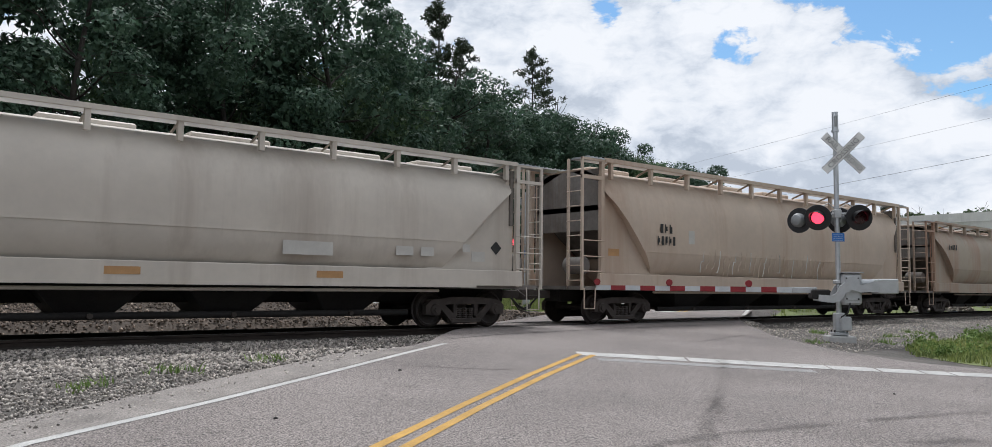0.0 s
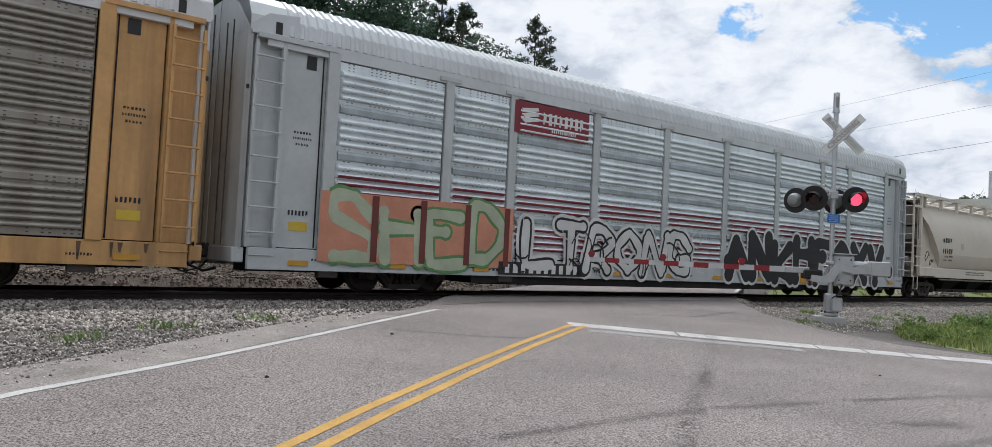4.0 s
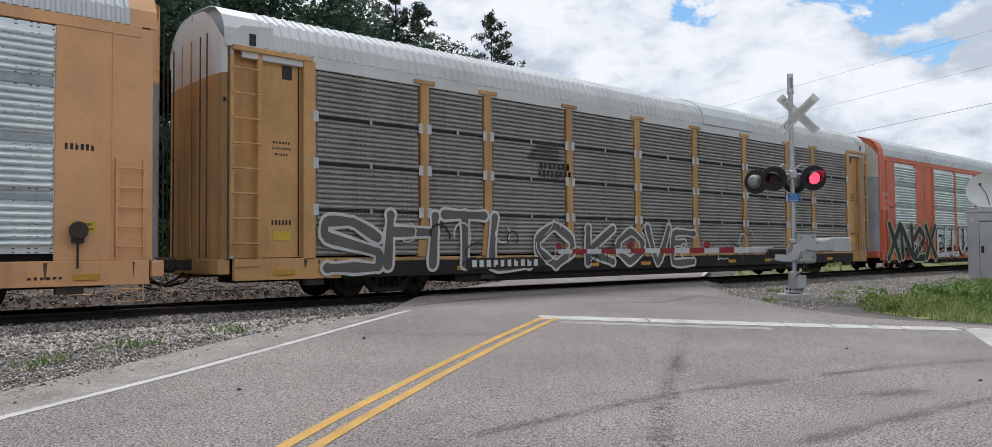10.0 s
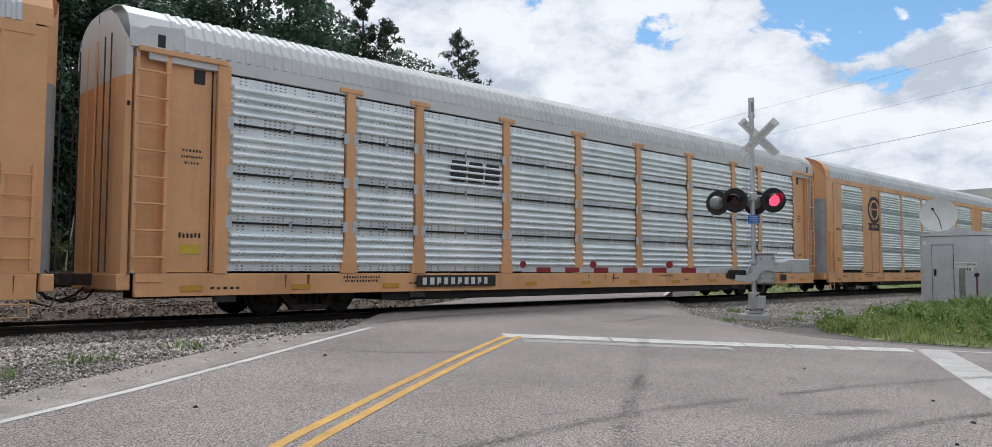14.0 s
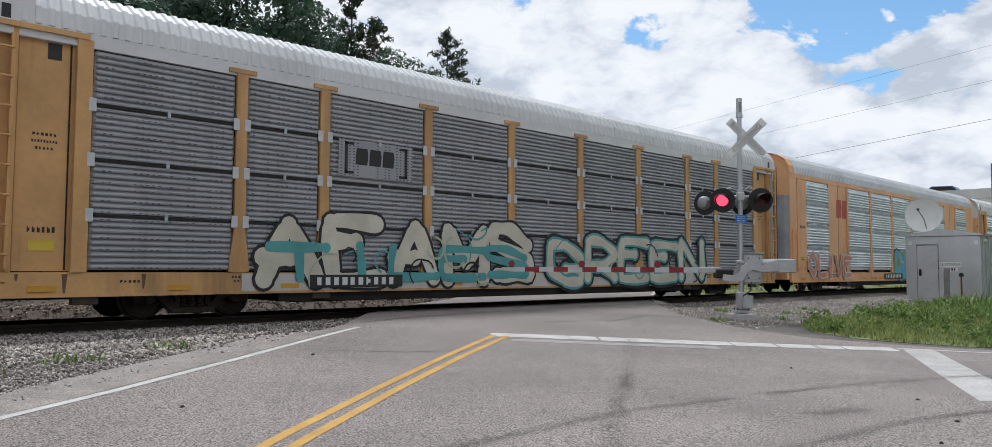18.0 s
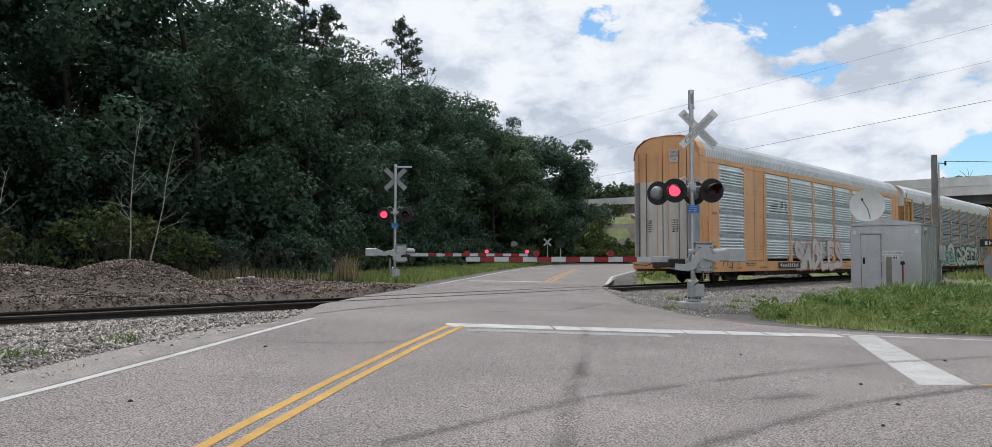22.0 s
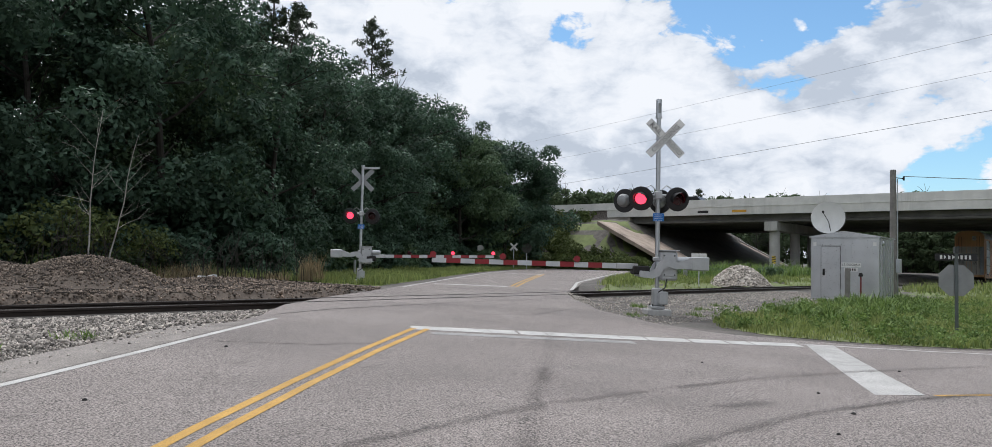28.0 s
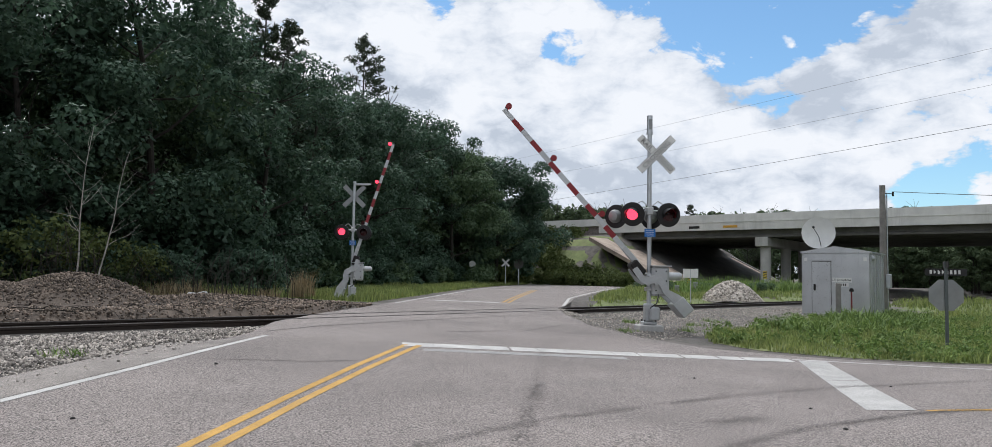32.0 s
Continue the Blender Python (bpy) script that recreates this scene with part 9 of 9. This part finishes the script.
CORNER = [(16.9, 7.4), (16.5, 6.2), (17.2, 4.5), (18.3, 2.7), (20.0, 0.8), (27.5, -6.5), (44, -14), (60, -14), (60, 6.5), (44, 7.6), (38, 8.2), (34.5, 8.9), (30.5, 8.7), (26, 8.9), (21.5, 8.7), (18.5, 8.3)]
patch("grass_corner", CORNER, GRASSGROUND, "rough green grass between road and shelter", "grass", 0.01, 1.6)
blades("grass", sow(CORNER[:1] + CORNER[1:6] + [(30, -4), (40, 0), (40, 8.0)] + CORNER[11:], 15000, 0.12, 0.30, 21), GRASS, "rough uncut green grass on the corner", 0.014, 5, 0.4, 3)
blades("grass", sow([(38, -12), (60, -14), (60, 6.5), (38, 8)], 4000, 0.3, 0.6, 22), GRASS, "rough uncut green grass beyond the shelter", 0.02, 5, 0.4, 4)
rw_ = random.Random(61)
cs, rs = [], []
while len(cs) < 620:
    x, y = rw_.uniform(16.5, 42), rw_.uniform(-3, 9)
    if inside(CORNER, x, y) and not on_road(x, y) and noise.noise(Vector((x * 0.5, y * 0.5, 3))) > -0.15:
        cs.append((x, y, ground_z(x, y) + rw_.uniform(0.05, 0.22)))
        rs.append(rw_.uniform(0.10, 0.26))
v, f = leaf_cloud(cs, rs, 60, 0.075, 61)
tagged(new("broadleaf_weeds", fast_mesh("broadleaf_weeds", v, f, WEED)), "low broad-leaved weeds growing through the grass", "weeds", kind="stuff")
tall_spots = [(x, y, z, h * 1.1) for x, y, z, h in sow([(22, 6.6), (30, 5.6), (37, 6.6), (37, 8.9), (30.5, 8.6), (23, 8.6)], 1500, 0.25, 0.5, 23)]
blades("tall_weeds", tall_spots, WEED, "taller weeds in front of the shelter", 0.03, 6, 0.7, 5)
patch("meadow", [(60, -70), (88, -70), (88, 14.2), (46, 14.2), (46, 8.0), (60, 6.7)], GRASSGROUND, "pale green meadow beside the track", "grass", 0.011, 4.0)
blades("grass", sow([(60, -60), (88, -60), (88, 14.0), (48, 14.0), (48, 8.5), (60, 7.0)], 4500, 0.3, 0.6, 29), GRASS, "pale uncut meadow grass", 0.03, 5, 0.4, 13)
VERGE = [(20.9, 23.2), (28, 27.9), (36, 33.4), (47.5, 41.0), (62.0, 49.3), (75.5, 56.0), (72, 60), (60, 57.0), (46, 50.5), (35, 43.0), (27.5, 36.0), (23, 31.5), (20.5, 28.5)]
patch("grass_verge", VERGE, GRASSGROUND, "bright green verge along the far road", "grass", 0.012, 2.0)
blades("grass", sow(VERGE, 12000, 0.2, 0.42, 24), GRASS, "bright green grass on the far verge", 0.02, 5, 0.35, 6)
MEDIAN = [(30.5, 19.4), (36, 22.4), (45, 27.2), (56, 32.6), (67, 37.9), (81, 45.3), (89, 40), (90, 20.0), (60, 19.4), (44, 19.2)]
patch("grass_median", MEDIAN, GRASSGROUND, "rough grass between the far road and the track", "grass", 0.012, 2.0)
blades("grass", sow(MEDIAN, 9000, 0.2, 0.5, 25), GRASS, "rough grass between the far road and the track", 0.022, 5, 0.4, 7)
blades("tall_weeds", [(x, y, z, h * 2.0) for x, y, z, h in sow([(50, 24), (88, 23), (88, 39), (70, 36)], 1800, 0.3, 0.7, 26)], WEED, "tall weeds before the bridge", 0.04, 6, 0.5, 8)
blades("dry_grass", sow([(-8, 27.0), (19.5, 27.0), (21, 30), (-8, 31)], 2600, 0.3, 0.8, 27), DRYGRASS, "dry brown grass behind the spoil", 0.016, 5, 0.5, 9)
blades("grass", sow([(-40, 28.0), (21, 28.0), (26, 34.5), (-40, 33)], 6000, 0.3, 0.65, 28), GRASS, "dim grass below the trees", 0.02, 5, 0.4, 10)
r = random.Random(3)
clumps = []
for cx, cy in ((4.6, 11.0), (3.1, 10.5), (19.5, 10.9), (18.9, 8.9), (20.8, 9.6), (16.9, 9.6), (23.0, 10.2), (2.0, 9.8), (20.5, 8.6)):
    for k in range(16):
        x, y = cx + r.gauss(0, 0.16), cy + r.gauss(0, 0.13)
        clumps.append((x, y, ground_z(x, y), r.uniform(0.06, 0.17)))
blades("weed_tufts", clumps, WEED, "small weed tufts in the gravel", 0.012, 5, 0.8, 11)
dry = [(20.9 + r.gauss(0, 0.25), 27.4 + r.gauss(0, 0.2), 0.62, r.uniform(0.7, 1.25)) for k in range(70)]
blades("pampas_tuft", dry, DRYGRASS, "tall straw-coloured grass tuft by the spoil", 0.012, 6, 0.35, 12)
patch("woodland_floor", [(-140, 29.5), (20.5, 29.5), (26.5, 37.0), (45, 51.5), (60, 58.0), (74, 62), (74, 110), (-140, 110)], SOIL, "dark leaf-strewn floor of the wood", "ground", 0.008, 4.0)
patch("bank_cover", [(74.5, 44.5), (90.5, 44.5), (90.5, 100), (74.5, 100)], GRASSGROUND, "overgrown motorway bank", "grass", 0.01, 2.0)

# small things beyond the track
for x, y, kind in ((64.4, 55.4, "round"), (68.3, 53.9, "cross"), (69.2, 52.8, "back"), (61.4, 56.0, "stub"), (59.8, 56.3, "stub")):
    z = ground_z(x, y)
    s = thing("far_sign", {"round": "small white sign on a post by the far bend", "cross": "small white crossbuck by the far bend", "back": "dull round back of a sign by the far bend", "stub": "short marker stub by the far bend"}[kind], "road sign", pose(x, y, z, 0, 0, -52))
    part("post", Build().box(-0.04, 0.04, -0.03, 0.03, -0.2, 2.4 if kind != "stub" else 1.9), GALV, s, "thin post")
    if kind == "round":
        part("plate", Build().prism([(0.42 * math.cos(radians(22.5 + 45 * k)), 2.1 + 0.42 * math.sin(radians(22.5 + 45 * k))) for k in range(8)], "y", -0.05, -0.04), SIGNWHITE, s, "pale plate")
    elif kind == "back":
        part("plate", Build().lathe([(0.55, -0.05), (0.55, -0.04)], (0, 0, 2.3), "y", 20), material("dull_sign_back", (0.09, 0.09, 0.08), 0.8), s, "dull round plate")
    elif kind == "cross":
        for q in (-45, 45):
            part("blade", Build().box(-0.55, 0.55, -0.05 - 0.01 * (q > 0), -0.045, -0.1, 0.1), SIGNWHITE, s, "white blade", at=pose(0, 0, 2.4, 0, q, 0))
lt = Build().prism([(-0.45, 0.0), (-0.3, 0.09), (0.1, 0.06), (0.45, 0.12), (0.5, 0.02), (0.1, -0.02)], "y", -0.1, 0.1)
tagged(part("litter", lt, SIGNWHITE, at=pose(15.6, 26.6, ground_z(15.6, 26.6) + 0.06, 0, 0, 20)), "scrap of white litter on the spoil", "litter")
mk = thing("marker_post", "pale round marker post at the wood's edge", "marker post", pose(28.2, 33.2, ground_z(28.2, 33.2)))
part("tube", Build().tube((0, 0, -0.1), (0, 0, 0.9), 0.07, 10), SIGNBACK, mk, "pale tube", True)
# houses seen under the bridge
for x, y, w in ((176, 37.0, 9.0), (186, 44.0, 8.0)):
    h = thing("house", "small white house seen far under the bridge", "house", pose(x, y, 0.8, 0, 0, -80))
    part("walls", Build().box(-w / 2, w / 2, -3, 3, 0, 2.7), SIGNWHITE, h, "white clapboard walls")
    part("roof", Build().prism([(-3.4, 2.7), (3.4, 2.7), (0, 4.4)], "x", -w / 2 - 0.3, w / 2 + 0.3), DARKCONCRETE, h, "grey pitched roof")
    for q in (-2.5, 0.2, 2.6):
        win = part("window", Build().box(q - 0.5, q + 0.5, -3.04, -3.0, 1.0, 2.1), BLACK, h, "dark window")
        part("frame", Build().box(q - 0.6, q + 0.6, -3.06, -3.04, 0.92, 1.0).box(q - 0.6, q + 0.6, -3.06, -3.04, 2.1, 2.18), SIGNWHITE, win, "white frame")


# shifts along the track that fit the train to the camera's view, metres
VIEW_SHIFT = {2: 0.35, 3: -0.5, 4: 0.28, 7: -0.18}


def motions():
    """The train rolls by; the gates rise at the end; covers slide so the lamps flash in turn."""
    times = [0, 1, 2, 3, 4, 5, 6, 7, 8, 10, 12, 14, 16, 18, 20, 22, 24, 26, 28, 30, 32]
    for car, k in CARS:  # nudged at some seconds to fit the camera's view
        walk(car, [(t, pose(train_at(t) + VIEW_SHIFT.get(t, 0.0) + AHEAD[k], TRACK_Y, RAIL_Z)) for t in times])
    # wheels roll without slipping while their car goes by the crossing
    place = {car: AHEAD[k] for car, k in CARS}
    for car, off, wheel, way in WHEELS:
        rows, m = [], wheel.matrix_basis.copy()
        for f in range(0, 32 * FPS + 1):
            t = f / FPS
            x = train_at(t) + place[car] + off
            if -22 < x < 75:
                rows.append((t, m @ pose(0, 0, 0, 0, way * math.degrees(x / 0.455) % 360, 0)))
        if rows:
            rows = ([(0.0, rows[0][1])] if rows[0][0] > 0 else []) + rows + ([(32.0, rows[-1][1])] if rows[-1][0] < 32 else [])
            walk(wheel, rows)
    for ob, y0, speed in ((truck_up, 114.8, -24.0), (suv_a, 385.8, -20.0), (suv_b, 716.7, -24.0)):
        walk(ob, [(t, pose(94.2, y0 + speed * t, 8.9)) for t in (0, 8, 16, 24, 32)])
    near_rise = [(0, 0), (27.6, 0), (28.2, 1.5), (28.5, 4), (29, 10), (29.5, 16), (30, 22), (30.5, 28.5), (31, 35), (31.5, 41.5), (32, 48)]
    far_rise = [(0, 0), (27.6, 0), (28.2, 2.5), (28.5, 6), (29, 15), (29.5, 25), (30, 36), (30.5, 47), (31, 57), (31.5, 66), (32, 73)]
    for yoke, rise in ((near_gate, near_rise), (far_gate, far_rise)):
        m = yoke.matrix_basis.copy()
        walk(yoke, [(t, m @ pose(0, 0, 0, 0, -a, 0)) for t, a in rise])
    for near, sx, cover in SHUTTERS:
        period, phase = (1.23, 0.48) if near else (1.23, 0.39)
        rows, state = [], None
        for i in range(int(32 / 0.1) + 1):
            t = i * 0.1
            left = ((t / period + phase) % 1.0) < 0.5
            lit = left == (sx < 0)
            m = pose(0, 0 if lit else -0.042, 0)
            if state is None:
                rows.append((0.0, m))
            elif lit != state[0]:
                rows.append((t - 0.067, state[1]))
                rows.append((t, m))
            state = (lit, m)
        rows.append((32.0, state[1]))
        walk(cover, [r for n, r in enumerate(rows) if n == 0 or r[0] > rows[n - 1][0] + 0.02])


motions()
